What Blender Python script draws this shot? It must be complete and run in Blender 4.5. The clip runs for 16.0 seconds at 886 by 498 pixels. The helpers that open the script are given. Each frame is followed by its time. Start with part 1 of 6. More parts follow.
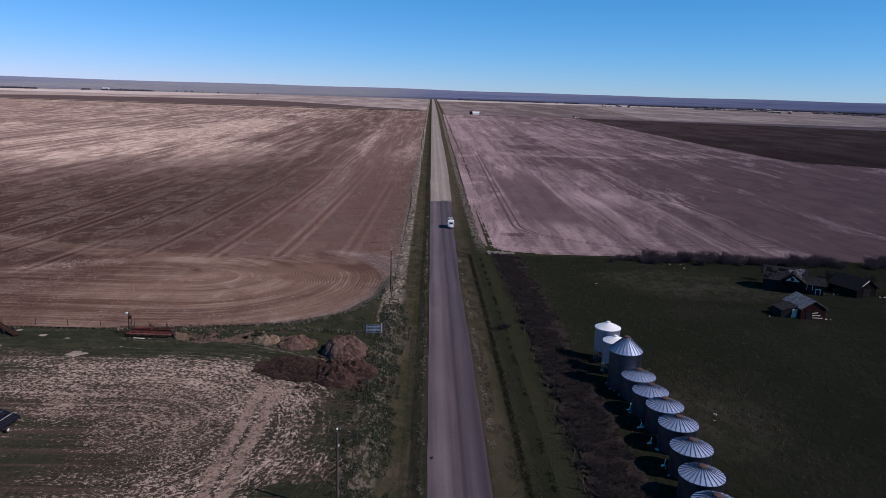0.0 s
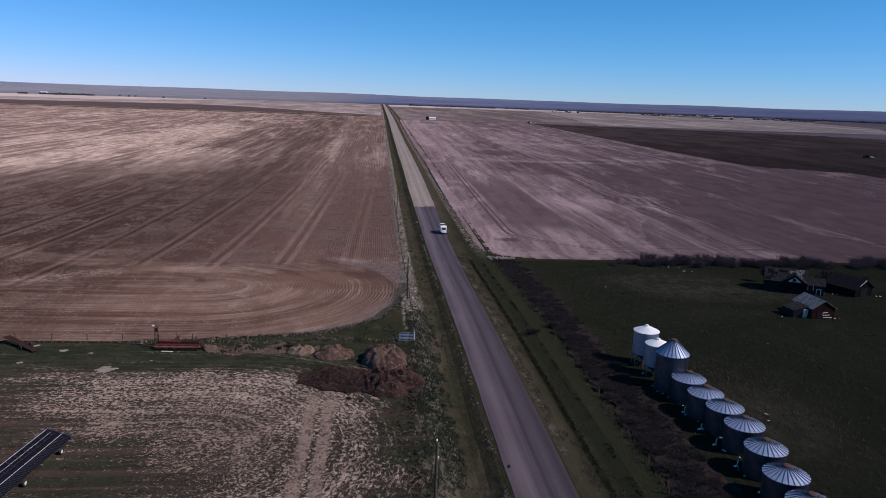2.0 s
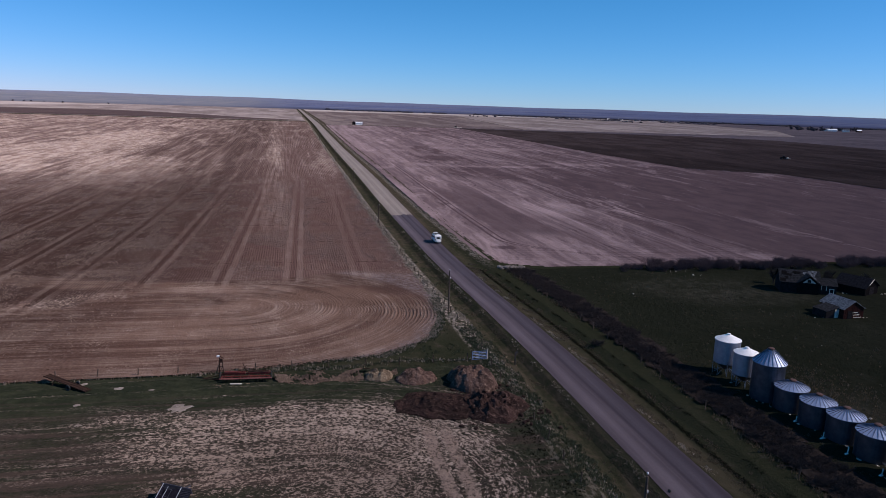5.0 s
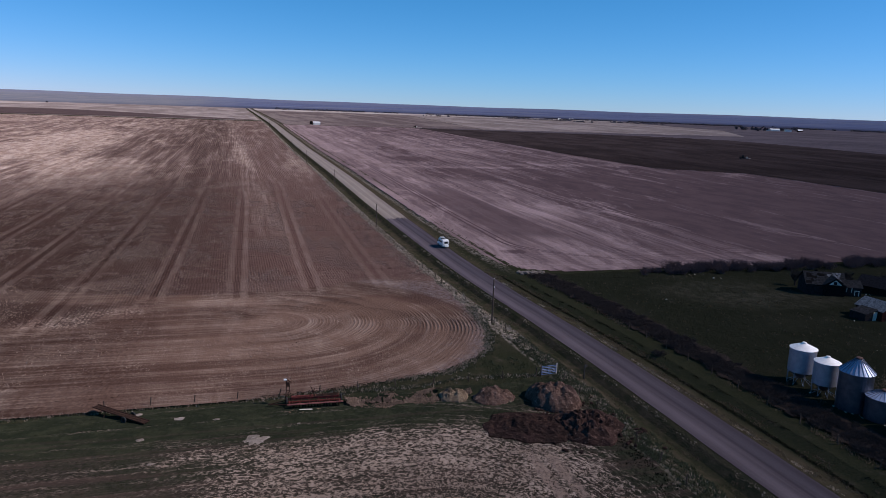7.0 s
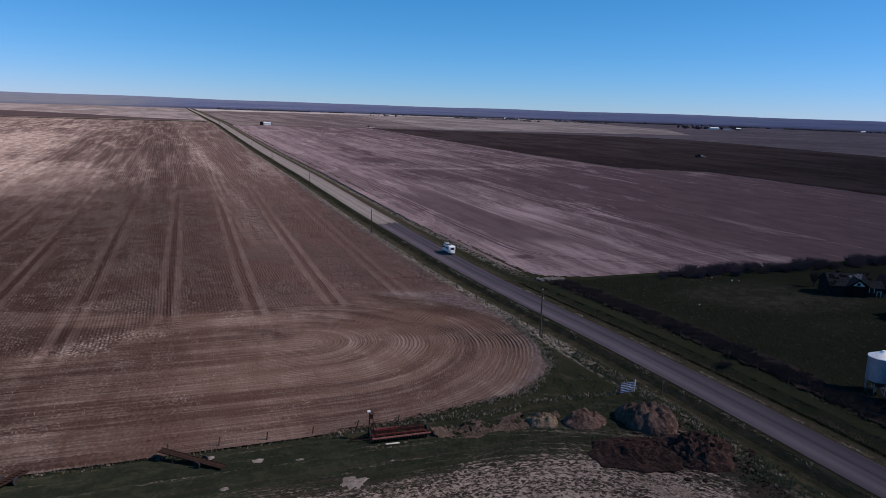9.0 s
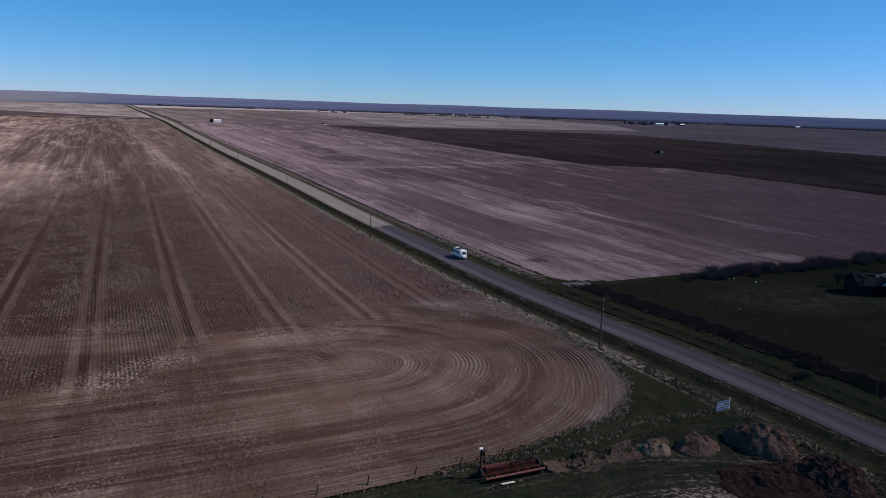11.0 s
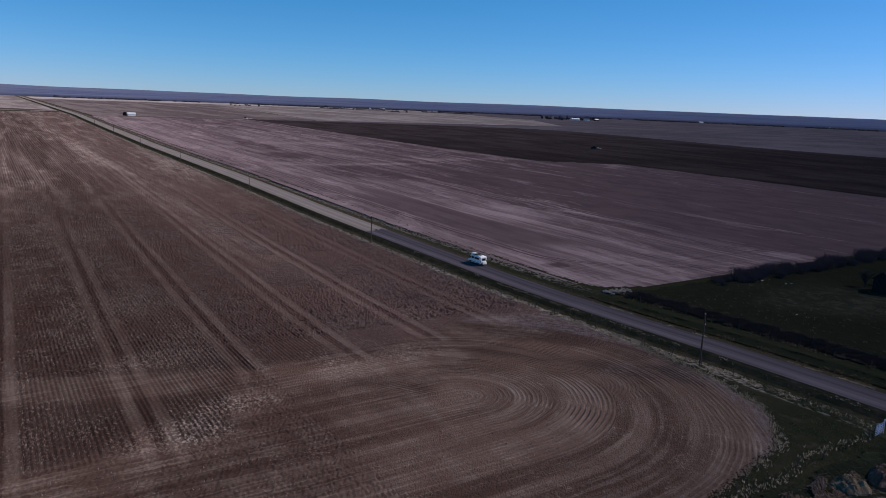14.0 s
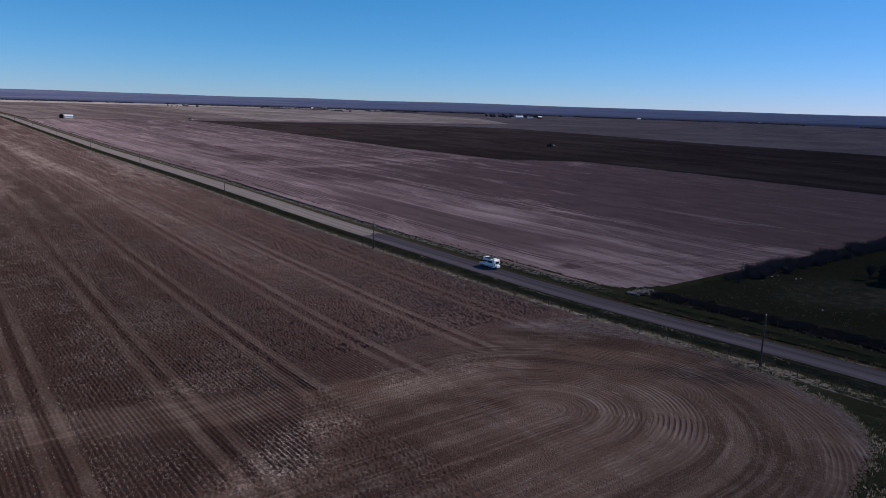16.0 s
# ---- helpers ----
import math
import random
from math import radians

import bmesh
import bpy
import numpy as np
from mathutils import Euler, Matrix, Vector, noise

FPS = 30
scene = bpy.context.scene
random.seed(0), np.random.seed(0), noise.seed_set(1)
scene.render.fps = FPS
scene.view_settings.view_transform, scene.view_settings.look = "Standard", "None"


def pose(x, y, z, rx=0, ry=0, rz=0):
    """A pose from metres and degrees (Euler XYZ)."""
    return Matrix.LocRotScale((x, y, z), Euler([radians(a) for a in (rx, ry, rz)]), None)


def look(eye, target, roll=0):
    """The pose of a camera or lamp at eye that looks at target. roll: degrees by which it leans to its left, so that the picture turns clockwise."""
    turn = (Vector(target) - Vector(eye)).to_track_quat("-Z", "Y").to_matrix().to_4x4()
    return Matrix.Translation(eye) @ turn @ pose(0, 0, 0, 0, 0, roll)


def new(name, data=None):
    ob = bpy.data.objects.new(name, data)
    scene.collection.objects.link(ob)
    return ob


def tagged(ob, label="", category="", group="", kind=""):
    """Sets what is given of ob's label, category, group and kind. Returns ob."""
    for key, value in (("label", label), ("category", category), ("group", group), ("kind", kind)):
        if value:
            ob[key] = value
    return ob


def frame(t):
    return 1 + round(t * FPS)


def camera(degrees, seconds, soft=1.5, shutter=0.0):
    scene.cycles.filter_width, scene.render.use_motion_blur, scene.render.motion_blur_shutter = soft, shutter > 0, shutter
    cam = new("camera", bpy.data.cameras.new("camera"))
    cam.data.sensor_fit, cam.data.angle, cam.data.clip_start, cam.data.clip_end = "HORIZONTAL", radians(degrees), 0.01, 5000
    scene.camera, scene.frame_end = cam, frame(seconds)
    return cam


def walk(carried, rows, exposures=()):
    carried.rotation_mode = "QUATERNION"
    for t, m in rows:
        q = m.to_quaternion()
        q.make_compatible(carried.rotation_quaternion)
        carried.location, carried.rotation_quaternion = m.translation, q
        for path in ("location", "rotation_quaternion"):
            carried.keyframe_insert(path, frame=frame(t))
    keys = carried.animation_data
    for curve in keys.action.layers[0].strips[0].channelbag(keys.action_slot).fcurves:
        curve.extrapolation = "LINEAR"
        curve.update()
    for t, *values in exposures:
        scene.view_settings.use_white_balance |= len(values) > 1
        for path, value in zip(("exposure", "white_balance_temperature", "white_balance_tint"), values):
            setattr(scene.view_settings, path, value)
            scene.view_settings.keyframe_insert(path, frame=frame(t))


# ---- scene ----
cam = camera(64.0, 16.0, soft=0.65)
PATH = [
    (0.0, (-5.07, 1.33, 42.02), (-3.99, 50.13, 31.19), 1.78),
    (0.5, (-8.31, 1.56, 41.88), (-6.25, 50.36, 31.19), 1.89),
    (1.0, (-11.69, 1.84, 41.77), (-8.79, 50.62, 31.21), 1.97),
    (1.5, (-15.19, 2.27, 41.62), (-11.46, 51.03, 31.19), 1.97),
    (2.0, (-19.05, 2.87, 41.58), (-14.41, 51.56, 31.22), 1.99),
    (2.5, (-23.11, 3.57, 41.47), (-17.50, 52.19, 31.26), 2.06),
    (3.0, (-27.41, 4.29, 41.48), (-20.82, 52.81, 31.34), 2.09),
    (3.5, (-31.66, 5.66, 41.45), (-23.98, 54.03, 31.37), 1.94),
    (4.0, (-35.72, 7.45, 41.44), (-27.05, 55.67, 31.44), 1.83),
    (6.5, (-55.76, 19.32, 41.41), (-42.46, 66.52, 31.60), 2.13),
    (7.0, (-59.79, 22.17, 41.30), (-45.71, 69.13, 31.50), 2.06),
    (7.5, (-63.66, 25.11, 41.34), (-48.67, 71.80, 31.56), 1.97),
    (8.0, (-67.62, 28.29, 41.35), (-51.61, 74.64, 31.60), 2.04),
    (8.5, (-71.41, 31.69, 41.31), (-54.37, 77.68, 31.59), 2.05),
    (9.0, (-75.07, 35.28, 41.27), (-57.26, 80.98, 31.57), 1.95),
    (11.5, (-92.30, 55.03, 41.35), (-70.01, 98.68, 31.46), 1.99),
    (12.0, (-95.59, 59.30, 41.37), (-72.36, 102.44, 31.42), 2.09),
    (12.5, (-98.72, 63.61, 41.37), (-74.68, 106.30, 31.39), 2.16),
    (13.0, (-101.89, 67.91, 41.37), (-76.99, 110.12, 31.45), 2.22),
    (13.5, (-105.22, 71.87, 41.31), (-79.53, 113.61, 31.43), 2.28),
    (14.0, (-108.71, 75.74, 41.27), (-82.00, 116.81, 31.25), 2.32),
    (14.5, (-112.14, 79.36, 41.29), (-84.62, 119.88, 31.27), 2.28),
    (15.0, (-115.63, 83.18, 41.26), (-87.27, 123.12, 31.22), 2.20),
    (15.5, (-118.84, 86.82, 41.29), (-89.57, 126.08, 31.21), 1.92),
    (16.0, (-121.72, 90.11, 41.34), (-91.66, 128.79, 31.36), 1.85),
]
EXPO, KELVIN, TINT = -0.2, 6500, 18
SKY, SUN = 0.106, 5.0
walk(cam, [(t, look(eye, target, roll)) for t, eye, target, roll in PATH], exposures=[(0.0, EXPO - 0.04, KELVIN, TINT + 2), (4.0, EXPO - 0.02, KELVIN, TINT + 3), (7.0, EXPO - 0.04, KELVIN, TINT + 2), (12.0, EXPO - 0.16, KELVIN, TINT), (16.0, EXPO - 0.20, KELVIN, TINT)])

# ---- world, sun ----
SUN_DIR = Vector((0.695, -0.295, 0.656)).normalized()
world = bpy.data.worlds.new("world")
scene.world = world
world.use_nodes = True
wn = world.node_tree.nodes
sky = wn.new("ShaderNodeTexSky")
sky.sky_type = "NISHITA"
sky.sun_disc = False
sky.sun_elevation = math.asin(SUN_DIR.z)
sky.sun_rotation = math.atan2(SUN_DIR.x, SUN_DIR.y)
sky.altitude = 2500
sky.air_density = 1.0
sky.dust_density = 0.25
sky.ozone_density = 2.5
clear = wn.new("ShaderNodeMix")
clear.data_type, clear.blend_type = "RGBA", "MULTIPLY"
clear.inputs[0].default_value = 1.0
clear.inputs[7].default_value = (0.47, 0.85, 1.30, 1.0)
world.node_tree.links.new(sky.outputs[0], clear.inputs[6])
# deeper blue overhead and a paler, whiter haze at the horizon
split, joined = wn.new("ShaderNodeSeparateColor"), wn.new("ShaderNodeCombineColor")
world.node_tree.links.new(clear.outputs[2], split.inputs[0])
for i, (power, gain) in enumerate(((1.60, 0.57), (0.86, 1.26), (1.0, 0.99))):
    bent, scaled = wn.new("ShaderNodeMath"), wn.new("ShaderNodeMath")
    bent.operation, scaled.operation = "POWER", "MULTIPLY"
    bent.inputs[1].default_value, scaled.inputs[1].default_value = power, gain
    world.node_tree.links.new(split.outputs[i], bent.inputs[0])
    world.node_tree.links.new(bent.outputs[0], scaled.inputs[0])
    world.node_tree.links.new(scaled.outputs[0], joined.inputs[i])
world.node_tree.links.new(joined.outputs[0], wn["Background"].inputs[0])
wn["Background"].inputs[1].default_value = SKY
sun = new("sun", bpy.data.lights.new("sun", "SUN"))
sun.data.energy = SUN
sun.data.angle = radians(0.53)
sun.data.color = (1.0, 0.90, 0.80)
sun.matrix_world = look((0, 0, 300), Vector((0, 0, 300)) - SUN_DIR)

# ---- materials ----


class Graph:
    """A small builder for node materials; world position is the base of every pattern."""

    def __init__(self, name, rough=0.9, metal=0.0, spec=0.3):
        self.mat = bpy.data.materials.new(name)
        self.mat.use_nodes = True
        self.tree = self.mat.node_tree
        self.bsdf = self.tree.nodes["Principled BSDF"]
        self.bsdf.inputs["Roughness"].default_value = rough
        self.bsdf.inputs["Metallic"].default_value = metal
        self.bsdf.inputs["Specular IOR Level"].default_value = spec
        self.bsdf.inputs["Diffuse Roughness"].default_value = 1.0 if rough > 0.94 else 0.0
        self.place = self.node("ShaderNodeNewGeometry").outputs["Position"]
        self.own = self.node("ShaderNodeTexCoord").outputs["Object"]

    def node(self, kind):
        return self.tree.nodes.new(kind)

    def put(self, value, socket):
        if isinstance(value, (int, float)):
            socket.default_value = value
        elif isinstance(value, tuple):
            socket.default_value = (*value, 1.0) if len(value) == 3 and socket.type == "RGBA" else value
        else:
            self.tree.links.new(value, socket)

    def math(self, op, a, b=0.0, c=0.0):
        n = self.node("ShaderNodeMath")
        n.operation = op
        for value, socket in zip((a, b, c), n.inputs):
            self.put(value, socket)
        return n.outputs[0]

    def xy(self, vector=None):
        n = self.node("ShaderNodeSeparateXYZ")
        self.put(vector or self.place, n.inputs[0])
        return n.outputs[0], n.outputs[1], n.outputs[2]

    def vec(self, x, y, z=0.0):
        n = self.node("ShaderNodeCombineXYZ")
        for value, socket in zip((x, y, z), n.inputs):
            self.put(value, socket)
        return n.outputs[0]

    def scaled(self, sx, sy, sz=1.0, vector=None):
        n = self.node("ShaderNodeVectorMath")
        n.operation = "MULTIPLY"
        self.put(vector or self.place, n.inputs[0])
        n.inputs[1].default_value = (sx, sy, sz)
        return n.outputs[0]

    def noise(self, vector, scale=1.0, detail=4.0, rough=0.55, warp=0.0):
        n = self.node("ShaderNodeTexNoise")
        self.put(vector, n.inputs["Vector"])
        n.inputs["Scale"].default_value = scale
        n.inputs["Detail"].default_value = detail
        n.inputs["Roughness"].default_value = rough
        n.inputs["Distortion"].default_value = warp
        return n.outputs[0]

    def step(self, value, low, high, to0=0.0, to1=1.0):
        n = self.node("ShaderNodeMapRange")
        n.interpolation_type = "SMOOTHSTEP"
        self.put(value, n.inputs[0])
        for i, v in zip((1, 2, 3, 4), (low, high, to0, to1)):
            n.inputs[i].default_value = v
        return n.outputs[0]

    def mix(self, fac, a, b, blend="MIX"):
        n = self.node("ShaderNodeMix")
        n.data_type, n.blend_type = "RGBA", blend
        self.put(fac, n.inputs[0])
        self.put(a, n.inputs[6])
        self.put(b, n.inputs[7])
        return n.outputs[2]

    def grey(self, value):
        n = self.node("ShaderNodeCombineColor")
        for i in range(3):
            self.put(value, n.inputs[i])
        return n.outputs[0]

    def colour(self, value):
        self.put(value, self.bsdf.inputs["Base Color"])

    def bump(self, height, strength=0.5, distance=0.1):
        n = self.node("ShaderNodeBump")
        n.inputs["Strength"].default_value = strength
        n.inputs["Distance"].default_value = distance
        self.put(height, n.inputs["Height"])
        self.put(n.outputs[0], self.bsdf.inputs["Normal"])

    def belt(self, value, middle, half, soft):
        """1 within half of middle, fading over soft."""
        return self.step(self.math("ABSOLUTE", self.math("SUBTRACT", value, middle)), half + soft, half)

    def spot(self, x, y, cx, cy, rx, ry, low=-1.2, high=0.9):
        """A soft oval patch."""
        ex = self.math("DIVIDE", self.math("SUBTRACT", x, cx), rx)
        ey = self.math("DIVIDE", self.math("SUBTRACT", y, cy), ry)
        return self.step(self.math("SUBTRACT", 1.0, self.math("ADD", self.math("MULTIPLY", ex, ex), self.math("MULTIPLY", ey, ey))), low, high)

    def total(self, *terms):
        """The sum of (value, weight) pairs."""
        out = 0.0
        for value, weight in terms:
            out = self.math("MULTIPLY_ADD", value, weight, out)
        return out

    def random(self):
        return self.node("ShaderNodeObjectInfo").outputs["Random"]

    def island(self):
        return self.node("ShaderNodeNewGeometry").outputs["Random Per Island"]


def plain(name, a, b, scale=4.0, rough=0.7, metal=0.0, bump=0.2, spec=0.3):
    """Two tones mixed by noise of two scales, with a fine relief, in the thing's own space."""
    g = Graph(name, rough, metal, spec)
    big = g.noise(g.own, scale, 4)
    fine = g.noise(g.own, scale * 9, 3)
    f = g.math("ADD", g.math("MULTIPLY", big, 0.7), g.math("MULTIPLY", fine, 0.3))
    g.colour(g.mix(g.step(f, 0.36, 0.64), a, b))
    g.bump(fine, bump, 0.02)
    return g.mat


def field_left_material():
    """Disked stubble: brown soil with straw, rows along y, wheel lines, and a turned headland with rings."""
    g = Graph("stubble_field", 1.0, 0.0, 0.0)
    x, y, z = g.xy()
    big = g.noise(g.scaled(0.022, 0.016), 1.0, 4, 0.6, 0.6)
    mid = g.noise(g.scaled(0.09, 0.07), 1.0, 4, 0.6)
    tatter = g.noise(g.scaled(0.22, 0.06), 1.0, 5, 0.7)
    fine = g.noise(g.scaled(1.1, 0.9), 1.0, 6, 0.7)
    clod = g.noise(g.scaled(3.1, 2.2), 1.0, 3, 0.6)
    fleck = g.noise(g.scaled(2.9, 1.5), 1.0, 4, 0.75, 0.4)
    # where the rows begin: earlier in the west, with one smooth track across them
    begin = g.math("ADD", g.step(x, -79.0, -86.0, 179.0, 158.0), g.step(x, -52.0, -34.0, 0.0, 6.0))
    inner = g.step(g.math("SUBTRACT", g.math("ADD", y, g.math("MULTIPLY", g.math("SUBTRACT", mid, 0.5), 11.0)), begin), -2.0, 2.0)
    across = g.math("ADD", y, g.math("MULTIPLY", g.math("ADD", x, 90.0), 0.37))
    across = g.math("MULTIPLY", g.belt(across, 178.5, 3.5, 4.0), g.step(x, -72.0, -84.0, 0.0, 0.9))
    inner = g.math("MULTIPLY", inner, g.math("SUBTRACT", 1.0, across))
    outer = g.math("SUBTRACT", 1.0, inner)
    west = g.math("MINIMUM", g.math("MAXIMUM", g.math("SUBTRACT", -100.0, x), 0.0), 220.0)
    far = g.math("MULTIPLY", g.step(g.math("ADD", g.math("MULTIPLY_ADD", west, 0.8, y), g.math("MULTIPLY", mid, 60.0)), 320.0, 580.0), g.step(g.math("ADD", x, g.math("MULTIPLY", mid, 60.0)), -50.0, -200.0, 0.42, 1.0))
    # drifts of straw drawn out along the rows
    patch = g.noise(g.scaled(0.030, 0.0034), 1.0, 7, 0.72, 0.5)
    for dx, dy, rx, ry, amount in DRIFTS:
        patch = g.math("MULTIPLY_ADD", g.spot(x, y, dx, dy, rx, ry), amount, patch)
    streak = g.noise(g.scaled(0.17, 0.0026), 1.0, 6, 0.72, 0.15)
    thin = g.noise(g.scaled(0.75, 0.010), 1.0, 5, 0.72)
    wob = g.noise(g.scaled(0.03, 0.008), 1.0, 2)
    xw = g.math("ADD", x, g.math("MULTIPLY", g.math("SUBTRACT", wob, 0.5), 2.0))
    rowp = g.math("SINE", g.math("ADD", g.math("MULTIPLY", xw, 2 * math.pi / 0.62), g.math("MULTIPLY", mid, 5.0)))
    rowp = g.math("MULTIPLY", g.math("ADD", rowp, 1.0), 0.5)
    rows_here = g.math("MULTIPLY", g.math("MULTIPLY", rowp, inner), g.math("MULTIPLY", g.step(y, 250.0, 190.0), g.step(big, 0.40, 0.58)))
    # wheel lines: pairs with a dark strip between
    slant = g.math("MULTIPLY_ADD", g.math("SUBTRACT", g.math("MINIMUM", y, 520.0), 180.0), -0.0235, x)
    q = g.math("SUBTRACT", g.math("MODULO", g.math("ADD", slant, 1675.0 + 59.7 + 8.375), 16.75), 8.375)
    q = g.math("ADD", q, g.math("MULTIPLY", g.math("SUBTRACT", tatter, 0.5), 0.6))
    pair = g.math("ABSOLUTE", g.math("SUBTRACT", g.math("ABSOLUTE", q), 1.65))
    seen = g.math("MAXIMUM", g.step(g.noise(g.scaled(0.02, 0.006), 1.0, 3), 0.34, 0.56, 0.45, 1.0), g.math("MULTIPLY", g.step(x, -66.0, -56.0), g.step(x, -30.0, -36.0, 0.0, 1.6)))
    trodden = g.math("MULTIPLY", g.step(g.math("SUBTRACT", y, begin), -9.0, 0.0), g.math("MULTIPLY", g.step(y, 420.0, 230.0, 0.15, 1.0), seen))
    tram = g.math("MULTIPLY", g.step(pair, 1.05, 0.45), trodden)
    trough = g.math("MULTIPLY", g.step(g.math("ABSOLUTE", q), 0.85, 0.35), trodden)
    # turned passes of the headland, in belts round two turning places
    rings = 0.0
    for cx, cy, core, reach, pitch, sway, low in RINGS:
        dx = g.math("MAXIMUM", g.math("SUBTRACT", x, cx), 0.0)
        dy = g.math("SUBTRACT", y, cy)
        r = g.math("SQRT", g.math("ADD", g.math("MULTIPLY", dx, dx), g.math("MULTIPLY", dy, dy)))
        rw = g.math("ADD", r, g.math("MULTIPLY", mid, sway))
        wave = g.math("POWER", g.math("MULTIPLY", g.math("ADD", g.math("SINE", g.math("MULTIPLY", rw, 2 * math.pi / pitch)), 1.0), 0.5), 2.5)
        wave = g.math("MULTIPLY", wave, g.math("MULTIPLY", g.math("MULTIPLY", g.step(r, reach, reach - 2.0), g.step(r, core, core + 1.5)), g.math("MULTIPLY", g.step(x, cx - 16.0, cx - 4.0), g.step(y, low, low + 5.0))))
        rings = g.math("MAXIMUM", rings, wave)
    rings = g.math("MULTIPLY", g.math("MULTIPLY", rings, g.step(mid, 0.36, 0.56)), outer)
    # bands dragged smooth by the last passes, curving with the turns
    dx = g.math("MAXIMUM", g.math("ADD", x, 54.0), 0.0)
    dy = g.math("SUBTRACT", y, 153.0)
    round_r = g.math("SQRT", g.math("ADD", g.math("MULTIPLY", dx, dx), g.math("MULTIPLY", dy, dy)))
    sweep = g.noise(g.vec(g.math("MULTIPLY", round_r, 0.17), g.math("MULTIPLY", x, 0.012), 0.0), 1.0, 5, 0.62, 0.3)
    hair = g.noise(g.vec(g.math("MULTIPLY", round_r, 1.5), g.math("MULTIPLY", x, 0.05), 3.0), 1.0, 4, 0.7)
    smooth = g.math("MULTIPLY", g.math("MAXIMUM", g.math("MULTIPLY", g.step(sweep, 0.44, 0.6), g.step(x, -20.0, -34.0)), across), outer)
    ragged = g.math("ADD", patch, g.math("MULTIPLY", g.math("SUBTRACT", tatter, 0.5), 0.14))
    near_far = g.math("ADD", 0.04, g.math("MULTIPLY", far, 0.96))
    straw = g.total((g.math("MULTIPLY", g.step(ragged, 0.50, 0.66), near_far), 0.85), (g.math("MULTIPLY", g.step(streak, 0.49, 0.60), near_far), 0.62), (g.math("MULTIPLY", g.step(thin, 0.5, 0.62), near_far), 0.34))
    lane = g.math("MULTIPLY", g.belt(g.math("ADD", x, g.math("MULTIPLY", y, 0.017)), -44.0, 3.0, 5.0), g.math("MULTIPLY", g.step(y, 215.0, 300.0), g.step(thin, 0.40, 0.56)))
    straw = g.math("MULTIPLY_ADD", lane, 0.22, straw)
    clumps = g.math("MULTIPLY", g.step(mid, 0.42, 0.60, 0.15, 1.0), g.math("SUBTRACT", 1.0, g.math("MULTIPLY", smooth, 0.75)))
    clumps = g.math("MULTIPLY", clumps, g.math("SUBTRACT", 1.0, g.math("MULTIPLY", g.math("MAXIMUM", tram, trough), 0.8)))
    clumps = g.math("MULTIPLY", clumps, g.math("SUBTRACT", 1.0, g.math("MULTIPLY", outer, g.step(tatter, 0.42, 0.62, 0.75, 0.1))))
    straw = g.math("MULTIPLY_ADD", g.math("MULTIPLY", g.step(fleck, 0.555, 0.625), clumps), 0.46, straw)
    straw = g.math("MULTIPLY_ADD", g.math("MULTIPLY", g.step(fine, 0.55, 0.64), clumps), 0.14, straw)
    straw = g.total((rows_here, 0.05), (tram, 0.125), (rings, 0.165), (g.math("MULTIPLY", g.step(hair, 0.51, 0.60), outer), 0.13), (g.math("MULTIPLY", g.step(hair, 0.46, 0.38), outer), -0.05), (smooth, 0.10), (straw, 1.0))
    for px, py, r, amount in STRAW_PILES:
        straw = g.math("MULTIPLY_ADD", g.math("MULTIPLY", g.spot(x, y, px, py, r * 1.7, r), g.step(fleck, 0.46, 0.6)), amount, straw)
    straw = g.math("SUBTRACT", straw, g.math("MULTIPLY", trough, 0.05))
    # dark spots with less straw
    for px, py, r in DARK_SPOTS:
        straw = g.math("SUBTRACT", straw, g.math("MULTIPLY", g.spot(x, y, px, py, r * 1.5, r), 0.32))
    soil = g.mix(g.step(mid, 0.3, 0.7), SOIL_A, SOIL_B)
    soil = g.mix(g.step(g.math("ADD", x, g.math("MULTIPLY", mid, 16.0)), -70.0, -34.0, 0.0, 0.72), soil, SOIL_ROAD)
    soil = g.mix(g.math("MULTIPLY", outer, 0.85), soil, SOIL_TURNED)
    # western soil darkened: its dimness against the sun put into the colour
    soil = g.mix(g.math("MULTIPLY", g.step(g.math("ADD", x, g.math("MULTIPLY", mid, 14.0)), -62.0, -88.0), g.step(y, 400.0, 200.0, 0.2, 0.6)), soil, SOIL_WEST)
    soil = g.mix(g.math("MULTIPLY", outer, g.math("MAXIMUM", g.math("MULTIPLY", g.step(big, 0.44, 0.62, 0.0, 0.75), g.step(x, -85.0, -62.0, 0.25, 1.0)), g.math("MULTIPLY", g.spot(x, y, -38.0, 138.0, 34.0, 16.0), g.step(sweep, 0.38, 0.56, 0.25, 0.8)))), soil, SOIL_TAN)
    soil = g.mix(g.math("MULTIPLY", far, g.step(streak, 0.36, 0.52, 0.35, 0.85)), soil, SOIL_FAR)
    weedy = g.math("MULTIPLY", g.step(g.math("ADD", round_r, g.math("MULTIPLY", mid, 5.0)), 39.5, 43.0), outer)
    soil = g.mix(g.math("MULTIPLY", weedy, g.step(fine, 0.42, 0.58, 0.2, 0.85)), soil, SOIL_GREY)
    light = g.mix(g.step(tatter, 0.35, 0.65), STRAW_A, STRAW_B)
    col = g.mix(g.math("MINIMUM", g.math("MAXIMUM", straw, 0.0), 1.0), soil, light)
    col = g.mix(g.math("MULTIPLY", g.step(clod, 0.36, 0.66, 0.0, 0.75), g.math("SUBTRACT", 1.0, g.math("MULTIPLY", outer, 0.5))), col, g.mix(1.0, col, (0.55, 0.53, 0.52), "MULTIPLY"))
    g.colour(col)
    h = g.total((rows_here, 0.25), (clod, 0.6), (fleck, 0.35), (rings, 0.5), (trough, -0.2))
    g.bump(h, 0.8, 0.15)
    return g.mat


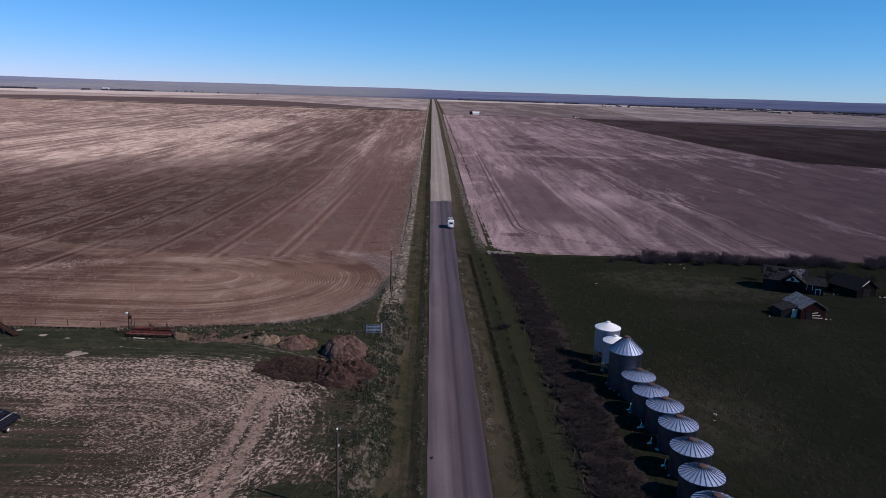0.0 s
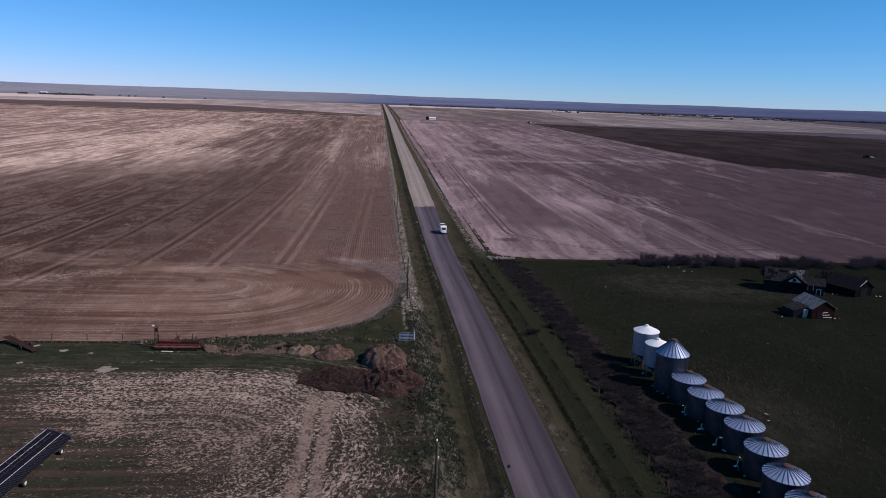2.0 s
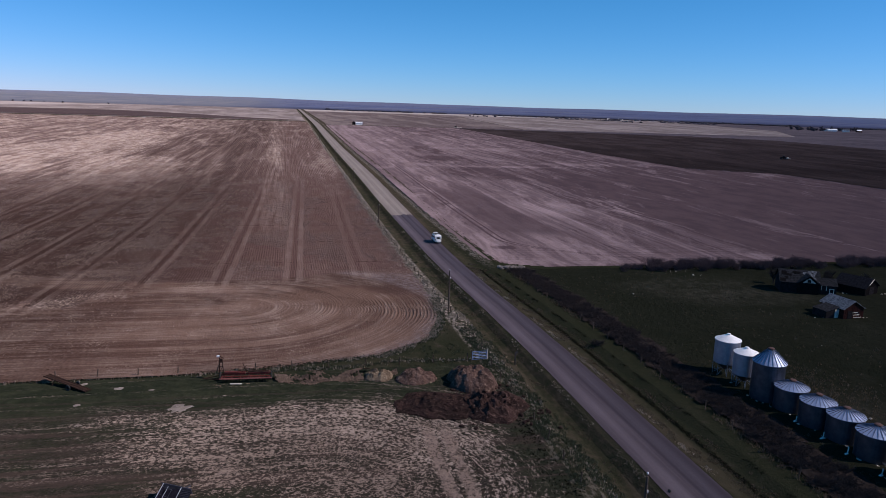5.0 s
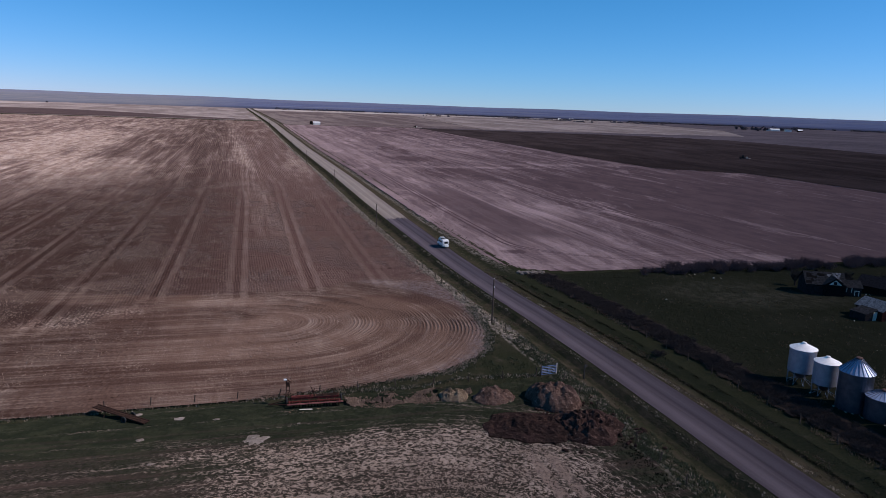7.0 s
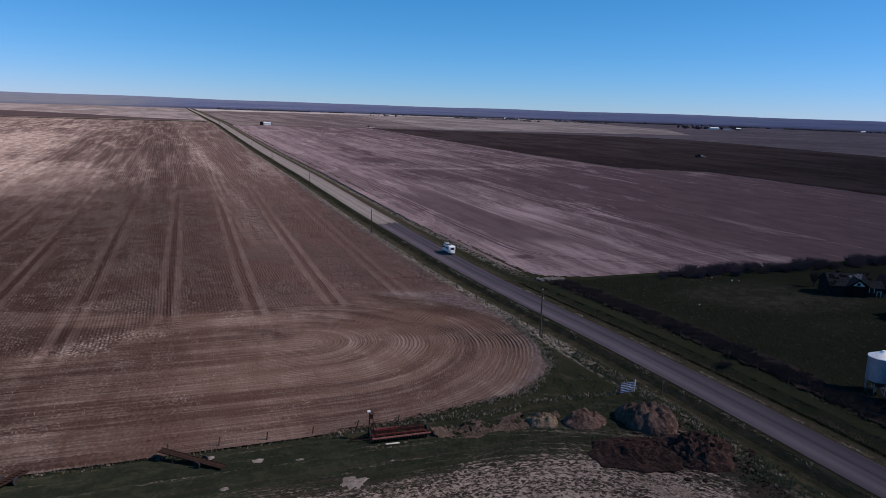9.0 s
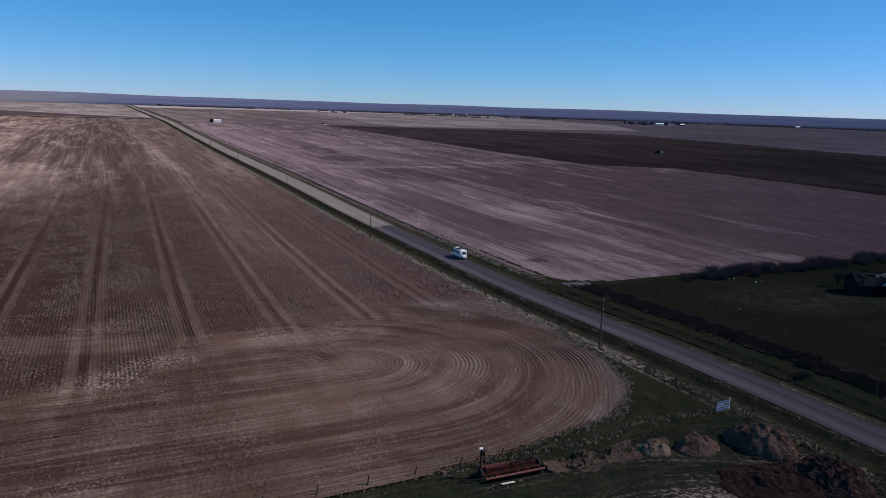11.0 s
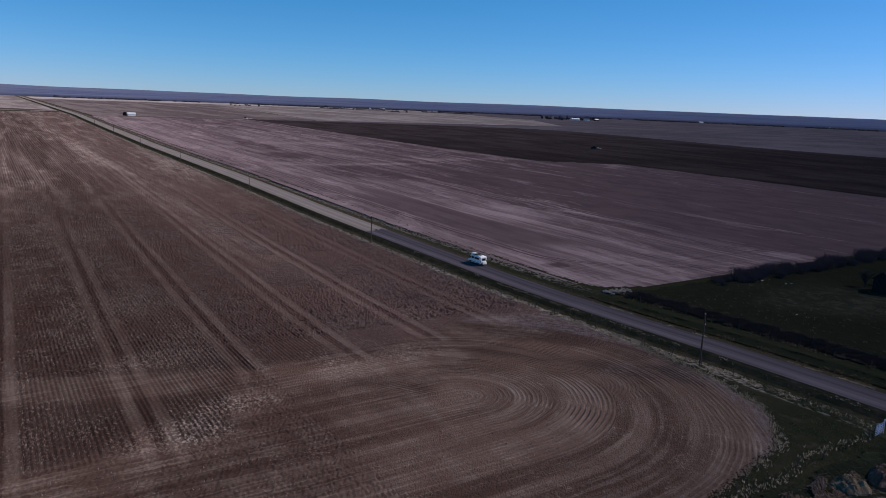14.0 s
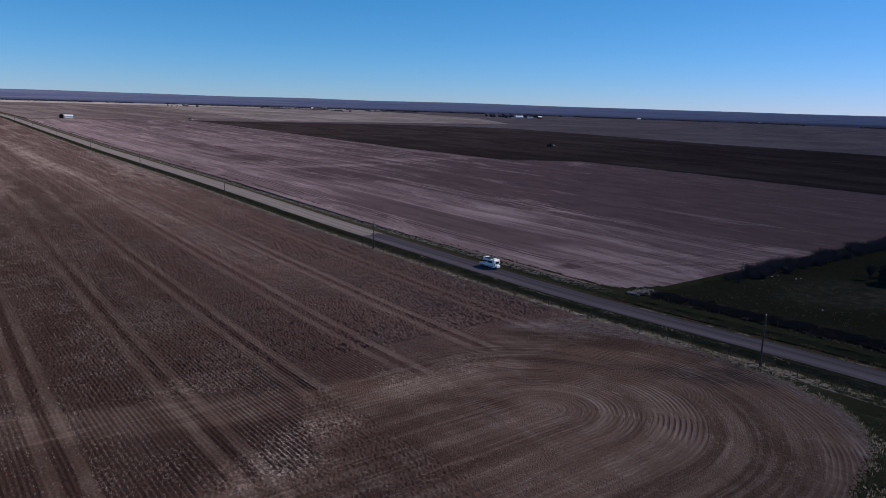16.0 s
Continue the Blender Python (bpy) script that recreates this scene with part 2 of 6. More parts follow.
def field_plain_material(name, soil_a, soil_b, light, amount, sx=0.03, sy=0.004, dry=0.0):
    """A far field: soil with streaks along the rows and faint patches; dry: how much paler it is at its far narrow end."""
    g = Graph(name, 1.0, 0.0, 0.0)
    patch = g.noise(g.scaled(0.011, 0.011), 1.0, 5, 0.6, 1.0)
    streak = g.noise(g.scaled(sx, sy), 1.0, 4, 0.62, 0.3)
    fine_streak = g.noise(g.scaled(0.35, 0.012), 1.0, 3, 0.6)
    mid = g.noise(g.scaled(0.12, 0.09), 1.0, 4, 0.6)
    fine = g.noise(g.scaled(1.2, 1.2), 1.0, 4, 0.7)
    wisp = g.noise(g.scaled(0.07, 0.030), 1.0, 7, 0.75, 2.0)
    f = g.total((g.step(streak, 0.42, 0.64), 0.6), (g.step(patch, 0.46, 0.66), 0.3), (g.step(fine_streak, 0.45, 0.75), 0.2), (g.step(fine, 0.5, 0.75), 0.15), (g.step(wisp, 0.52, 0.70), 0.55), (g.step(wisp, 0.42, 0.30), -0.2))
    if dry:
        x, y, z = g.xy()
        f = g.math("MULTIPLY_ADD", g.math("MULTIPLY", g.step(g.math("ADD", y, g.math("MULTIPLY", patch, 200.0)), 480.0, 1000.0), g.step(streak, 0.3, 0.6, 0.5, 1.0)), dry, f)
    f = g.math("MULTIPLY", g.math("MAXIMUM", f, 0.0), amount)
    g.colour(g.mix(g.math("MINIMUM", f, 1.0), g.mix(g.step(mid, 0.35, 0.68), soil_a, soil_b), light))
    g.bump(fine, 0.6, 0.15)
    return g.mat


def fallow_material():
    """Bare fallow: pale lavender-brown silt washed along the passes, dark worked strips, wheel tracks, a turning place."""
    g = Graph("fallow_field", 1.0, 0.0, 0.0)
    x, y, z = g.xy()
    big = g.noise(g.scaled(0.012, 0.010), 1.0, 5, 0.62, 1.2)
    mid = g.noise(g.scaled(0.12, 0.05), 1.0, 5, 0.65)
    fine = g.noise(g.scaled(1.4, 1.1), 1.0, 4, 0.75)
    # the passes swing a little round the hollows
    xs = g.math("ADD", x, g.math("MULTIPLY", g.math("SUBTRACT", big, 0.5), 12.0))
    streak = g.noise(g.vec(g.math("MULTIPLY", xs, 0.085), g.math("MULTIPLY", y, 0.0022), 0.0), 1.0, 6, 0.66, 0.2)
    lines = g.noise(g.vec(g.math("MULTIPLY", xs, 0.42), g.math("MULTIPLY", y, 0.008), 5.0), 1.0, 4, 0.68)
    wisp = g.noise(g.vec(g.math("MULTIPLY", xs, 0.05), g.math("MULTIPLY", y, 0.013), 2.0), 1.0, 7, 0.74, 1.2)
    crumbs = g.noise(g.vec(g.math("MULTIPLY", xs, 0.30), g.math("MULTIPLY", y, 0.07), 8.0), 1.0, 5, 0.75, 0.6)
    f = g.total((g.step(streak, 0.42, 0.62), 0.34), (g.step(lines, 0.47, 0.62), 0.18), (g.step(wisp, 0.47, 0.66), 0.46), (g.step(crumbs, 0.50, 0.70), 0.13), (g.step(mid, 0.42, 0.62), 0.06), (g.step(fine, 0.5, 0.7), 0.05), (g.step(wisp, 0.44, 0.30), -0.16))
    # paler near the road and far off; darker eastward, lens dimming painted in
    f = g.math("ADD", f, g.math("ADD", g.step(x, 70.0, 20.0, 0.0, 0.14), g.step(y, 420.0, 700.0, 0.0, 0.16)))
    f = g.math("SUBTRACT", f, g.math("MULTIPLY", g.step(g.math("ADD", x, g.math("MULTIPLY", big, 70.0)), 85.0, 200.0), g.step(y, 560.0, 260.0, 0.22, 0.55)))
    strip = g.math("MULTIPLY", g.belt(g.math("ADD", x, g.math("MULTIPLY", g.math("SUBTRACT", mid, 0.5), 2.5)), 39.5, 10.5, 1.5), g.math("MULTIPLY", g.step(y, 226.0, 250.0), g.step(y, 420.0, 330.0)))
    # light and dark of rolling ground painted in as oval tones
    for cx, cy, rx, ry, much in SWELL_TONES:
        f = g.math("MULTIPLY_ADD", g.spot(g.math("ADD", xs, g.math("MULTIPLY", crumbs, 6.0)), y, cx, cy, rx, ry), much, f)
    pale = g.math("MULTIPLY", g.belt(g.math("ADD", x, g.math("MULTIPLY", y, -0.12)), 66.0, 5.0, 3.0), g.math("MULTIPLY", g.step(y, 255.0, 285.0), g.step(y, 400.0, 350.0)))
    f = g.math("MULTIPLY_ADD", g.math("MULTIPLY", pale, g.math("MULTIPLY", g.step(lines, 0.46, 0.58), g.step(crumbs, 0.42, 0.60))), 0.50, f)
    # wheel tracks: one pair swings out at the near end, others run on faintly
    back = g.math("MAXIMUM", g.math("SUBTRACT", 235.0, y), 0.0)
    trail = g.math("SUBTRACT", x, g.math("ADD", 22.0, g.math("ADD", g.math("MULTIPLY", g.math("MULTIPLY", back, back), 0.0266), g.math("MULTIPLY", y, 0.010))))
    wheel = g.belt(g.math("ABSOLUTE", trail), 1.1, 0.2, 0.35)
    f = g.math("SUBTRACT", f, g.math("MULTIPLY", wheel, g.step(y, 560.0, 300.0, 0.15, 0.6)))
    q = g.math("SUBTRACT", g.math("MODULO", g.math("ADD", xs, 2000.0), 34.0), 17.0)
    f = g.math("SUBTRACT", f, g.math("MULTIPLY", g.belt(g.math("ABSOLUTE", q), 1.3, 0.25, 0.5), g.step(mid, 0.45, 0.6, 0.0, 0.22)))
    ends = g.noise(g.scaled(0.012, 0.42), 1.0, 4, 0.65, 0.2)
    f = g.math("ADD", f, g.math("MULTIPLY", g.math("SUBTRACT", ends, 0.5), g.step(y, 232.0, 206.0, 0.0, 0.7)))
    # a scraped spot and a small turning place
    ex = g.math("DIVIDE", g.math("SUBTRACT", x, 21.5), 5.0)
    ey = g.math("DIVIDE", g.math("SUBTRACT", y, 219.0), 4.0)
    scrape = g.math("ADD", g.math("MULTIPLY", ex, ex), g.math("MULTIPLY", ey, ey))
    f = g.math("SUBTRACT", f, g.math("MULTIPLY", g.step(g.math("ADD", scrape, g.math("MULTIPLY", crumbs, 3.0)), 2.4, 1.6), 0.5))
    tx, ty = g.math("MAXIMUM", g.math("SUBTRACT", x, 103.0), 0.0), g.math("SUBTRACT", y, 212.0)
    tr = g.math("SQRT", g.math("ADD", g.math("MULTIPLY", tx, tx), g.math("MULTIPLY", ty, ty)))
    f = g.math("SUBTRACT", f, g.math("MULTIPLY", g.math("MAXIMUM", g.belt(tr, 3.2, 0.2, 0.4), g.belt(tr, 5.4, 0.2, 0.4)), g.step(x, 88.0, 100.0, 0.0, 0.4)))
    f = g.math("MULTIPLY", f, g.math("SUBTRACT", 1.0, g.math("MULTIPLY", strip, 0.8)))
    f = g.math("MINIMUM", g.math("MAXIMUM", f, 0.0), 1.0)
    g.colour(g.mix(f, g.mix(g.step(mid, 0.35, 0.68), FALLOW_A, FALLOW_B), FALLOW_PALE))
    g.bump(g.math("ADD", fine, crumbs), 0.7, 0.18)
    return g.mat


def grass_material(name, green_a, green_b, dry, amount, dirt=None, worn=()):
    g = Graph(name, 1.0, 0.0, 0.0)
    big = g.noise(g.scaled(0.05, 0.035), 1.0, 5, 0.6, 0.5)
    mid = g.noise(g.scaled(0.5, 0.35), 1.0, 5, 0.65)
    fine = g.noise(g.scaled(3.5, 3.5), 1.0, 5, 0.7)
    f = g.math("ADD", g.math("MULTIPLY", g.step(big, 0.42, 0.7), 0.5), g.math("MULTIPLY", g.step(mid, 0.45, 0.72), 0.5))
    f = g.math("MULTIPLY", f, amount)
    for px, py, rx, ry in worn:
        wx, wy, wz = g.xy()
        f = g.math("MULTIPLY_ADD", g.math("MULTIPLY", g.spot(wx, wy, px, py, rx, ry), g.step(mid, 0.36, 0.66, 0.3, 1.0)), 0.6, f)
    col = g.mix(g.step(fine, 0.3, 0.7), green_a, green_b)
    if dirt:
        x, y, z = g.xy()
        f = g.math("ADD", f, g.math("ADD", g.math("MULTIPLY", g.step(x, 2.0, 3.0), g.step(x, 6.5, 4.5, 0.0, 0.22)), g.math("MULTIPLY", g.step(x, 3.0, 4.0), g.step(y, 190.0, 320.0, 0.0, 0.45))))
        f = g.math("MULTIPLY", f, g.math("MAXIMUM", g.step(x, 6.0, 8.0, 1.0, 0.22), g.step(y, 190.0, 240.0)))
        f = g.math("MULTIPLY_ADD", g.math("MULTIPLY", g.belt(x, -8.2, 2.2, 1.4), g.step(mid, 0.38, 0.62, 0.2, 1.0)), 0.38, f)
    col = g.mix(g.math("MINIMUM", f, 1.0), col, dry)
    if dirt:
        col = g.mix(g.step(mid, 0.62, 0.78), col, dirt)
        flecks = g.step(g.noise(g.scaled(1.7, 0.9), 1.0, 5, 0.7), 0.47, 0.55)
        belt = g.math("MULTIPLY", g.step(g.math("ABSOLUTE", g.math("ADD", x, 12.0)), 2.4, 1.4), g.step(y, 112.0, 140.0, 0.25, 0.95))
        belt = g.math("MAXIMUM", belt, g.math("MULTIPLY", g.step(g.math("ABSOLUTE", g.math("SUBTRACT", x, 10.0)), 1.9, 0.8), g.step(y, 185.0, 215.0, 0.0, 0.6)))
        col = g.mix(g.math("MULTIPLY", flecks, belt), col, (0.32, 0.27, 0.232))
    g.colour(col)
    g.bump(g.math("ADD", fine, mid), 0.9, 0.2)
    return g.mat


def yard_material():
    """Trodden yard: pale chaff flecks on dark weedy soil, swept in arcs by wheels, green towards the field."""
    g = Graph("yard_chaff", 1.0, 0.0, 0.0)
    x, y, z = g.xy()
    big = g.noise(g.scaled(0.05, 0.05), 1.0, 4, 0.6, 0.8)
    mid = g.noise(g.scaled(0.35, 0.5), 1.0, 5, 0.65, 0.5)
    fine = g.noise(g.scaled(2.6, 3.8), 1.0, 4, 0.7)
    # wheel sweep: straight from the west, then round a turning place and back
    dx = g.math("MAXIMUM", g.math("ADD", x, 41.0), 0.0)
    dy = g.math("SUBTRACT", y, 79.5)
    r = g.math("SQRT", g.math("ADD", g.math("MULTIPLY", dx, dx), g.math("MULTIPLY", dy, dy)))
    rw = g.math("ADD", r, g.math("MULTIPLY", mid, 1.6))
    course = g.math("SUBTRACT", g.math("MULTIPLY", g.math("ARCTAN2", dx, dy), 17.0), g.math("MINIMUM", g.math("ADD", x, 41.0), 0.0))
    sw = g.noise(g.vec(g.math("MULTIPLY", rw, 1.15), g.math("MULTIPLY", course, 0.05), 0.0), 1.0, 4, 0.66)
    fleck = g.noise(g.vec(g.math("MULTIPLY", rw, 3.2), g.math("MULTIPLY", course, 1.7), 0.0), 1.0, 4, 0.70, 0.6)
    middle = g.noise(g.scaled(2.2, 2.6), 1.0, 4, 0.66, 0.9)
    fleck = g.mix(g.step(r, 4.0, 10.0), g.grey(middle), g.grey(fleck))
    # wheel ruts towards the heaps
    bend = g.math("ADD", x, g.math("ADD", 25.4, g.math("MULTIPLY", g.noise(g.scaled(0.0, 0.06), 1.0, 1), 1.5)))
    frayed = g.math("ADD", bend, g.math("MULTIPLY", g.math("SUBTRACT", mid, 0.5), 1.6))
    rut = g.step(g.math("ABSOLUTE", g.math("SUBTRACT", g.math("ABSOLUTE", frayed), 1.1)), 0.95, 0.45)
    rut = g.math("MULTIPLY", rut, g.step(y, 96.0, 90.0))
    near_sweep = g.math("MULTIPLY", g.step(r, 26.0, 19.0), g.step(x, -62.0, -46.0, 0.35, 1.0))
    pale = g.math("ADD", g.math("MULTIPLY", g.step(big, 0.40, 0.60), 0.45), g.math("MULTIPLY", near_sweep, 0.45))
    pale = g.math("MULTIPLY", pale, g.step(g.math("ADD", x, g.math("MULTIPLY", big, 30.0)), -58.0, -26.0, 0.36, 1.0))
    pale = g.math("MULTIPLY", pale, g.step(y, 107.0, 98.0, 0.10, 1.0))
    corner = g.math("ADD", x, g.math("MULTIPLY", g.math("SUBTRACT", y, 75.0), 0.9))
    pale = g.math("MULTIPLY", pale, g.step(g.math("ADD", corner, g.math("MULTIPLY", mid, 10.0)), -50.0, -36.0, 0.3, 1.0))
    pale = g.math("ADD", pale, g.math("MULTIPLY", g.math("SUBTRACT", sw, 0.5), 0.55))
    lanes = g.noise(g.scaled(0.03, 0.75), 1.0, 4, 0.65)
    grain = g.math("ADD", g.math("MULTIPLY", fleck, 0.80), g.math("MULTIPLY", fine, 0.20))
    grain = g.math("ADD", grain, g.step(y, 70.0, 94.0, -0.028, 0.024))
    level = g.math("ADD", grain, g.math("ADD", g.math("MULTIPLY", g.math("SUBTRACT", pale, 0.62), 0.10), g.math("MULTIPLY", g.math("SUBTRACT", sw, 0.5), 0.26)))
    bare = g.math("MULTIPLY", g.spot(x, y, -51.0, 75.5, 6.5, 6.0), g.step(mid, 0.3, 0.6, 0.5, 1.0))
    f = g.math("MULTIPLY", g.step(g.math("MULTIPLY_ADD", bare, -0.07, level), 0.462, 0.572), g.step(pale, 0.0, 0.3))
    f = g.math("MAXIMUM", f, g.math("MULTIPLY", g.math("MULTIPLY", rut, g.step(grain, 0.38, 0.46, 0.3, 1.0)), g.step(mid, 0.34, 0.50, 0.25, 0.85)))
    green = g.mix(g.step(mid, 0.4, 0.65), GRASS_A, GRASS_B)
    mud = g.mix(g.step(fine, 0.35, 0.65), (0.044, 0.034, 0.030), (0.016, 0.015, 0.012))
    under = g.mix(g.math("MULTIPLY", g.step(big, 0.60, 0.42, 0.25, 0.9), g.math("SUBTRACT", 1.0, g.math("MULTIPLY", near_sweep, 0.75))), mud, green)
    under = g.mix(g.step(y, 101.0, 107.0, 0.0, 0.9), under, green)
    under = g.mix(g.math("MULTIPLY", bare, 0.8), under, green)
    brown = g.math("MULTIPLY", g.step(lanes, 0.50, 0.62), g.step(y, 112.0, 100.0))
    under = g.mix(g.math("MULTIPLY", brown, 0.75), under, (0.050, 0.036, 0.031))
    pale_col = g.mix(g.step(mid, 0.4, 0.7), (0.315, 0.250, 0.211), (0.190, 0.146, 0.123))
    trodden = g.step(g.math("ADD", r, g.math("MULTIPLY", big, 14.0)), 24.0, 14.0)
    pale_col = g.mix(g.math("MULTIPLY", trodden, 0.8), pale_col, (0.190, 0.144, 0.120))
    pale_col = g.mix(g.math("MULTIPLY", rut, 0.85), pale_col, (0.205, 0.152, 0.128))
    g.colour(g.mix(g.math("MINIMUM", f, 1.0), under, pale_col))
    g.bump(g.math("ADD", fine, g.math("MULTIPLY", mid, 0.5)), 0.8, 0.15)
    return g.mat


def road_material(name, base, light, streaks, middle, seam=None):
    """Worn road: paler tyre tracks, blotches, and, east of the seam, a darker newer lane."""
    g = Graph(name, 0.95, 0.0, 0.1)
    x, y, z = g.xy()
    fine = g.noise(g.scaled(6.0, 6.0), 1.0, 3, 0.7)
    long_n = g.noise(g.scaled(1.3, 0.02), 1.0, 4, 0.6)
    blot = g.noise(g.scaled(0.2, 0.05), 1.0, 4, 0.6)
    tracks = g.math("ABSOLUTE", g.math("SUBTRACT", g.math("ABSOLUTE", g.math("ADD", x, g.math("ADD", middle, g.math("MULTIPLY", blot, 0.5)))), 1.7))
    f = g.math("MULTIPLY", g.step(tracks, 1.25, 0.2), streaks)
    f = g.math("ADD", f, g.math("MULTIPLY", g.step(long_n, 0.4, 0.7), 0.35))
    f = g.math("ADD", f, g.math("MULTIPLY", g.step(blot, 0.4, 0.7), 0.25))
    col = g.mix(g.math("MINIMUM", f, 1.0), base, light)
    if seam is not None:
        lane = g.math("MULTIPLY", g.step(g.math("ADD", x, g.math("MULTIPLY", long_n, 0.5)), seam, seam + 0.45), g.step(x, 2.4, 1.7, 0.35, 1.0))
        col = g.mix(g.math("MULTIPLY", lane, g.step(blot, 0.3, 0.6, 0.7, 1.0)), col, g.mix(1.0, col, (0.58, 0.59, 0.63), "MULTIPLY"))
    col = g.mix(g.step(fine, 0.3, 0.7, 0.0, 0.5), col, g.mix(1.0, col, (0.7, 0.7, 0.7), "MULTIPLY"))
    g.colour(col)
    g.bump(fine, 0.4, 0.03)
    return g.mat


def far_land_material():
    """Rising rangeland far off: dark scrub at its foot, pale grass, hills with blue distance haze painted into the
    colour.
    """
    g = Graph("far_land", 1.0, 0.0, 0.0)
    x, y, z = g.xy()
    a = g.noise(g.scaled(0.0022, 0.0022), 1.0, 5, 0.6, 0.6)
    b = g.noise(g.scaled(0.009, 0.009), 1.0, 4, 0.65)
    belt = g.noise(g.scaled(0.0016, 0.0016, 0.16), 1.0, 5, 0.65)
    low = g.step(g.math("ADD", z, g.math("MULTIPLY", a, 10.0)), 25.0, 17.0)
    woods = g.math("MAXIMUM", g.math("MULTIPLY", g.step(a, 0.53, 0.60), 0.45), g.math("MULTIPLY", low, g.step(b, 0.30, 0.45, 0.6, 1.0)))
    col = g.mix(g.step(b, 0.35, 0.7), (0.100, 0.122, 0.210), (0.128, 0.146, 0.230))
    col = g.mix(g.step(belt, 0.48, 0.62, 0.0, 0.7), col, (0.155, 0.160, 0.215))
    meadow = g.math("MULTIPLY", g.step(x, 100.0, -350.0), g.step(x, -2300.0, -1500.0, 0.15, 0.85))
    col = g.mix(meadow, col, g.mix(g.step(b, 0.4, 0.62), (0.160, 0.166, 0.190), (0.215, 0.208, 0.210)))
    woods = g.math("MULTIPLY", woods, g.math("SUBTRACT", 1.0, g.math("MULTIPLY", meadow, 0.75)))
    # haze painted in: paler blue towards the ridge
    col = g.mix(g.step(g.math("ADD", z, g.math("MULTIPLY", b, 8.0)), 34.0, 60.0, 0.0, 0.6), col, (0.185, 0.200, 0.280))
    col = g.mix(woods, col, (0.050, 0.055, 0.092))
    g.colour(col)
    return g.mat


DRIFTS = [(-134.0, 450.0, 20.0, 75.0, 0.24), (-200.0, 430.0, 20.0, 60.0, 0.14), (-207.0, 720.0, 14.0, 130.0, 0.10), (-52.0, 560.0, 7.0, 110.0, 0.10), (-90.0, 305.0, 8.0, 22.0, 0.08), (-170.0, 640.0, 30.0, 120.0, 0.08), (-230.0, 620.0, 60.0, 160.0, 0.07)]
RINGS = [(-54.0, 153.5, 2.5, 14.0, 0.66, 1.0, 100.0), (-54.0, 153.5, 14.6, 21.5, 0.70, 1.6, 100.0), (-37.0, 150.0, 3.0, 11.5, 0.66, 1.0, 142.0), (-54.0, 153.0, 24.0, 33.0, 0.72, 1.4, 140.0), (-54.0, 153.0, 33.5, 40.0, 0.68, 1.4, 100.0)]
STRAW_PILES = [(-82.0, 166.0, 3.2, 0.5), (-62.0, 172.0, 5.0, 0.25), (-50.0, 174.0, 4.0, 0.3), (-92.0, 160.0, 4.0, 0.35), (-88.0, 190.0, 4.0, 0.3)]
DARK_SPOTS = [(-31.6, 165.6, 5.0), (-31.6, 155.7, 4.0), (-40.0, 163.0, 4.0)]
SWELL_TONES = [(81.0, 655.0, 14.0, 40.0, -0.35), (76.0, 559.0, 13.0, 26.0, -0.35), (78.0, 447.0, 22.0, 30.0, -0.28), (122.0, 392.0, 20.0, 22.0, -0.22), (57.0, 503.0, 12.0, 10.0, 0.25), (190.0, 520.0, 60.0, 10.0, 0.25), (66.0, 302.0, 14.0, 22.0, 0.25), (110.0, 492.0, 45.0, 7.0, 0.25), (150.0, 680.0, 60.0, 14.0, 0.2)]
FALLOW_A, FALLOW_B, FALLOW_PALE = (0.106, 0.071, 0.075), (0.082, 0.056, 0.061), (0.335, 0.245, 0.245)
SOIL_A, SOIL_B, SOIL_FAR = (0.077, 0.0455, 0.0395), (0.049, 0.030, 0.026), (0.215, 0.148, 0.134)
SOIL_ROAD, SOIL_GREY = (0.140, 0.084, 0.073), (0.17, 0.135, 0.135)
SOIL_TURNED, SOIL_TAN = (0.062, 0.035, 0.028), (0.165, 0.104, 0.080)
SOIL_WEST = (0.033, 0.0205, 0.0172)
STRAW_A, STRAW_B = (0.30, 0.211, 0.176), (0.52, 0.415, 0.355)
GRASS_A, GRASS_B = (0.0165, 0.0205, 0.0135), (0.028, 0.032, 0.020)
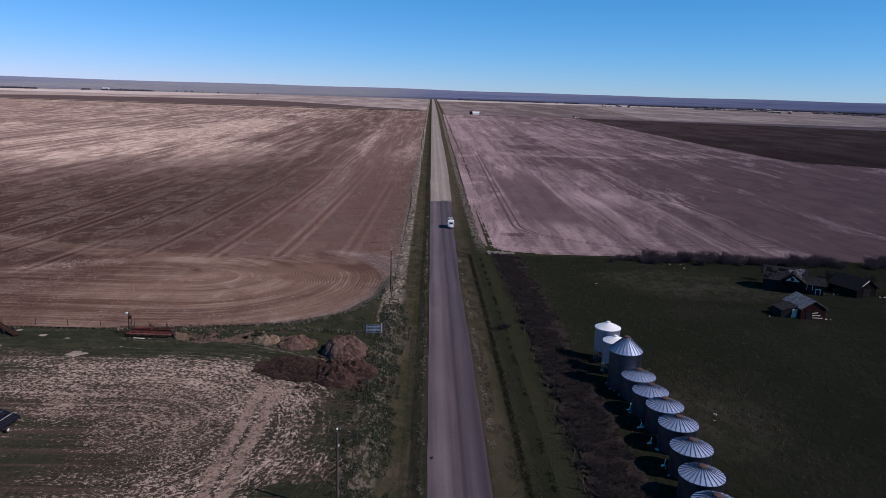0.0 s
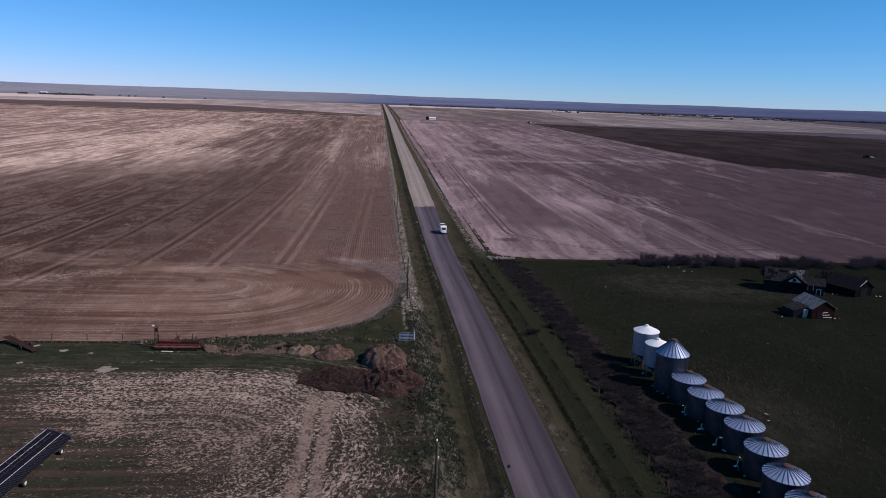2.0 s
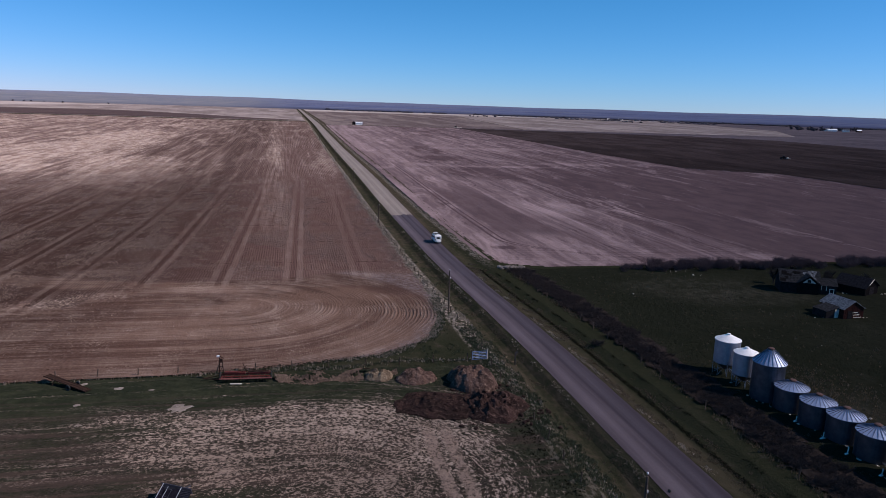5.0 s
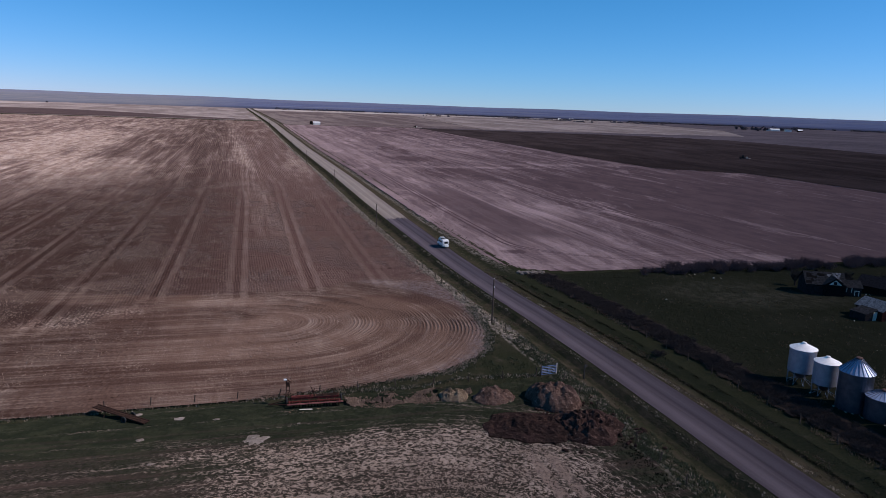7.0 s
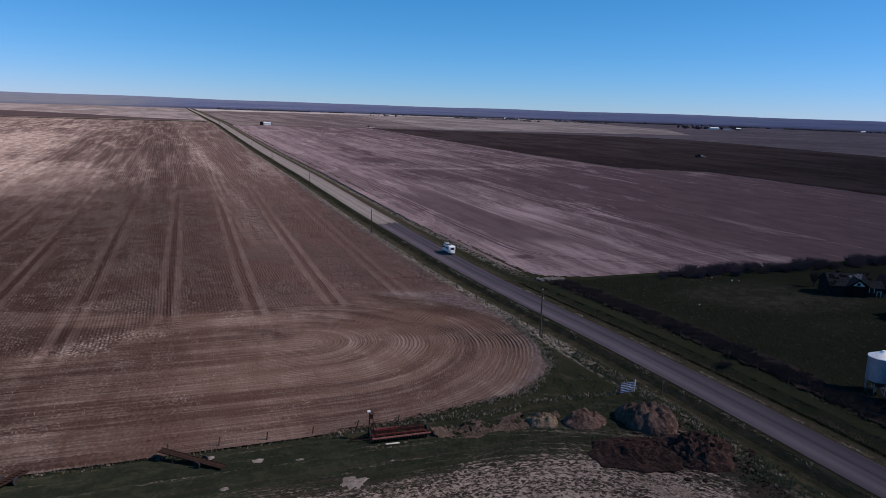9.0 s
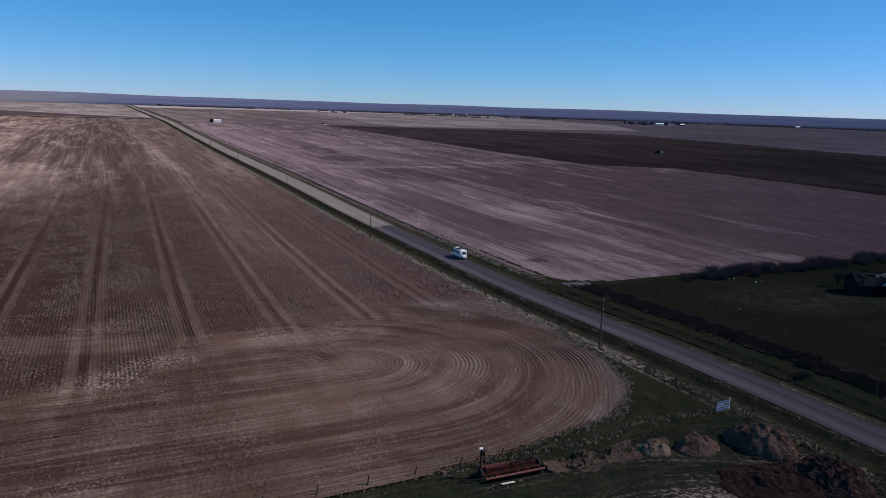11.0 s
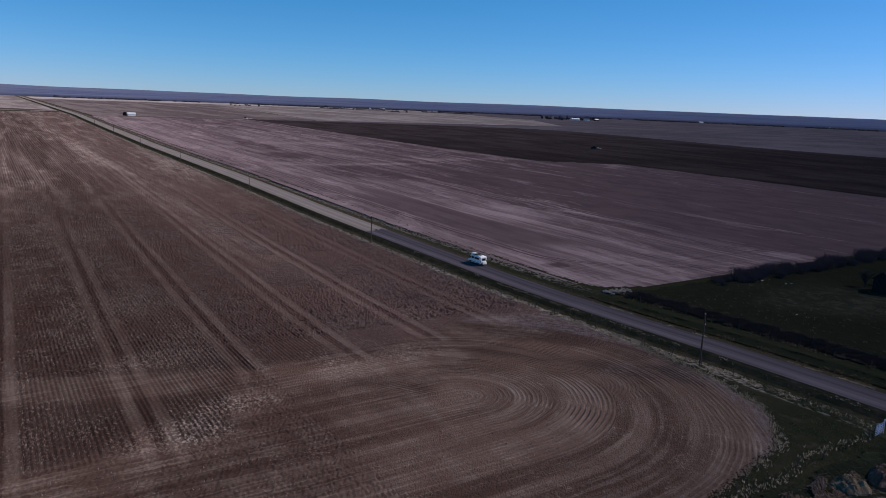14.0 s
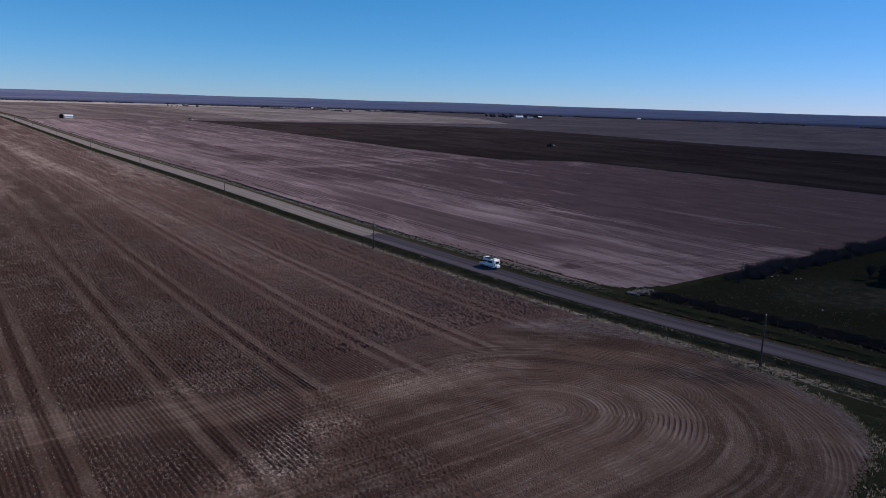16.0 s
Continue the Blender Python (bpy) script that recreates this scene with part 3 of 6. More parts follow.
MAT = {
    "left": field_left_material(),
    "right": fallow_material(),
    "dark": field_plain_material("black_field", (0.026, 0.019, 0.0185), (0.020, 0.0155, 0.0155), (0.070, 0.051, 0.050), 0.5, 0.03, 0.004, 0.9),
    "tan": field_plain_material("pale_stubble", (0.20, 0.158, 0.146), (0.14, 0.112, 0.108), (0.36, 0.298, 0.272), 1.0, 0.02, 0.0025),
    "bright": field_plain_material("bright_stubble", (0.36, 0.30, 0.275), (0.30, 0.25, 0.235), (0.52, 0.45, 0.41), 0.8, 0.01, 0.002),
    "dark_far": field_plain_material("dark_far_field", (0.082, 0.056, 0.056), (0.060, 0.043, 0.045), (0.13, 0.098, 0.092), 0.5, 0.004, 0.03),
    "dusk": field_plain_material("mixed_far_field", (0.096, 0.077, 0.088), (0.069, 0.058, 0.068), (0.165, 0.135, 0.142), 0.7, 0.006, 0.006),
    "striped": field_plain_material("striped_far_field", (0.125, 0.092, 0.09), (0.095, 0.071, 0.071), (0.23, 0.185, 0.17), 1.0, 0.022, 0.0015),
    "pasture": grass_material("pasture_grass", (0.0125, 0.0145, 0.0098), (0.0170, 0.0195, 0.0128), (0.044, 0.042, 0.032), 0.4, None, [(52.0, 162.0, 17.0, 9.0), (60.0, 150.0, 16.0, 7.0), (32.0, 86.0, 7.0, 9.0)]),
    "verge": grass_material("verge_grass", (0.017, 0.022, 0.012), (0.030, 0.031, 0.019), (0.074, 0.058, 0.043), 0.6, (0.060, 0.052, 0.043)),
    "yard": yard_material(),
    "asphalt": road_material("asphalt", (0.072, 0.056, 0.066), (0.142, 0.115, 0.130), 0.55, 0.8, -0.75),
    "gravel": road_material("gravel", (0.21, 0.172, 0.150), (0.31, 0.26, 0.225), 0.5, -0.3),
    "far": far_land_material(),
}

# ---- mesh helpers ----


def link(name, bm, material, parent=None, label="", smooth=False):
    mesh = bpy.data.meshes.new(name)
    bm.to_mesh(mesh)
    bm.free()
    mesh.materials.append(material)
    if smooth:
        mesh.polygons.foreach_set("use_smooth", [True] * len(mesh.polygons))
    ob = new(name, mesh)
    if parent:
        ob.parent = parent
    if label:
        ob["label"] = label
    return ob


def part(name, bm, material, parent, label="", smooth=False):
    return link(name, bm, material, parent, label, smooth)


def shared(name, mesh, parent, m):
    """One more object on a mesh that exists already, as a part."""
    ob = new(name, mesh)
    ob.parent = parent
    ob.matrix_basis = m
    return ob


def thing(name, x, y, turn=0.0, label="", category="", group="", lift=0.0, kind=""):
    ob = new(name)
    ob.matrix_basis = pose(x, y, ground_z(x, y) + lift, 0, 0, turn)
    return tagged(ob, label, category, group, kind)


def box(bm, sx, sy, sz, m=None, bevel=0.0):
    """A box of that size standing on z 0 of the frame m."""
    geo = bmesh.ops.create_cube(bm, size=1.0, matrix=(m or Matrix()) @ Matrix.Translation((0, 0, sz / 2)) @ Matrix.Diagonal((sx, sy, sz, 1)))
    if bevel:
        edges = list({e for v in geo["verts"] for e in v.link_edges})
        bmesh.ops.bevel(bm, geom=edges, offset=bevel, segments=1, affect="EDGES", profile=0.5)
    return bm


def boxed(sx, sy, sz, m=None, bevel=0.0):
    return box(bmesh.new(), sx, sy, sz, m, bevel)


def tube(bm, a, b, r0, r1=None, n=6):
    """A round bar from a to b."""
    a, b = Vector(a), Vector(b)
    r1 = r0 if r1 is None else r1
    turn = (b - a).to_track_quat("Z", "Y")
    ends = []
    for p, r in ((a, r0), (b, r1)):
        ends.append([bm.verts.new(p + turn @ Vector((r * math.cos(2 * math.pi * i / n), r * math.sin(2 * math.pi * i / n), 0))) for i in range(n)])
    lo, hi = ends
    for i in range(n):
        j = (i + 1) % n
        bm.faces.new((lo[i], lo[j], hi[j], hi[i]))
    bm.faces.new(lo[::-1])
    bm.faces.new(hi)
    return bm


def tubed(a, b, r0, r1=None, n=6):
    return tube(bmesh.new(), a, b, r0, r1, n)


def lathe(profile, n=32, bm=None):
    """A body of revolution from (radius, z) pairs."""
    bm = bm or bmesh.new()
    rings = []
    for r, z in profile:
        if r < 1e-6:
            rings.append([bm.verts.new((0, 0, z))])
        else:
            rings.append([bm.verts.new((r * math.cos(2 * math.pi * i / n), r * math.sin(2 * math.pi * i / n), z)) for i in range(n)])
    for a, b in zip(rings, rings[1:]):
        for i in range(n):
            j = (i + 1) % n
            loop = [a[i % len(a)], a[j % len(a)], b[j % len(b)], b[i % len(b)]]
            uniq = list(dict.fromkeys(loop))
            if len(uniq) > 2:
                bm.faces.new(uniq)
    bmesh.ops.recalc_face_normals(bm, faces=bm.faces)
    return bm


def prism(points, depth, bm=None, m=None):
    """An outline in x and z, drawn out along y by depth (centred)."""
    bm = bm or bmesh.new()
    m = m or Matrix()
    a = [bm.verts.new(m @ Vector((x, -depth / 2, z))) for x, z in points]
    b = [bm.verts.new(m @ Vector((x, depth / 2, z))) for x, z in points]
    bm.faces.new(a)
    bm.faces.new(b[::-1])
    for i in range(len(a)):
        j = (i + 1) % len(a)
        bm.faces.new((a[i], b[i], b[j], a[j]))
    bmesh.ops.recalc_face_normals(bm, faces=bm.faces)
    return bm


def lump_shape():
    """Corners and faces of one rounded lump."""
    bm = bmesh.new()
    bmesh.ops.create_icosphere(bm, subdivisions=1, radius=1.0)
    v = np.array([p.co[:] for p in bm.verts])
    f = np.array([[p.index for p in face.verts] for face in bm.faces])
    bm.free()
    return v, f


def lumps(name, places, sizes, wild, material, seed):
    """Many uneven lumps in one mesh: places (n, 3), sizes (n, 3)."""
    rnd = np.random.RandomState(seed)
    v, f = lump_shape()
    n = len(places)
    ang = rnd.uniform(0, 2 * np.pi, n)
    tilt = rnd.normal(0, 0.35, n)
    base = np.repeat(v[None], n, 0) * (1 + rnd.uniform(-wild, wild, (n, len(v), 1)))
    base = base * np.asarray(sizes)[:, None, :]
    c, s = np.cos(tilt)[:, None], np.sin(tilt)[:, None]
    x, z = base[:, :, 0] * c - base[:, :, 2] * s, base[:, :, 0] * s + base[:, :, 2] * c
    c, s = np.cos(ang)[:, None], np.sin(ang)[:, None]
    pts = np.stack([x * c - base[:, :, 1] * s, x * s + base[:, :, 1] * c, z], -1) + np.asarray(places)[:, None, :]
    faces = (f[None] + (np.arange(n) * len(v))[:, None, None]).reshape(-1, 3)
    mesh = bpy.data.meshes.new(name)
    mesh.from_pydata(pts.reshape(-1, 3).tolist(), [], faces.tolist())
    mesh.materials.append(material)
    return new(name, mesh)


# ---- terrain ----
HEIGHTS = [(-4600, 1.5), (125, 1.5), (160, 0.3), (190, -1.1), (300, -1.2), (440, 0.5), (650, 1.5), (900, 4.5), (1150, 8), (2000, 10), (3000, 12), (4700, 14)]
LINES = list(range(-4600, 0, 400)) + list(range(0, 700, 10)) + list(range(700, 1500, 25)) + list(range(1500, 4701, 100))
_hx = np.array([h[0] for h in HEIGHTS], float)
_hz = np.array([h[1] for h in HEIGHTS], float)
_ys = np.arange(-200, 1600, 5.0)
_soft = np.convolve(np.pad(np.interp(_ys, _hx, _hz), 6, "edge"), np.ones(13) / 13, "valid")
_lz = np.array([np.interp(v, _ys, _soft) if -150 < v < 1500 else np.interp(v, _hx, _hz) for v in LINES])
_ly = np.array(LINES, float)


def land(y):
    return float(np.interp(y, _ly, _lz))


DITCH = [(-30, 0.0), (-17, 0.0), (-13.6, 0.13), (-11.2, 0.12), (-9.4, -0.55), (-7.6, -0.95), (-6.6, -0.85), (-5.3, -0.16), (-4.6, 0.0), (2.6, 0.0), (3.3, -0.12), (5.0, -0.45), (6.4, -0.6), (7.6, -0.45), (9.4, 0.05), (12.5, 0.16), (16, 0.05), (19, 0.0), (30, 0.0)]
_dx, _dz = np.array([d[0] for d in DITCH], float), np.array([d[1] for d in DITCH], float)
ROAD_R = ([-120.0, 160.0, 195.0, 245.0, 300.0, 400.0], [2.3, 2.35, 2.9, 3.4, 4.3, 4.9])


def ditch(x, y):
    """Height beside the road; the right-hand ditch keeps clear of the widening road."""
    x = np.asarray(x, float)
    wider = np.interp(y, *ROAD_R) - 2.35
    return np.interp(np.where(x > 2.0, np.maximum(x - wider, 2.0), x), _dx, _dz)


def ground_z(x, y):
    return land(y) + float(ditch(x, y))


def sheet(name, material, y0, y1, left, right, lift, label="", category="", xs=None, jag=0.0, kind="structure", step=None):
    """A piece of land between two side lines, draped on the terrain; lift is its height over it."""
    rnd = random.Random(name)
    ys = [y0] + [v for v in LINES if y0 < v < y1] + [y1]
    if step:
        ys = sorted(set(ys) | {y0 + i * step for i in range(1, int((y1 - y0) / step) + 1) if y0 + i * step < y1})
    bm = bmesh.new()
    prev = None
    for v in ys:
        a, b = left(v), right(v)
        if jag:
            a, b = a + rnd.uniform(-jag, jag), b + rnd.uniform(-jag, jag)
        cols = [a + (b - a) * i / 6 for i in range(7)] if xs is None else [min(max(q, a), b) for q in xs]
        row = [bm.verts.new((q, v, land(v) + (float(ditch(q, v)) if lift == 0 else lift))) for q in cols]
        if prev:
            for i in range(len(row) - 1):
                bm.faces.new((prev[i], prev[i + 1], row[i + 1], row[i]))
        prev = row
    ob = link(name, bm, material)
    return tagged(ob, label, category or name.replace("_", " "), "", kind)


def curve(*pts):
    px, py = [p[0] for p in pts], [p[1] for p in pts]
    return lambda v: float(np.interp(v, px, py))


GX = [-4700, -2000, -900, -400, -200, -90, -45, -30, -17, -13.6, -11.5, -10.3, -9.4, -8.5, -7.6, -6.6, -5.9, -5.3, -4.6, -3, 0, 2.6, 3.3, 4.1, 5, 5.7, 6.4, 7, 7.6, 8.5, 9.4, 10.4, 11.5, 12.5, 16, 19, 22, 30, 60, 120, 250, 500, 1000, 2000, 4700]
sheet("ground", MAT["verge"], -4600, 4700, lambda v: -4700.0, lambda v: 4700.0, 0, "rough dark green and dry brown prairie grass verge", "ground", GX)
sheet("road", MAT["asphalt"], -120, 288, lambda v: -4.5, lambda v: float(np.interp(v, *ROAD_R)), 0.06, "grey-purple worn asphalt country road", "road", [-4.8, -4.2, -2, 0, 2, 2.8, 5.0], 0.06, "structure", 5.0)
sheet("gravel_road", MAT["gravel"], 288, 3000, lambda v: -4.5, lambda v: float(np.interp(v, *ROAD_R)), 0.06, "pale tan gravel continuing the paved road", "road", [-4.8, -4, -2, 0, 2, 4.2, 5.2], 0.12)
LEFT_EDGE = curve((115.5, -60), (118, -42), (121, -29), (125, -24.5), (130, -20), (137, -17.2), (147, -15), (158, -13.6), (180, -13.0), (700, -12.5), (1300, -12.5))
HASH = np.random.RandomState(7)


def relief(name, material, patches, label, category):
    """Land with real furrows and clods: each patch is (x0, x1, y0, y1, dx, dy, keep, shape), where shape(X, Y, columns) gives the
    height over the terrain and keep(X, Y) says which cells belong to it."""
    verts, faces, count = [], [], 0
    for x0, x1, y0, y1, dx, dy, keep, shape in patches:
        xs = np.arange(x0, x1 + dx * 0.5, dx)
        ys = np.unique(np.concatenate([np.arange(y0, y1, dy), [y1], [v for v in LINES if y0 < v < y1]]))
        gx, gy = np.meshgrid(xs, ys)
        col = np.meshgrid(np.arange(len(xs)), ys)[0]
        gz = np.interp(gy, _ly, _lz) + shape(gx, gy, col)
        verts.append(np.stack([gx, gy, gz], -1).reshape(-1, 3))
        n, m = len(xs), len(ys)
        idx = np.arange(n * m).reshape(m, n)
        quads = np.stack([idx[:-1, :-1], idx[:-1, 1:], idx[1:, 1:], idx[1:, :-1]], -1).reshape(-1, 4)
        cx = (gx[:-1, :-1] + dx / 2).ravel()
        cy = ((gy[:-1, :-1] + gy[1:, :-1]) / 2).ravel()
        faces.append(quads[keep(cx, cy)] + count)
        count += n * m
    v, q = np.concatenate(verts), np.concatenate(faces)
    mesh = bpy.data.meshes.new(name)
    mesh.vertices.add(len(v))
    mesh.vertices.foreach_set("co", v.ravel())
    mesh.loops.add(q.size)
    mesh.loops.foreach_set("vertex_index", q.ravel().astype(np.int32))
    mesh.polygons.add(len(q))
    mesh.polygons.foreach_set("loop_start", np.arange(0, q.size, 4, dtype=np.int32))
    mesh.update(calc_edges=True)
    mesh.shade_flat()
    mesh.materials.append(material)
    return tagged(new(name, mesh), label, category, "", "structure")


def wheeled(X, Y):
    """1 between the wheel lines, 0 where wheels pressed the rows flat."""
    q = np.abs((X - 0.0235 * (np.minimum(Y, 520.0) - 180.0) + 1675.0 + 59.7 + 8.375) % 16.75 - 8.375)
    return np.clip(np.abs(q - 1.65) - 0.55, 0.0, 0.45) / 0.45


def rows_shape(lift, depth, rough, wheels=False):
    """Ridges along y, one per pair of columns, broken by clods."""
    def shape(X, Y, col):
        keep = (0.42 + 0.58 * wheeled(X, Y)) * np.interp(Y, [190.0, 300.0, 420.0], [1.0, 0.75, 0.6]) if wheels else 1.0
        uneven = HASH.uniform(0.55, 1.45, X.shape[1])[None, :] * HASH.uniform(0.4, 1.6, X.shape)
        furrow = depth * (np.interp(Y, [180.0, 235.0, 320.0], [1.0, 0.5, 0.3]) if wheels else 1.0)
        return lift + keep * (furrow * uneven * (1 - 2 * (col % 2)) + HASH.uniform(-rough, rough, X.shape))
    return shape


def headland_shape(lift, depth, rough):
    def shape(X, Y, col, rough=rough):
        wave = 0.0 * X
        for cx, cy, core, reach, pitch, sway, low in RINGS:
            r = np.hypot(np.maximum(X - cx, 0.0), Y - cy) + 0.35 * np.sin(X * 0.21) + 0.3 * np.sin(Y * 0.27 + X * 0.1)
            wave = np.where((r < reach) & (r > core) & (wave == 0) & (X > cx - 10.0 - 4.0 * np.sin(Y * 0.6)) & (Y > low), np.sin(r * 2 * np.pi / pitch), wave)
        worn = np.clip(0.55 + 0.8 * np.sin(X * 0.13 + 1.0) * np.sin(Y * 0.21 + X * 0.05) + 0.35 * np.sin(X * 0.47 + Y * 0.3), 0.15, 1.25)
        wave = wave * worn
        rough = np.where(wave == 0.0, 1.0, 0.6) * rough
        turned = lift + depth * wave + rough * HASH.uniform(-1.0, 1.0, X.shape)
        uneven = HASH.uniform(0.7, 1.3, X.shape[1])[None, :] * HASH.uniform(0.85, 1.15, X.shape)
        rows = lift + (0.3 + 0.7 * wheeled(X, Y)) * (depth * 1.25 * uneven * np.where(X < -75.0, 1 - 2 * (col % 2), 0.4 * np.sin(X * 2 * np.pi / 0.62)) + rough * HASH.uniform(-0.42, 0.42, X.shape))
        return np.where(Y - np.interp(X, [-86.0, -79.0, -52.0, -34.0], [158.0, 179.0, 179.0, 185.0]) > 1.5 * np.sin(X * 0.5), rows, turned)
    return shape


def hummocks(lift, rough):
    return lambda X, Y, col: lift + HASH.uniform(-rough, rough, X.shape)


spilled = lambda x, y: np.array([noise.noise((a * 0.5, b * 0.22, 9.0)) * 5.0 + noise.noise((a * 1.6, b * 0.9, 2.0)) * 2.0 + b > 285.0 for a, b in zip(x, y)]) & (x < np.interp(y, *ROAD_R))
relief("gravel_spill", MAT["gravel"], [(-4.4, 4.2, 274, 289, 0.35, 0.5, spilled, lambda X, Y, col: 0.085 + 0.0 * X)], "gravel dragged onto the end of the asphalt", "gravel")


everything = lambda x, y: np.ones(x.shape, bool)
_ey = np.arange(110.0, 1300.0, 1.0)
_ex = np.array([LEFT_EDGE(v) for v in _ey])
inside_left = lambda x, y: x < np.interp(y + HASH.uniform(-0.7, 0.7, np.shape(y)), _ey, _ex) + 0.35 * np.sin(y * 0.41) + 0.2 * np.sin(y * 1.9) + 0.5 * np.sin(x * 0.23)
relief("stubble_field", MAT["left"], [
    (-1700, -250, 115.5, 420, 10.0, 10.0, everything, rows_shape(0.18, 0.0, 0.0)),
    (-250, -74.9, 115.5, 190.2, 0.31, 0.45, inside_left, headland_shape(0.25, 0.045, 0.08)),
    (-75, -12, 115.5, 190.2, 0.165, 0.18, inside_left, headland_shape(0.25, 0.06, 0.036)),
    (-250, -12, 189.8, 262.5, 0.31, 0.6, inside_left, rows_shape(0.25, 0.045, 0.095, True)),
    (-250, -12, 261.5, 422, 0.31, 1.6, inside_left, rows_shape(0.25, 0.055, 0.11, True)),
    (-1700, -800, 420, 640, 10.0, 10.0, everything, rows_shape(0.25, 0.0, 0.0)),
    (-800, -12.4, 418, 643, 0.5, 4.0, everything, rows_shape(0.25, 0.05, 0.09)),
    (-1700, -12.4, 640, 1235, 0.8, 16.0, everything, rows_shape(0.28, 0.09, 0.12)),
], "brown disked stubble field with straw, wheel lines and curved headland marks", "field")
sheet("far_stubble_strip", MAT["tan"], 1275, 3000, lambda v: -2600.0, lambda v: -14.0, 0.12, "pale tan stubble strips beyond the brown field", "field")
RIGHT_EDGE = curve((190, 318), (341, 318), (464, 306), (500, 250), (612, 248), (900, 247), (1120, 217))
RIGHT_IN = curve((190, 26), (194, 16), (199, 12), (206, 10.8), (300, 10.8), (1200, 13))
_ri = np.array([RIGHT_IN(v) for v in np.arange(180.0, 1300.0, 1.0)])
_ro = np.array([RIGHT_EDGE(v) for v in np.arange(180.0, 1300.0, 1.0)])
inside_right = lambda x, y: (x > np.interp(y, np.arange(180.0, 1300.0, 1.0), _ri) + 0.12 * np.sin(y * 0.4)) & (x < np.interp(y, np.arange(180.0, 1300.0, 1.0), _ro))
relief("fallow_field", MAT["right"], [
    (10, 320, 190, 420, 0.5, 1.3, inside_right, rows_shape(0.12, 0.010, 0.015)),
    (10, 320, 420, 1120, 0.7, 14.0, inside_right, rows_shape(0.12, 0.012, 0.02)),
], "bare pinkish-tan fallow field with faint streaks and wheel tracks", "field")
DARK_IN, DARK_OUT = curve((120, 325), (341, 320), (464, 308), (500, 252), (1115, 220)), curve((120, 775), (460, 755), (600, 738), (770, 722), (885, 716), (980, 688), (1040, 590), (1070, 450), (1100, 310), (1115, 225))
_di = np.array([DARK_IN(v) for v in np.arange(100.0, 1200.0, 2.0)])
_do = np.array([DARK_OUT(v) for v in np.arange(100.0, 1200.0, 2.0)])
inside_dark = lambda x, y: (x > np.interp(y, np.arange(100.0, 1200.0, 2.0), _di)) & (x < np.interp(y, np.arange(100.0, 1200.0, 2.0), _do))
relief("black_field", MAT["dark"], [(215, 905, 120, 1115, 2.0, 16.0, inside_dark, rows_shape(0.24, 0.08, 0.07))], "freshly worked dark brown-black field", "field")
sheet("striped_field", MAT["striped"], 1128, 2500, lambda v: 15.0, curve((1128, 330), (2500, 520)), 0.12, "purple-brown striped field beyond the fallow field", "field")
sheet("far_pale_strip", MAT["bright"], 2380, 2790, lambda v: 15.0, lambda v: math.sqrt(2810.0 ** 2 - v * v), 0.32, "thin pale stubble strip far off", "field")
sheet("far_dark_strip", MAT["dark_far"], 1290, 1720, curve((1290, -820), (1560, -900), (1620, -760), (1720, -520)), curve((1290, -14), (1330, -30), (1400, -120), (1560, -230), (1720, -400)), 0.36, "dark worked strip across the far stubble", "field")
sheet("far_bright_strip", MAT["bright"], 1960, 2560, curve((1960, -1500), (2560, -1180)), curve((1960, -760), (2560, -560)), 0.36, "bright pale stubble strip far off", "field")
sheet("far_tan_field", MAT["tan"], 1128, 2950, curve((1128, 332), (2500, 524), (2950, 524)), curve((1128, 840), (1500, 1080), (2000, 1200), (2950, 1350)), 0.12, "pale stubble field far behind the dark field", "field")
sheet("far_mixed_field", MAT["dusk"], -400, 2900, curve((-400, 322), (190, 322), (400, 300), (520, 240), (1126, 214), (1130, 700), (1500, 950), (2000, 1100), (2900, 1250)), lambda v: 3300.0, 0.05, "far grey-brown fields", "field")
relief("pasture", MAT["pasture"], [
    (17, 215, 30, 187.5, 0.55, 0.6, lambda x, y: (x > 18.4 + 0.5 * np.sin(y * 0.9)) & (y < 186.8 + 0.6 * np.sin(x * 0.7)), hummocks(0.26, 0.045)),
    (215, 318, 30, 187.5, 8.0, 8.0, everything, hummocks(0.22, 0.1)),
], "very dark green short farmyard grass", "pasture")
relief("yard", MAT["yard"], [
    (-160, -13.2, 20, 115.0, 0.4, 0.45, lambda x, y: (x < -13.6 + 0.5 * np.sin(y * 0.8)) & (y < 114.6 + 0.4 * np.sin(x * 0.6)), hummocks(0.17, 0.05)),
], "trodden farmyard of pale chaff, mud and green weeds", "yard")


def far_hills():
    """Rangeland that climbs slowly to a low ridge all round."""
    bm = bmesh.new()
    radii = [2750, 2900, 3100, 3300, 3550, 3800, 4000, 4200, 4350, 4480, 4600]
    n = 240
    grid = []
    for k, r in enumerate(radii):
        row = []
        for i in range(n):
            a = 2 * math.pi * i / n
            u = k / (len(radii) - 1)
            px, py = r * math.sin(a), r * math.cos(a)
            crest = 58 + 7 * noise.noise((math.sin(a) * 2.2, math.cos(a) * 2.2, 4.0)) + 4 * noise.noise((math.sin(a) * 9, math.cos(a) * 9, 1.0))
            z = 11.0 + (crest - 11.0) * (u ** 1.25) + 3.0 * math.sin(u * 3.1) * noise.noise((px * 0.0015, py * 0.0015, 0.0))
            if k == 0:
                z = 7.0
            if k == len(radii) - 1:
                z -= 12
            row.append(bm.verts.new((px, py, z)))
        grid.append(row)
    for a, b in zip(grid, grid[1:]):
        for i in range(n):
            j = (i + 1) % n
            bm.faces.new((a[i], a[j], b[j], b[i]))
    tagged(link("backdrop", bm, MAT["far"], None, "", True), "low hills with blue-grey haze painted in, dark scrub along the horizon", "hills", "", "structure")


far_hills()

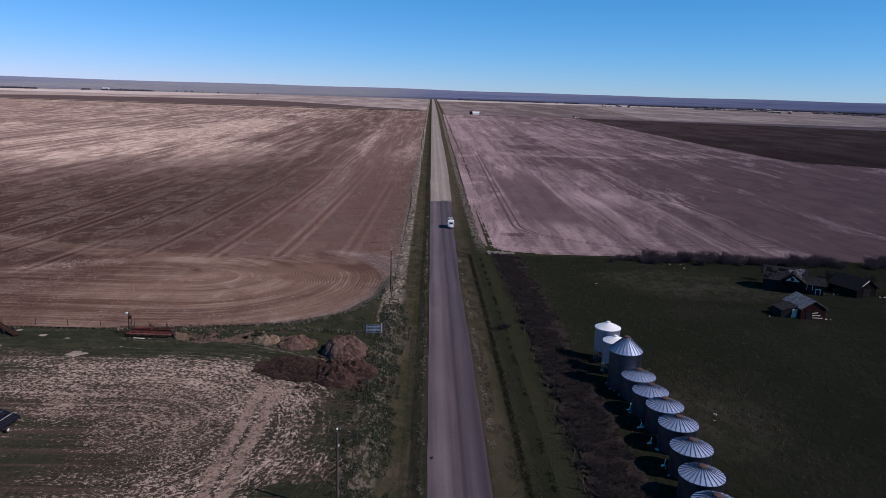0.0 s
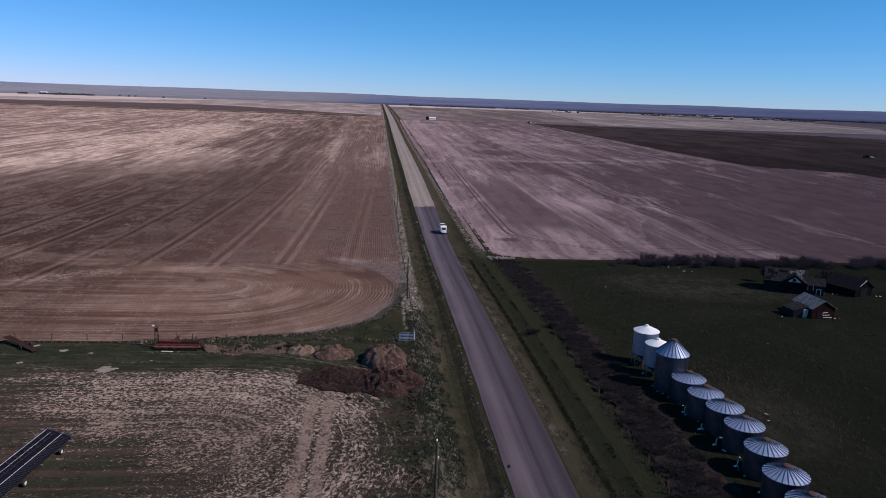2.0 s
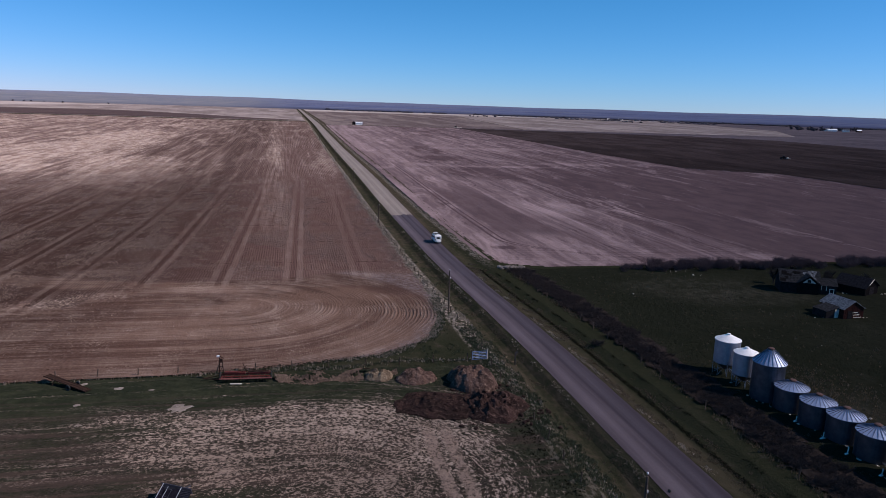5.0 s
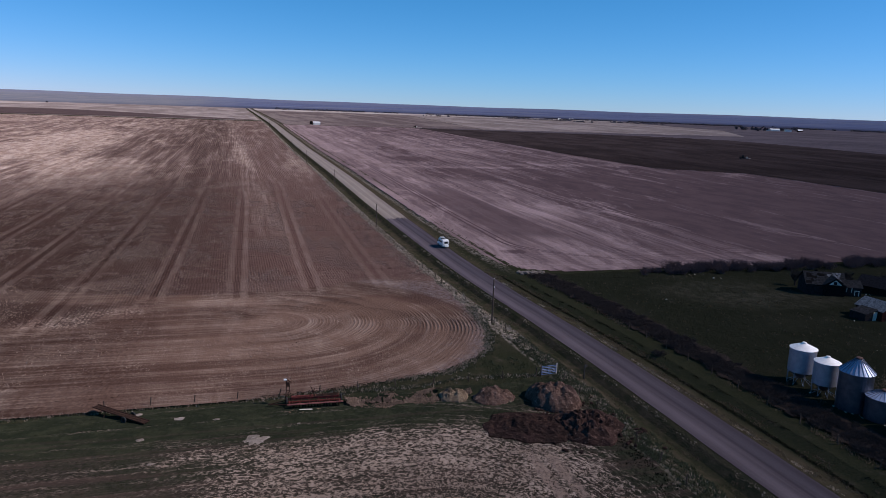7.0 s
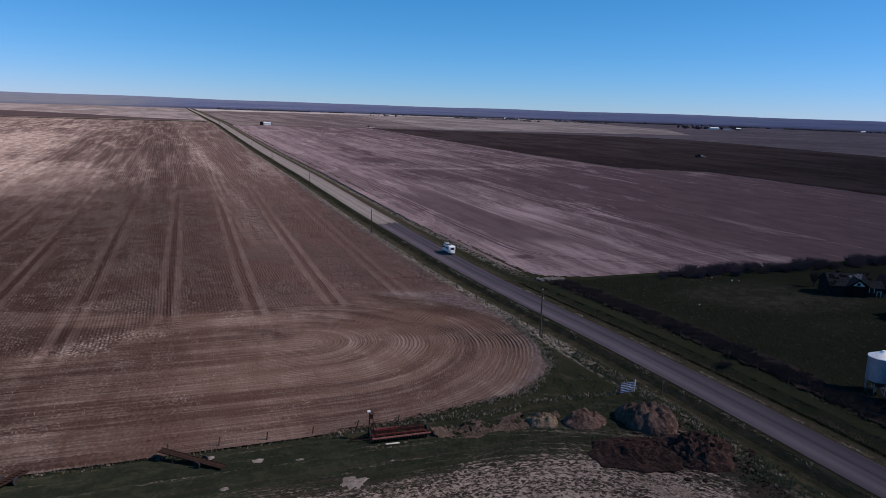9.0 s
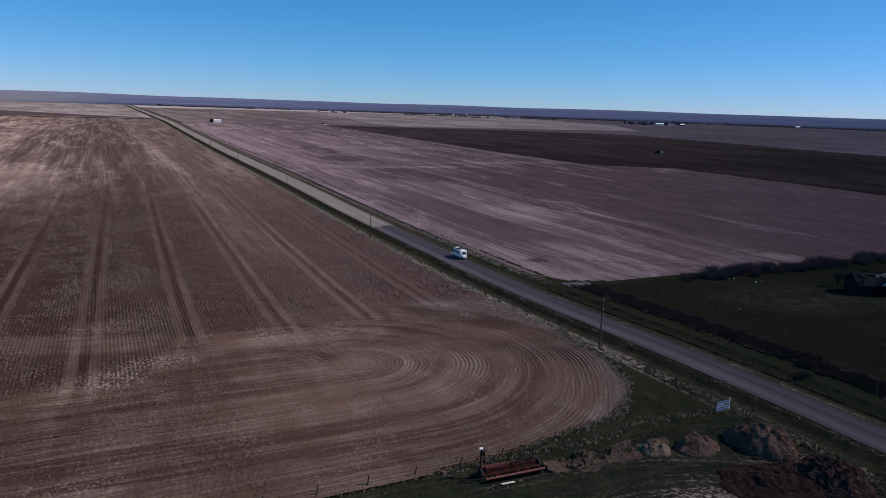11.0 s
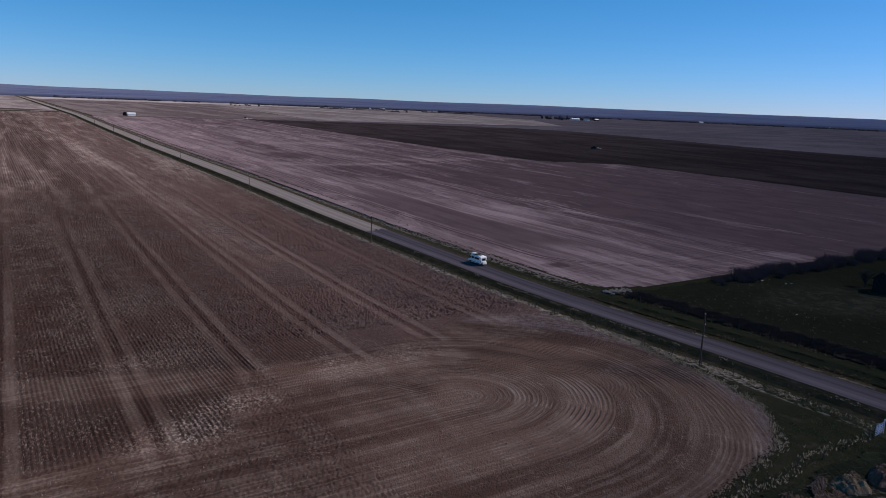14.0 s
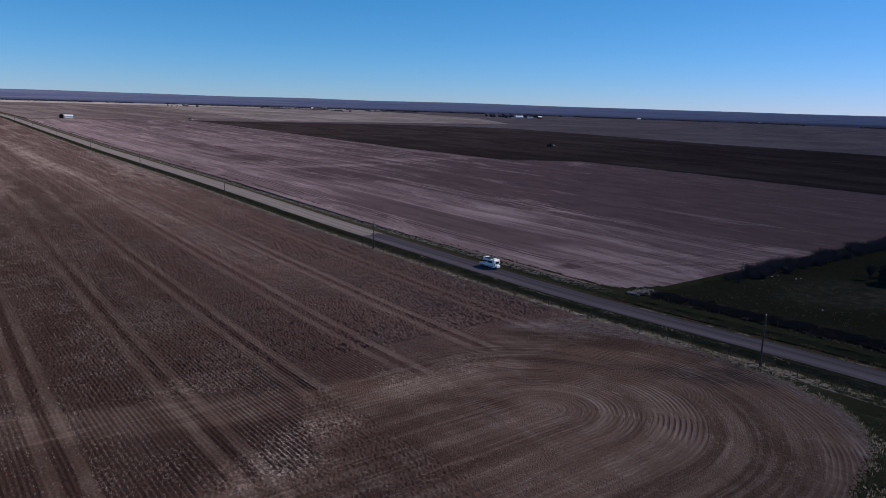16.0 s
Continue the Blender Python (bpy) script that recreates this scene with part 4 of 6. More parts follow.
# ---- materials of things ----
MAT["steel"] = plain("galvanised_steel", (0.40, 0.45, 0.54), (0.29, 0.33, 0.41), 1.5, 0.42, 0.85)
MAT["white_steel"] = plain("white_steel", (0.80, 0.81, 0.82), (0.68, 0.69, 0.70), 1.5, 0.45, 0.1)
# bin walls darkened: their shaded side is put into the colour
MAT["bin_wall"] = plain("shaded_bin_wall", (0.115, 0.130, 0.165), (0.082, 0.094, 0.122), 1.5, 0.42, 1.0)
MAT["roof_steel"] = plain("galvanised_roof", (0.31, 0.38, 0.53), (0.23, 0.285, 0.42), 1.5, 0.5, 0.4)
MAT["rib_steel"] = plain("dull_roof_rib", (0.13, 0.15, 0.20), (0.085, 0.10, 0.14), 2.0, 0.6, 0.5)
# white hopper steel, toned down with wall shade in the colour
MAT["hopper_wall"] = plain("shaded_white_steel", (0.37, 0.40, 0.48), (0.30, 0.33, 0.41), 1.5, 0.45, 0.85)
MAT["cap"] = plain("rusty_cap", (0.085, 0.042, 0.037), (0.05, 0.030, 0.028), 6.0, 0.9, 0.0)
MAT["concrete"] = plain("concrete", (0.48, 0.46, 0.43), (0.36, 0.34, 0.32), 2.0, 0.9)
MAT["pole"] = plain("weathered_pole", (0.075, 0.055, 0.045), (0.045, 0.035, 0.03), 3.0, 0.9)
MAT["twig"] = plain("bare_twigs", (0.060, 0.049, 0.048), (0.036, 0.030, 0.030), 2.0, 1.0, 0.0, 0.2, 0.0)
MAT["twig_pale"] = plain("purple_grey_twigs", (0.105, 0.078, 0.085), (0.070, 0.052, 0.058), 2.0, 1.0, 0.0, 0.2, 0.0)
MAT["shingle"] = plain("grey_shingles", (0.24, 0.24, 0.25), (0.09, 0.09, 0.10), 2.5, 1.0, 0.0, 0.3, 0.0)
MAT["shingle_dark"] = plain("dark_shingles", (0.050, 0.048, 0.051), (0.018, 0.018, 0.019), 2.5, 1.0, 0.0, 0.3, 0.0)
MAT["barn_red"] = plain("faded_red_boards", (0.055, 0.020, 0.018), (0.028, 0.014, 0.013), 2.0, 1.0, 0.0, 0.3, 0.0)
MAT["barn_grey"] = plain("grey_boards", (0.032, 0.028, 0.030), (0.017, 0.016, 0.017), 2.0, 1.0, 0.0, 0.3, 0.0)
MAT["rust_red"] = plain("faded_red_iron", (0.150, 0.034, 0.030), (0.070, 0.022, 0.020), 3.0, 0.95, 0.0, 0.2, 0.1)
MAT["rust"] = plain("rusty_iron", (0.046, 0.027, 0.021), (0.022, 0.015, 0.014), 3.0, 1.0, 0.0, 0.2, 0.0)
MAT["black"] = plain("black_rubber", (0.025, 0.025, 0.026), (0.018, 0.018, 0.018), 5.0, 0.8)
MAT["glass"] = plain("dark_glass", (0.02, 0.022, 0.025), (0.015, 0.016, 0.018), 2.0, 0.12, 0.0, 0.0, 0.6)
MAT["white"] = plain("white_paint", (0.80, 0.80, 0.79), (0.70, 0.70, 0.69), 2.0, 0.35)
MAT["blue_pale"] = plain("pale_blue_paint", (0.26, 0.36, 0.60), (0.18, 0.27, 0.48), 3.0, 0.5)
MAT["red_pale"] = plain("bleached_red_iron", (0.27, 0.115, 0.10), (0.17, 0.065, 0.06), 3.0, 0.9, 0.0, 0.2, 0.1)
MAT["blue"] = plain("blue_paint", (0.10, 0.20, 0.42), (0.08, 0.15, 0.32), 3.0, 0.5)


def dirt_material(name, a, b, c):
    g = Graph(name, 1.0, 0.0, 0.0)
    big = g.noise(g.scaled(0.35, 0.35, 0.35), 1.0, 5, 0.65, 0.6)
    fine = g.noise(g.scaled(2.2, 2.2, 2.2), 1.0, 5, 0.7)
    col = g.mix(g.step(big, 0.38, 0.62), a, b)
    g.colour(g.mix(g.step(fine, 0.5, 0.72), col, c))
    g.bump(fine, 1.0, 0.25)
    return g.mat


MAT["dirt"] = dirt_material("heaped_dirt", (0.038, 0.023, 0.021), (0.022, 0.015, 0.014), (0.075, 0.050, 0.043))
MAT["dirt_red"] = dirt_material("clodded_dirt", (0.058, 0.034, 0.030), (0.028, 0.018, 0.016), (0.125, 0.082, 0.070))
MAT["chalk"] = dirt_material("pale_clay", (0.120, 0.084, 0.066), (0.062, 0.045, 0.037), (0.21, 0.155, 0.122))
MAT["dirt_dry"] = dirt_material("dry_dirt", (0.118, 0.074, 0.061), (0.058, 0.037, 0.031), (0.23, 0.160, 0.132))
MAT["chalk_light"] = dirt_material("yellow_clay", (0.21, 0.155, 0.108), (0.10, 0.072, 0.052), (0.32, 0.255, 0.185))
MAT["bone"] = plain("bleached_wood_and_stone", (0.62, 0.58, 0.52), (0.42, 0.38, 0.34), 3.0, 0.85)
MAT["shingle_black"] = plain("blackened_shingles", (0.030, 0.028, 0.032), (0.014, 0.013, 0.015), 3.0, 1.0, 0.0, 0.4, 0.0)
MAT["barn_dark"] = plain("dark_boards", (0.018, 0.015, 0.015), (0.011, 0.010, 0.010), 2.0, 1.0, 0.0, 0.3, 0.0)
MAT["navy"] = plain("dark_canvas", (0.012, 0.012, 0.019), (0.007, 0.007, 0.011), 2.0, 1.0, 0.0, 0.2, 0.0)
MAT["pale_rail"] = plain("pale_rail", (0.40, 0.42, 0.48), (0.26, 0.28, 0.33), 2.0, 0.6, 0.2)
MAT["steel_dark"] = plain("dark_steel", (0.05, 0.053, 0.07), (0.03, 0.032, 0.044), 3.0, 0.6, 0.4)
# blue distance haze mixed into the tree colour
MAT["far_tree"] = plain("far_bare_trees", (0.044, 0.043, 0.060), (0.030, 0.030, 0.044), 0.3, 0.95)


def blade_material(name, a, b, seep=0.0):
    """Blades, each with a tone of its own; thin dry ones let some light through."""
    g = Graph(name, 1.0, 0.0, 0.0)
    tone = g.mix(g.island(), a, b)
    g.colour(tone)
    if seep:
        lit = g.node("ShaderNodeBsdfTranslucent")
        g.put(tone, lit.inputs[0])
        both = g.node("ShaderNodeMixShader")
        both.inputs[0].default_value = seep
        g.tree.links.new(g.bsdf.outputs[0], both.inputs[1])
        g.tree.links.new(lit.outputs[0], both.inputs[2])
        g.tree.links.new(both.outputs[0], g.tree.nodes["Material Output"].inputs[0])
    return g.mat


MAT["stubble"] = blade_material("stubble_straw", (0.39, 0.305, 0.258), (0.17, 0.122, 0.102))
MAT["straw"] = blade_material("dry_straw", (0.50, 0.425, 0.355), (0.15, 0.122, 0.095), 0.45)
MAT["straw_dull"] = blade_material("dead_grass", (0.15, 0.12, 0.09), (0.06, 0.05, 0.036), 0.4)
MAT["weed"] = blade_material("green_weed", (0.088, 0.104, 0.068), (0.024, 0.032, 0.019), 0.4)
MAT["weed_dark"] = blade_material("dark_weed", (0.034, 0.034, 0.022), (0.017, 0.017, 0.012))
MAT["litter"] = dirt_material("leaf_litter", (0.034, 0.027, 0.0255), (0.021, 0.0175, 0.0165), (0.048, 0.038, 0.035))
MAT["pale"] = dirt_material("pale_bare_patch", (0.24, 0.205, 0.185), (0.16, 0.135, 0.12), (0.30, 0.26, 0.235))


def corrugated(r, z0, z1, n=36, rings=16, depth=0.004):
    """A round wall with horizontal corrugation."""
    prof = []
    for i in range(rings * 2 + 1):
        prof.append((r + (depth if i % 2 else 0.0), z0 + (z1 - z0) * i / (rings * 2)))
    return lathe(prof, n)


def grain_bin(x, y, r, eave, peak, label, ribs=24, fan=True, cap="cap", group="row of steel grain bins"):
    ob = thing("grain_bin", x, y, random.uniform(0, 15), label, "grain bin", group, 0.1)
    part("pad", lathe([(0, 0), (r + 0.35, 0), (r + 0.35, 0.14), (0, 0.14)], 28), MAT["concrete"], ob)
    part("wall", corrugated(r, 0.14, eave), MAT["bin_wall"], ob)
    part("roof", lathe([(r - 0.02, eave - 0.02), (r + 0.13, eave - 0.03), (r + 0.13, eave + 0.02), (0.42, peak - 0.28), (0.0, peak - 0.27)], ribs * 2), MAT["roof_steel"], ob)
    rise = math.atan2(peak - 0.28 - eave, r + 0.13 - 0.42)
    length = math.hypot(peak - 0.28 - eave, r + 0.13 - 0.42)
    bm = boxed(length, 0.036, 0.075, Matrix.Translation((length / 2, 0, -0.01)))
    first = part("roof_rib", bm, MAT["rib_steel"], ob, "dull dark roof rib")
    for i in range(ribs):
        m = pose(0, 0, 0, 0, 0, 360 * i / ribs) @ Matrix.Translation((r + 0.13, 0, eave + 0.02)) @ pose(0, 0, 0, 0, 0, 180) @ pose(0, 0, 0, 0, -math.degrees(rise), 0)
        if i == 0:
            first.matrix_basis = m
        else:
            shared("roof_rib", first.data, ob, m)
    part("roof_cap", lathe([(0.46, peak - 0.34), (0.46, peak - 0.12), (0.34, peak - 0.04), (0.0, peak)], 14), MAT[cap], ob, "weathered round fill cap")
    bm = bmesh.new()
    for s in (-0.22, 0.22):
        tube(bm, (r + 0.06, s, 0.3), (r + 0.06, s, eave), 0.025, None, 4)
    for i in range(int(eave / 0.3) - 1):
        tube(bm, (r + 0.06, -0.22, 0.5 + 0.3 * i), (r + 0.06, 0.22, 0.5 + 0.3 * i), 0.018, None, 4)
    ladder = part("ladder", bm, MAT["steel"], ob)
    ladder.matrix_basis = pose(0, 0, 0, 0, 0, 60)
    return ob


def unload_spout(x, y):
    """A white unloading boot that stands in the gap between two bins."""
    ob = thing("unload_boot", x, y, 8, "white steel unloading boot on the ground between grain bins", "unloading boot", "unloading boots between the bins", 0.1)
    part("hopper", prism([(-0.55, 0), (0.3, 0), (0.3, 0.2), (0.0, 0.26), (-0.55, 0.06)], 0.24), MAT["white"], ob)
    part("spout", tubed((0.12, 0, 0.15), (0.24, 0, 0.95), 0.07, 0.05, 8), MAT["white"], ob)


def hopper_bin(x, y, r, low, eave, peak):
    ob = thing("hopper_bin", x, y, 20, "white steel hopper-bottom grain bin on legs", "grain bin", "white hopper bins", 0.1)
    part("wall", corrugated(r, low, eave, 40, 10, 0.002), MAT["hopper_wall"], ob)
    part("hopper_cone", lathe([(0.2, low - 1.25), (r, low)], 28), MAT["bin_wall"], ob)
    part("roof", lathe([(r - 0.02, eave - 0.02), (r + 0.1, eave - 0.02), (r + 0.1, eave + 0.03), (0.32, peak - 0.22), (0, peak - 0.2)], 28), MAT["white_steel"], ob)
    part("roof_cap", lathe([(0.3, peak - 0.26), (0.3, peak - 0.06), (0, peak)], 12), MAT["white_steel"], ob)
    leg = None
    for i in range(8):
        m = pose(0, 0, 0, 0, 0, 45 * i)
        if leg is None:
            bm = tubed((r - 0.05, 0, 0), (r - 0.05, 0, low + 0.1), 0.045)
            tube(bm, (r - 0.05, 0, 0.15), (0.4, 0, low - 1.0), 0.025, None, 4)
            leg = part("leg", bm, MAT["hopper_wall"], ob)
        else:
            shared("leg", leg.data, ob, m)
    part("skid", lathe([(r - 0.25, 0), (r + 0.12, 0), (r + 0.12, 0.12), (r - 0.25, 0.12), (r - 0.25, 0)], 28), MAT["concrete"], ob)
    return ob


for xb, yb in ((24.2, 91.7), (24.3, 86.7), (24.8, 82.4), (24.8, 77.5), (24.3, 71.8), (23.3, 66.1), (22.7, 60.8)):
    grain_bin(xb, yb, 2.17, 3.35, 4.45, "round galvanised steel grain bin with a ribbed conical roof")
grain_bin(23.3, 95.6, 2.2, 5.6, 7.7, "tall galvanised grain bin with a steep ribbed cone roof")
for yb in (87.7, 82.7, 78.6, 73.4, 68.0):
    unload_spout(22.0, yb)
hopper_bin(23.1, 105.3, 1.9, 2.1, 5.7, 6.7)
hopper_bin(23.1, 100.6, 1.75, 1.9, 5.2, 6.1)


def shrub_mesh(seed, height, spread, stems=26, twigs=7):
    rnd = random.Random(seed)
    bm = bmesh.new()
    for _ in range(stems):
        a = rnd.uniform(0, 2 * math.pi)
        rr = spread * 0.35 * rnd.random()
        base = Vector((rr * math.cos(a), rr * math.sin(a), 0))
        tip = base + Vector((rnd.gauss(0, spread * 0.33), rnd.gauss(0, spread * 0.33), height * rnd.uniform(0.6, 1.0)))
        tube(bm, base, tip, 0.035, 0.015, 3)
        for _ in range(twigs):
            u = rnd.uniform(0.3, 0.95)
            p = base.lerp(tip, u)
            q = p + Vector((rnd.gauss(0, 0.4), rnd.gauss(0, 0.4), rnd.uniform(0.1, 0.8))) * (height / 3)
            tube(bm, p, q, 0.024, 0.010, 3)
    mesh = bpy.data.meshes.new("shrub")
    bm.to_mesh(mesh)
    bm.free()
    mesh.materials.append(MAT["twig"] if height < 2 else MAT["twig_pale"])
    return mesh


SHRUBS = [shrub_mesh(i, 1.05, 2.3, 64, 12) for i in range(5)]
BUSHES = [shrub_mesh(i + 20, 3.0, 3.2, 50, 12) for i in range(4)]


def shrub_place(x, y, size):
    return pose(x, y, ground_z(x, y) - 0.02, 0, 0, random.uniform(0, 360)) @ Matrix.Diagonal((size * random.uniform(0.9, 1.2), size, size * random.uniform(0.8, 1.15), 1))


def shrub(x, y, mesh, size, group, label):
    ob = new("shrub", mesh)
    ob.matrix_basis = shrub_place(x, y, size)
    tagged(ob, label, "shrub", group)


def shrub_thicket(name, spots, label):
    """Shrubs that grow into one another, past telling apart: one mesh of (x, y, mesh, size)."""
    points, faces, start = [], [], 0
    for x, y, mesh, size in spots:
        m = shrub_place(x, y, size)
        points += [m @ v.co for v in mesh.vertices]
        faces += [tuple(start + i for i in p.vertices) for p in mesh.polygons]
        start = len(points)
    data = bpy.data.meshes.new(name)
    data.from_pydata(points, [], faces)
    data.materials.append(spots[0][2].materials[0])
    tagged(new(name, data), label, "shrub", "", "stuff")


# litter sheet, widened to paint in the shade towards the bins
relief("leaf_litter", MAT["litter"], [(11.4, 20.4, 45, 188, 0.4, 0.8, lambda x, y: (x > 12.9 + 0.5 * np.sin(y * 0.5) + 0.4 * np.sin(y * 1.7)) & (x < 19.2 + 0.5 * np.sin(y * 0.37 + 1.0) + 0.4 * np.sin(y * 1.3)), hummocks(0.40, 0.05))], "dark purple-brown litter and painted shade under the windbreak shrubs", "leaf litter")
rs = random.Random(5)
yy = 48.0
edge_shrubs = []
while yy < 186:
    for xx in (14.0, 15.4, 16.8):
        if rs.random() < 0.9:
            shrub(xx + rs.uniform(-0.7, 0.7), yy + rs.uniform(-0.8, 0.8), rs.choice(SHRUBS), rs.uniform(0.75, 1.0), "windbreak shrubs", "leafless dark brown shrub in a windbreak row")
    if rs.random() < 0.65:
        edge_shrubs.append((18.1 + rs.uniform(-0.6, 0.6), yy + rs.uniform(-0.8, 0.8), rs.choice(SHRUBS), rs.uniform(0.6, 0.9)))
    yy += 1.5
shrub_thicket("windbreak_undergrowth", edge_shrubs, "leafless dark undergrowth along the windbreak")
shrub(9.0, 121.5, SHRUBS[2], 0.9, "windbreak shrubs", "leafless grey bush standing alone in the ditch")
xx = 44.0
thicket = []
while xx < 175:
    if not (105 < xx < 111.5):
        bx, by, mesh, size = xx + rs.uniform(-0.6, 0.6), 183.6 + rs.uniform(-3.4, 3.0), rs.choice(BUSHES), rs.uniform(0.7, 1.05) if xx > 52 else 0.5
        if xx < 84:
            shrub(bx, by, mesh, size, "bush row along the field edge", "leafless dark bush along the field edge")
        else:
            thicket.append((bx, by, mesh, size))
    xx += rs.uniform(0.7, 1.5)
shrub_thicket("bush_thicket", thicket, "leafless dark bushes in a dense row behind the farmhouse")

# ---- heaps and bare ground ----


def heap(name, x, y, rx, ry, h, turn, material, label, seed, rough=0.16, category="dirt heap", bulge=2.3):
    """An uneven heap of soil with a lumpy outline."""
    bm = bmesh.new()
    n, rings = 44, 16
    rows = []
    for k in range(rings + 1):
        u = k / rings
        row = []
        for i in range(n):
            a = 2 * math.pi * i / n
            wob = 1 + 0.28 * noise.noise((math.cos(a) * 1.3, math.sin(a) * 1.3, seed)) + 0.12 * noise.noise((math.cos(a) * 4, math.sin(a) * 4, seed))
            px, py = rx * wob * u * math.cos(a), ry * wob * u * math.sin(a)
            z = h * (1 - u ** bulge) * (0.8 + 0.45 * noise.noise((px * 0.35, py * 0.35, seed + 3))) + rough * noise.noise((px * 1.4, py * 1.4, seed)) * (1 - u * u) * 2.2 + rough * 0.5 * noise.noise((px * 4, py * 4, seed))
            row.append(bm.verts.new((px, py, max(z, 0) + 0.02 if k < rings else -0.25)))
        rows.append(row)
    for a, b in zip(rows, rows[1:]):
        for i in range(n):
            j = (i + 1) % n
            if a is rows[0]:
                bm.faces.new((a[0], b[i], b[j])) if i else bm.faces.new((a[0], b[0], b[1]))
            else:
                bm.faces.new((a[i], b[i], b[j], a[j]))
    bmesh.ops.delete(bm, geom=[v for v in bm.verts if not v.link_faces], context="VERTS")
    bmesh.ops.recalc_face_normals(bm, faces=bm.faces)
    ob = link(name, bm, material)
    ob.matrix_basis = pose(x, y, ground_z(x, y) + 0.12, 0, 0, turn)
    return tagged(ob, label, category)


heap("dirt_mound", -17.5, 106.4, 3.7, 4.4, 2.7, 20, MAT["dirt_dry"], "large rounded heap of dry reddish-brown dirt beside the field gate", 2.0, 0.3, "dirt heap", 3.6)
heap("dirt_mound", -24.2, 99.4, 7.2, 4.4, 1.2, -16, MAT["dirt"], "low spread of dark fresh soil with clods", 5.0, 0.2)
heap("dirt_mound", -17.0, 97.6, 5.0, 5.0, 2.0, 30, MAT["dirt_red"], "dark reddish lumpy soil heap on the yard edge", 9.0, 0.38)
heap("dirt_mound", -25.3, 109.4, 3.5, 2.4, 1.7, 10, MAT["dirt_dry"], "small weathered dirt mound with pale clods", 13.0, 0.24)
ragged = lambda x, y: np.array([noise.noise((a * 0.28, b * 0.55, 3.0)) + 0.5 * noise.noise((a * 0.9, b * 1.1, 7.0)) + 0.55 * noise.noise((a * 2.6, b * 2.8, 5.0)) + 0.36 - ((a + 36.5) / 8.6) ** 2 * 0.6 - ((b - 111.4) / 2.0) ** 2 * 0.6 > 0 for a, b in zip(x, y)])
relief("bare_clay", MAT["chalk"], [(-46, -28, 108.5, 114.3, 0.14, 0.14, ragged, lambda X, Y, col: 0.20 + (0.62 + 0.3 * np.sin(X * 0.9)) * np.exp(-((Y - 112.4) / 1.2) ** 2) + HASH.uniform(-0.07, 0.07, X.shape))], "low bank of bare grey-brown clay with ragged edges beside the field", "clay bank")
heap("clay_bank", -30.8, 110.9, 2.3, 1.9, 1.1, 12, MAT["chalk_light"], "cut face of pale yellow clay", 21.0, 0.34, "clay bank", 5.0)


def bare_patch(x, y, rx, ry, seed, material, label):
    bm = bmesh.new()
    n = 28
    mid = bm.verts.new((0, 0, 0.10))
    ring = []
    for i in range(n):
        a = 2 * math.pi * i / n
        w = 1 + 0.45 * noise.noise((math.cos(a) * 1.5, math.sin(a) * 1.5, seed)) + 0.25 * noise.noise((math.cos(a) * 5, math.sin(a) * 5, seed))
        ring.append(bm.verts.new((rx * w * math.cos(a), ry * w * math.sin(a), -0.04)))
    for i in range(n):
        bm.faces.new((mid, ring[i], ring[(i + 1) % n]))
    ob = link("bare_patch", bm, material)
    ob.matrix_basis = pose(x, y, ground_z(x, y) + 0.2)
    tagged(ob, label, "bare patch")


bare_patch(-57.8, 103.2, 1.5, 1.3, 2.0, MAT["pale"], "pale bare patch of ash-like soil in the grass")
for i, (px, py, r) in enumerate([(-71.9, 113.6, 0.7), (-67.0, 111.4, 0.8), (-71.0, 106.2, 0.6), (-62.5, 110.2, 0.5), (-52.5, 106.8, 0.35), (-69.2, 99.8, 0.5)]):
    bare_patch(px, py, r * 0.9, r * 0.55, i * 3.1, MAT["pale"], "small pale scrap of bare soil in the grass")


def loose_stones(name, spots, size, material, label, category):
    """Broken pieces lying together, each lumpy and turned its own way."""
    rnd = random.Random(name)
    scale = [size * rnd.uniform(0.3, 0.8) for _ in spots]
    ob = lumps(name, [(px, py, ground_z(px, py) + 0.1 + s * 0.3) for (px, py), s in zip(spots, scale)], [(s * rnd.uniform(0.7, 1.6), s, s * rnd.uniform(0.4, 0.75)) for s in scale], 0.22, material, len(spots))
    return tagged(ob, label, category, "", "stuff")


rs = random.Random(11)
loose_stones("rubble", [(rs.uniform(11.0, 18.5), rs.gauss(189.2, 1.2)) for _ in range(80)], 0.75, MAT["pale"], "heap of pale broken stones and boards at the field corner", "rubble")
loose_stones("debris", [(rs.gauss(-51.5, 1.6), rs.gauss(110.6, 0.35)) for _ in range(14)], 0.22, MAT["chalk_light"], "pale scrap lying in front of the red machine", "debris")
loose_stones("pale_clods", [(rs.uniform(-8.8, -7.6), rs.uniform(112, 121)) for _ in range(4)] + [(-24.6 + rs.uniform(-1.2, 1.2), 107.6 + rs.uniform(-0.2, 0.2)) for _ in range(9)], 0.32, MAT["chalk_light"], "few pale stones by the ditch and the mound", "stones")
loose_stones("rubber_scrap", [(-4.0, 74.2), (-3.95, 74.35)], 0.35, MAT["black"], "dark scrap of rubber on the road edge", "scrap")
loose_stones("soil_clods", [(min(rs.gauss(-18, 5.0), -9.5), rs.gauss(98, 2.6)) for _ in range(130)] + [(rs.gauss(-17.5, 2.6), rs.gauss(105, 2.5)) for _ in range(40)], 0.5, MAT["dirt"], "dark clods of soil round the heaps", "clods")
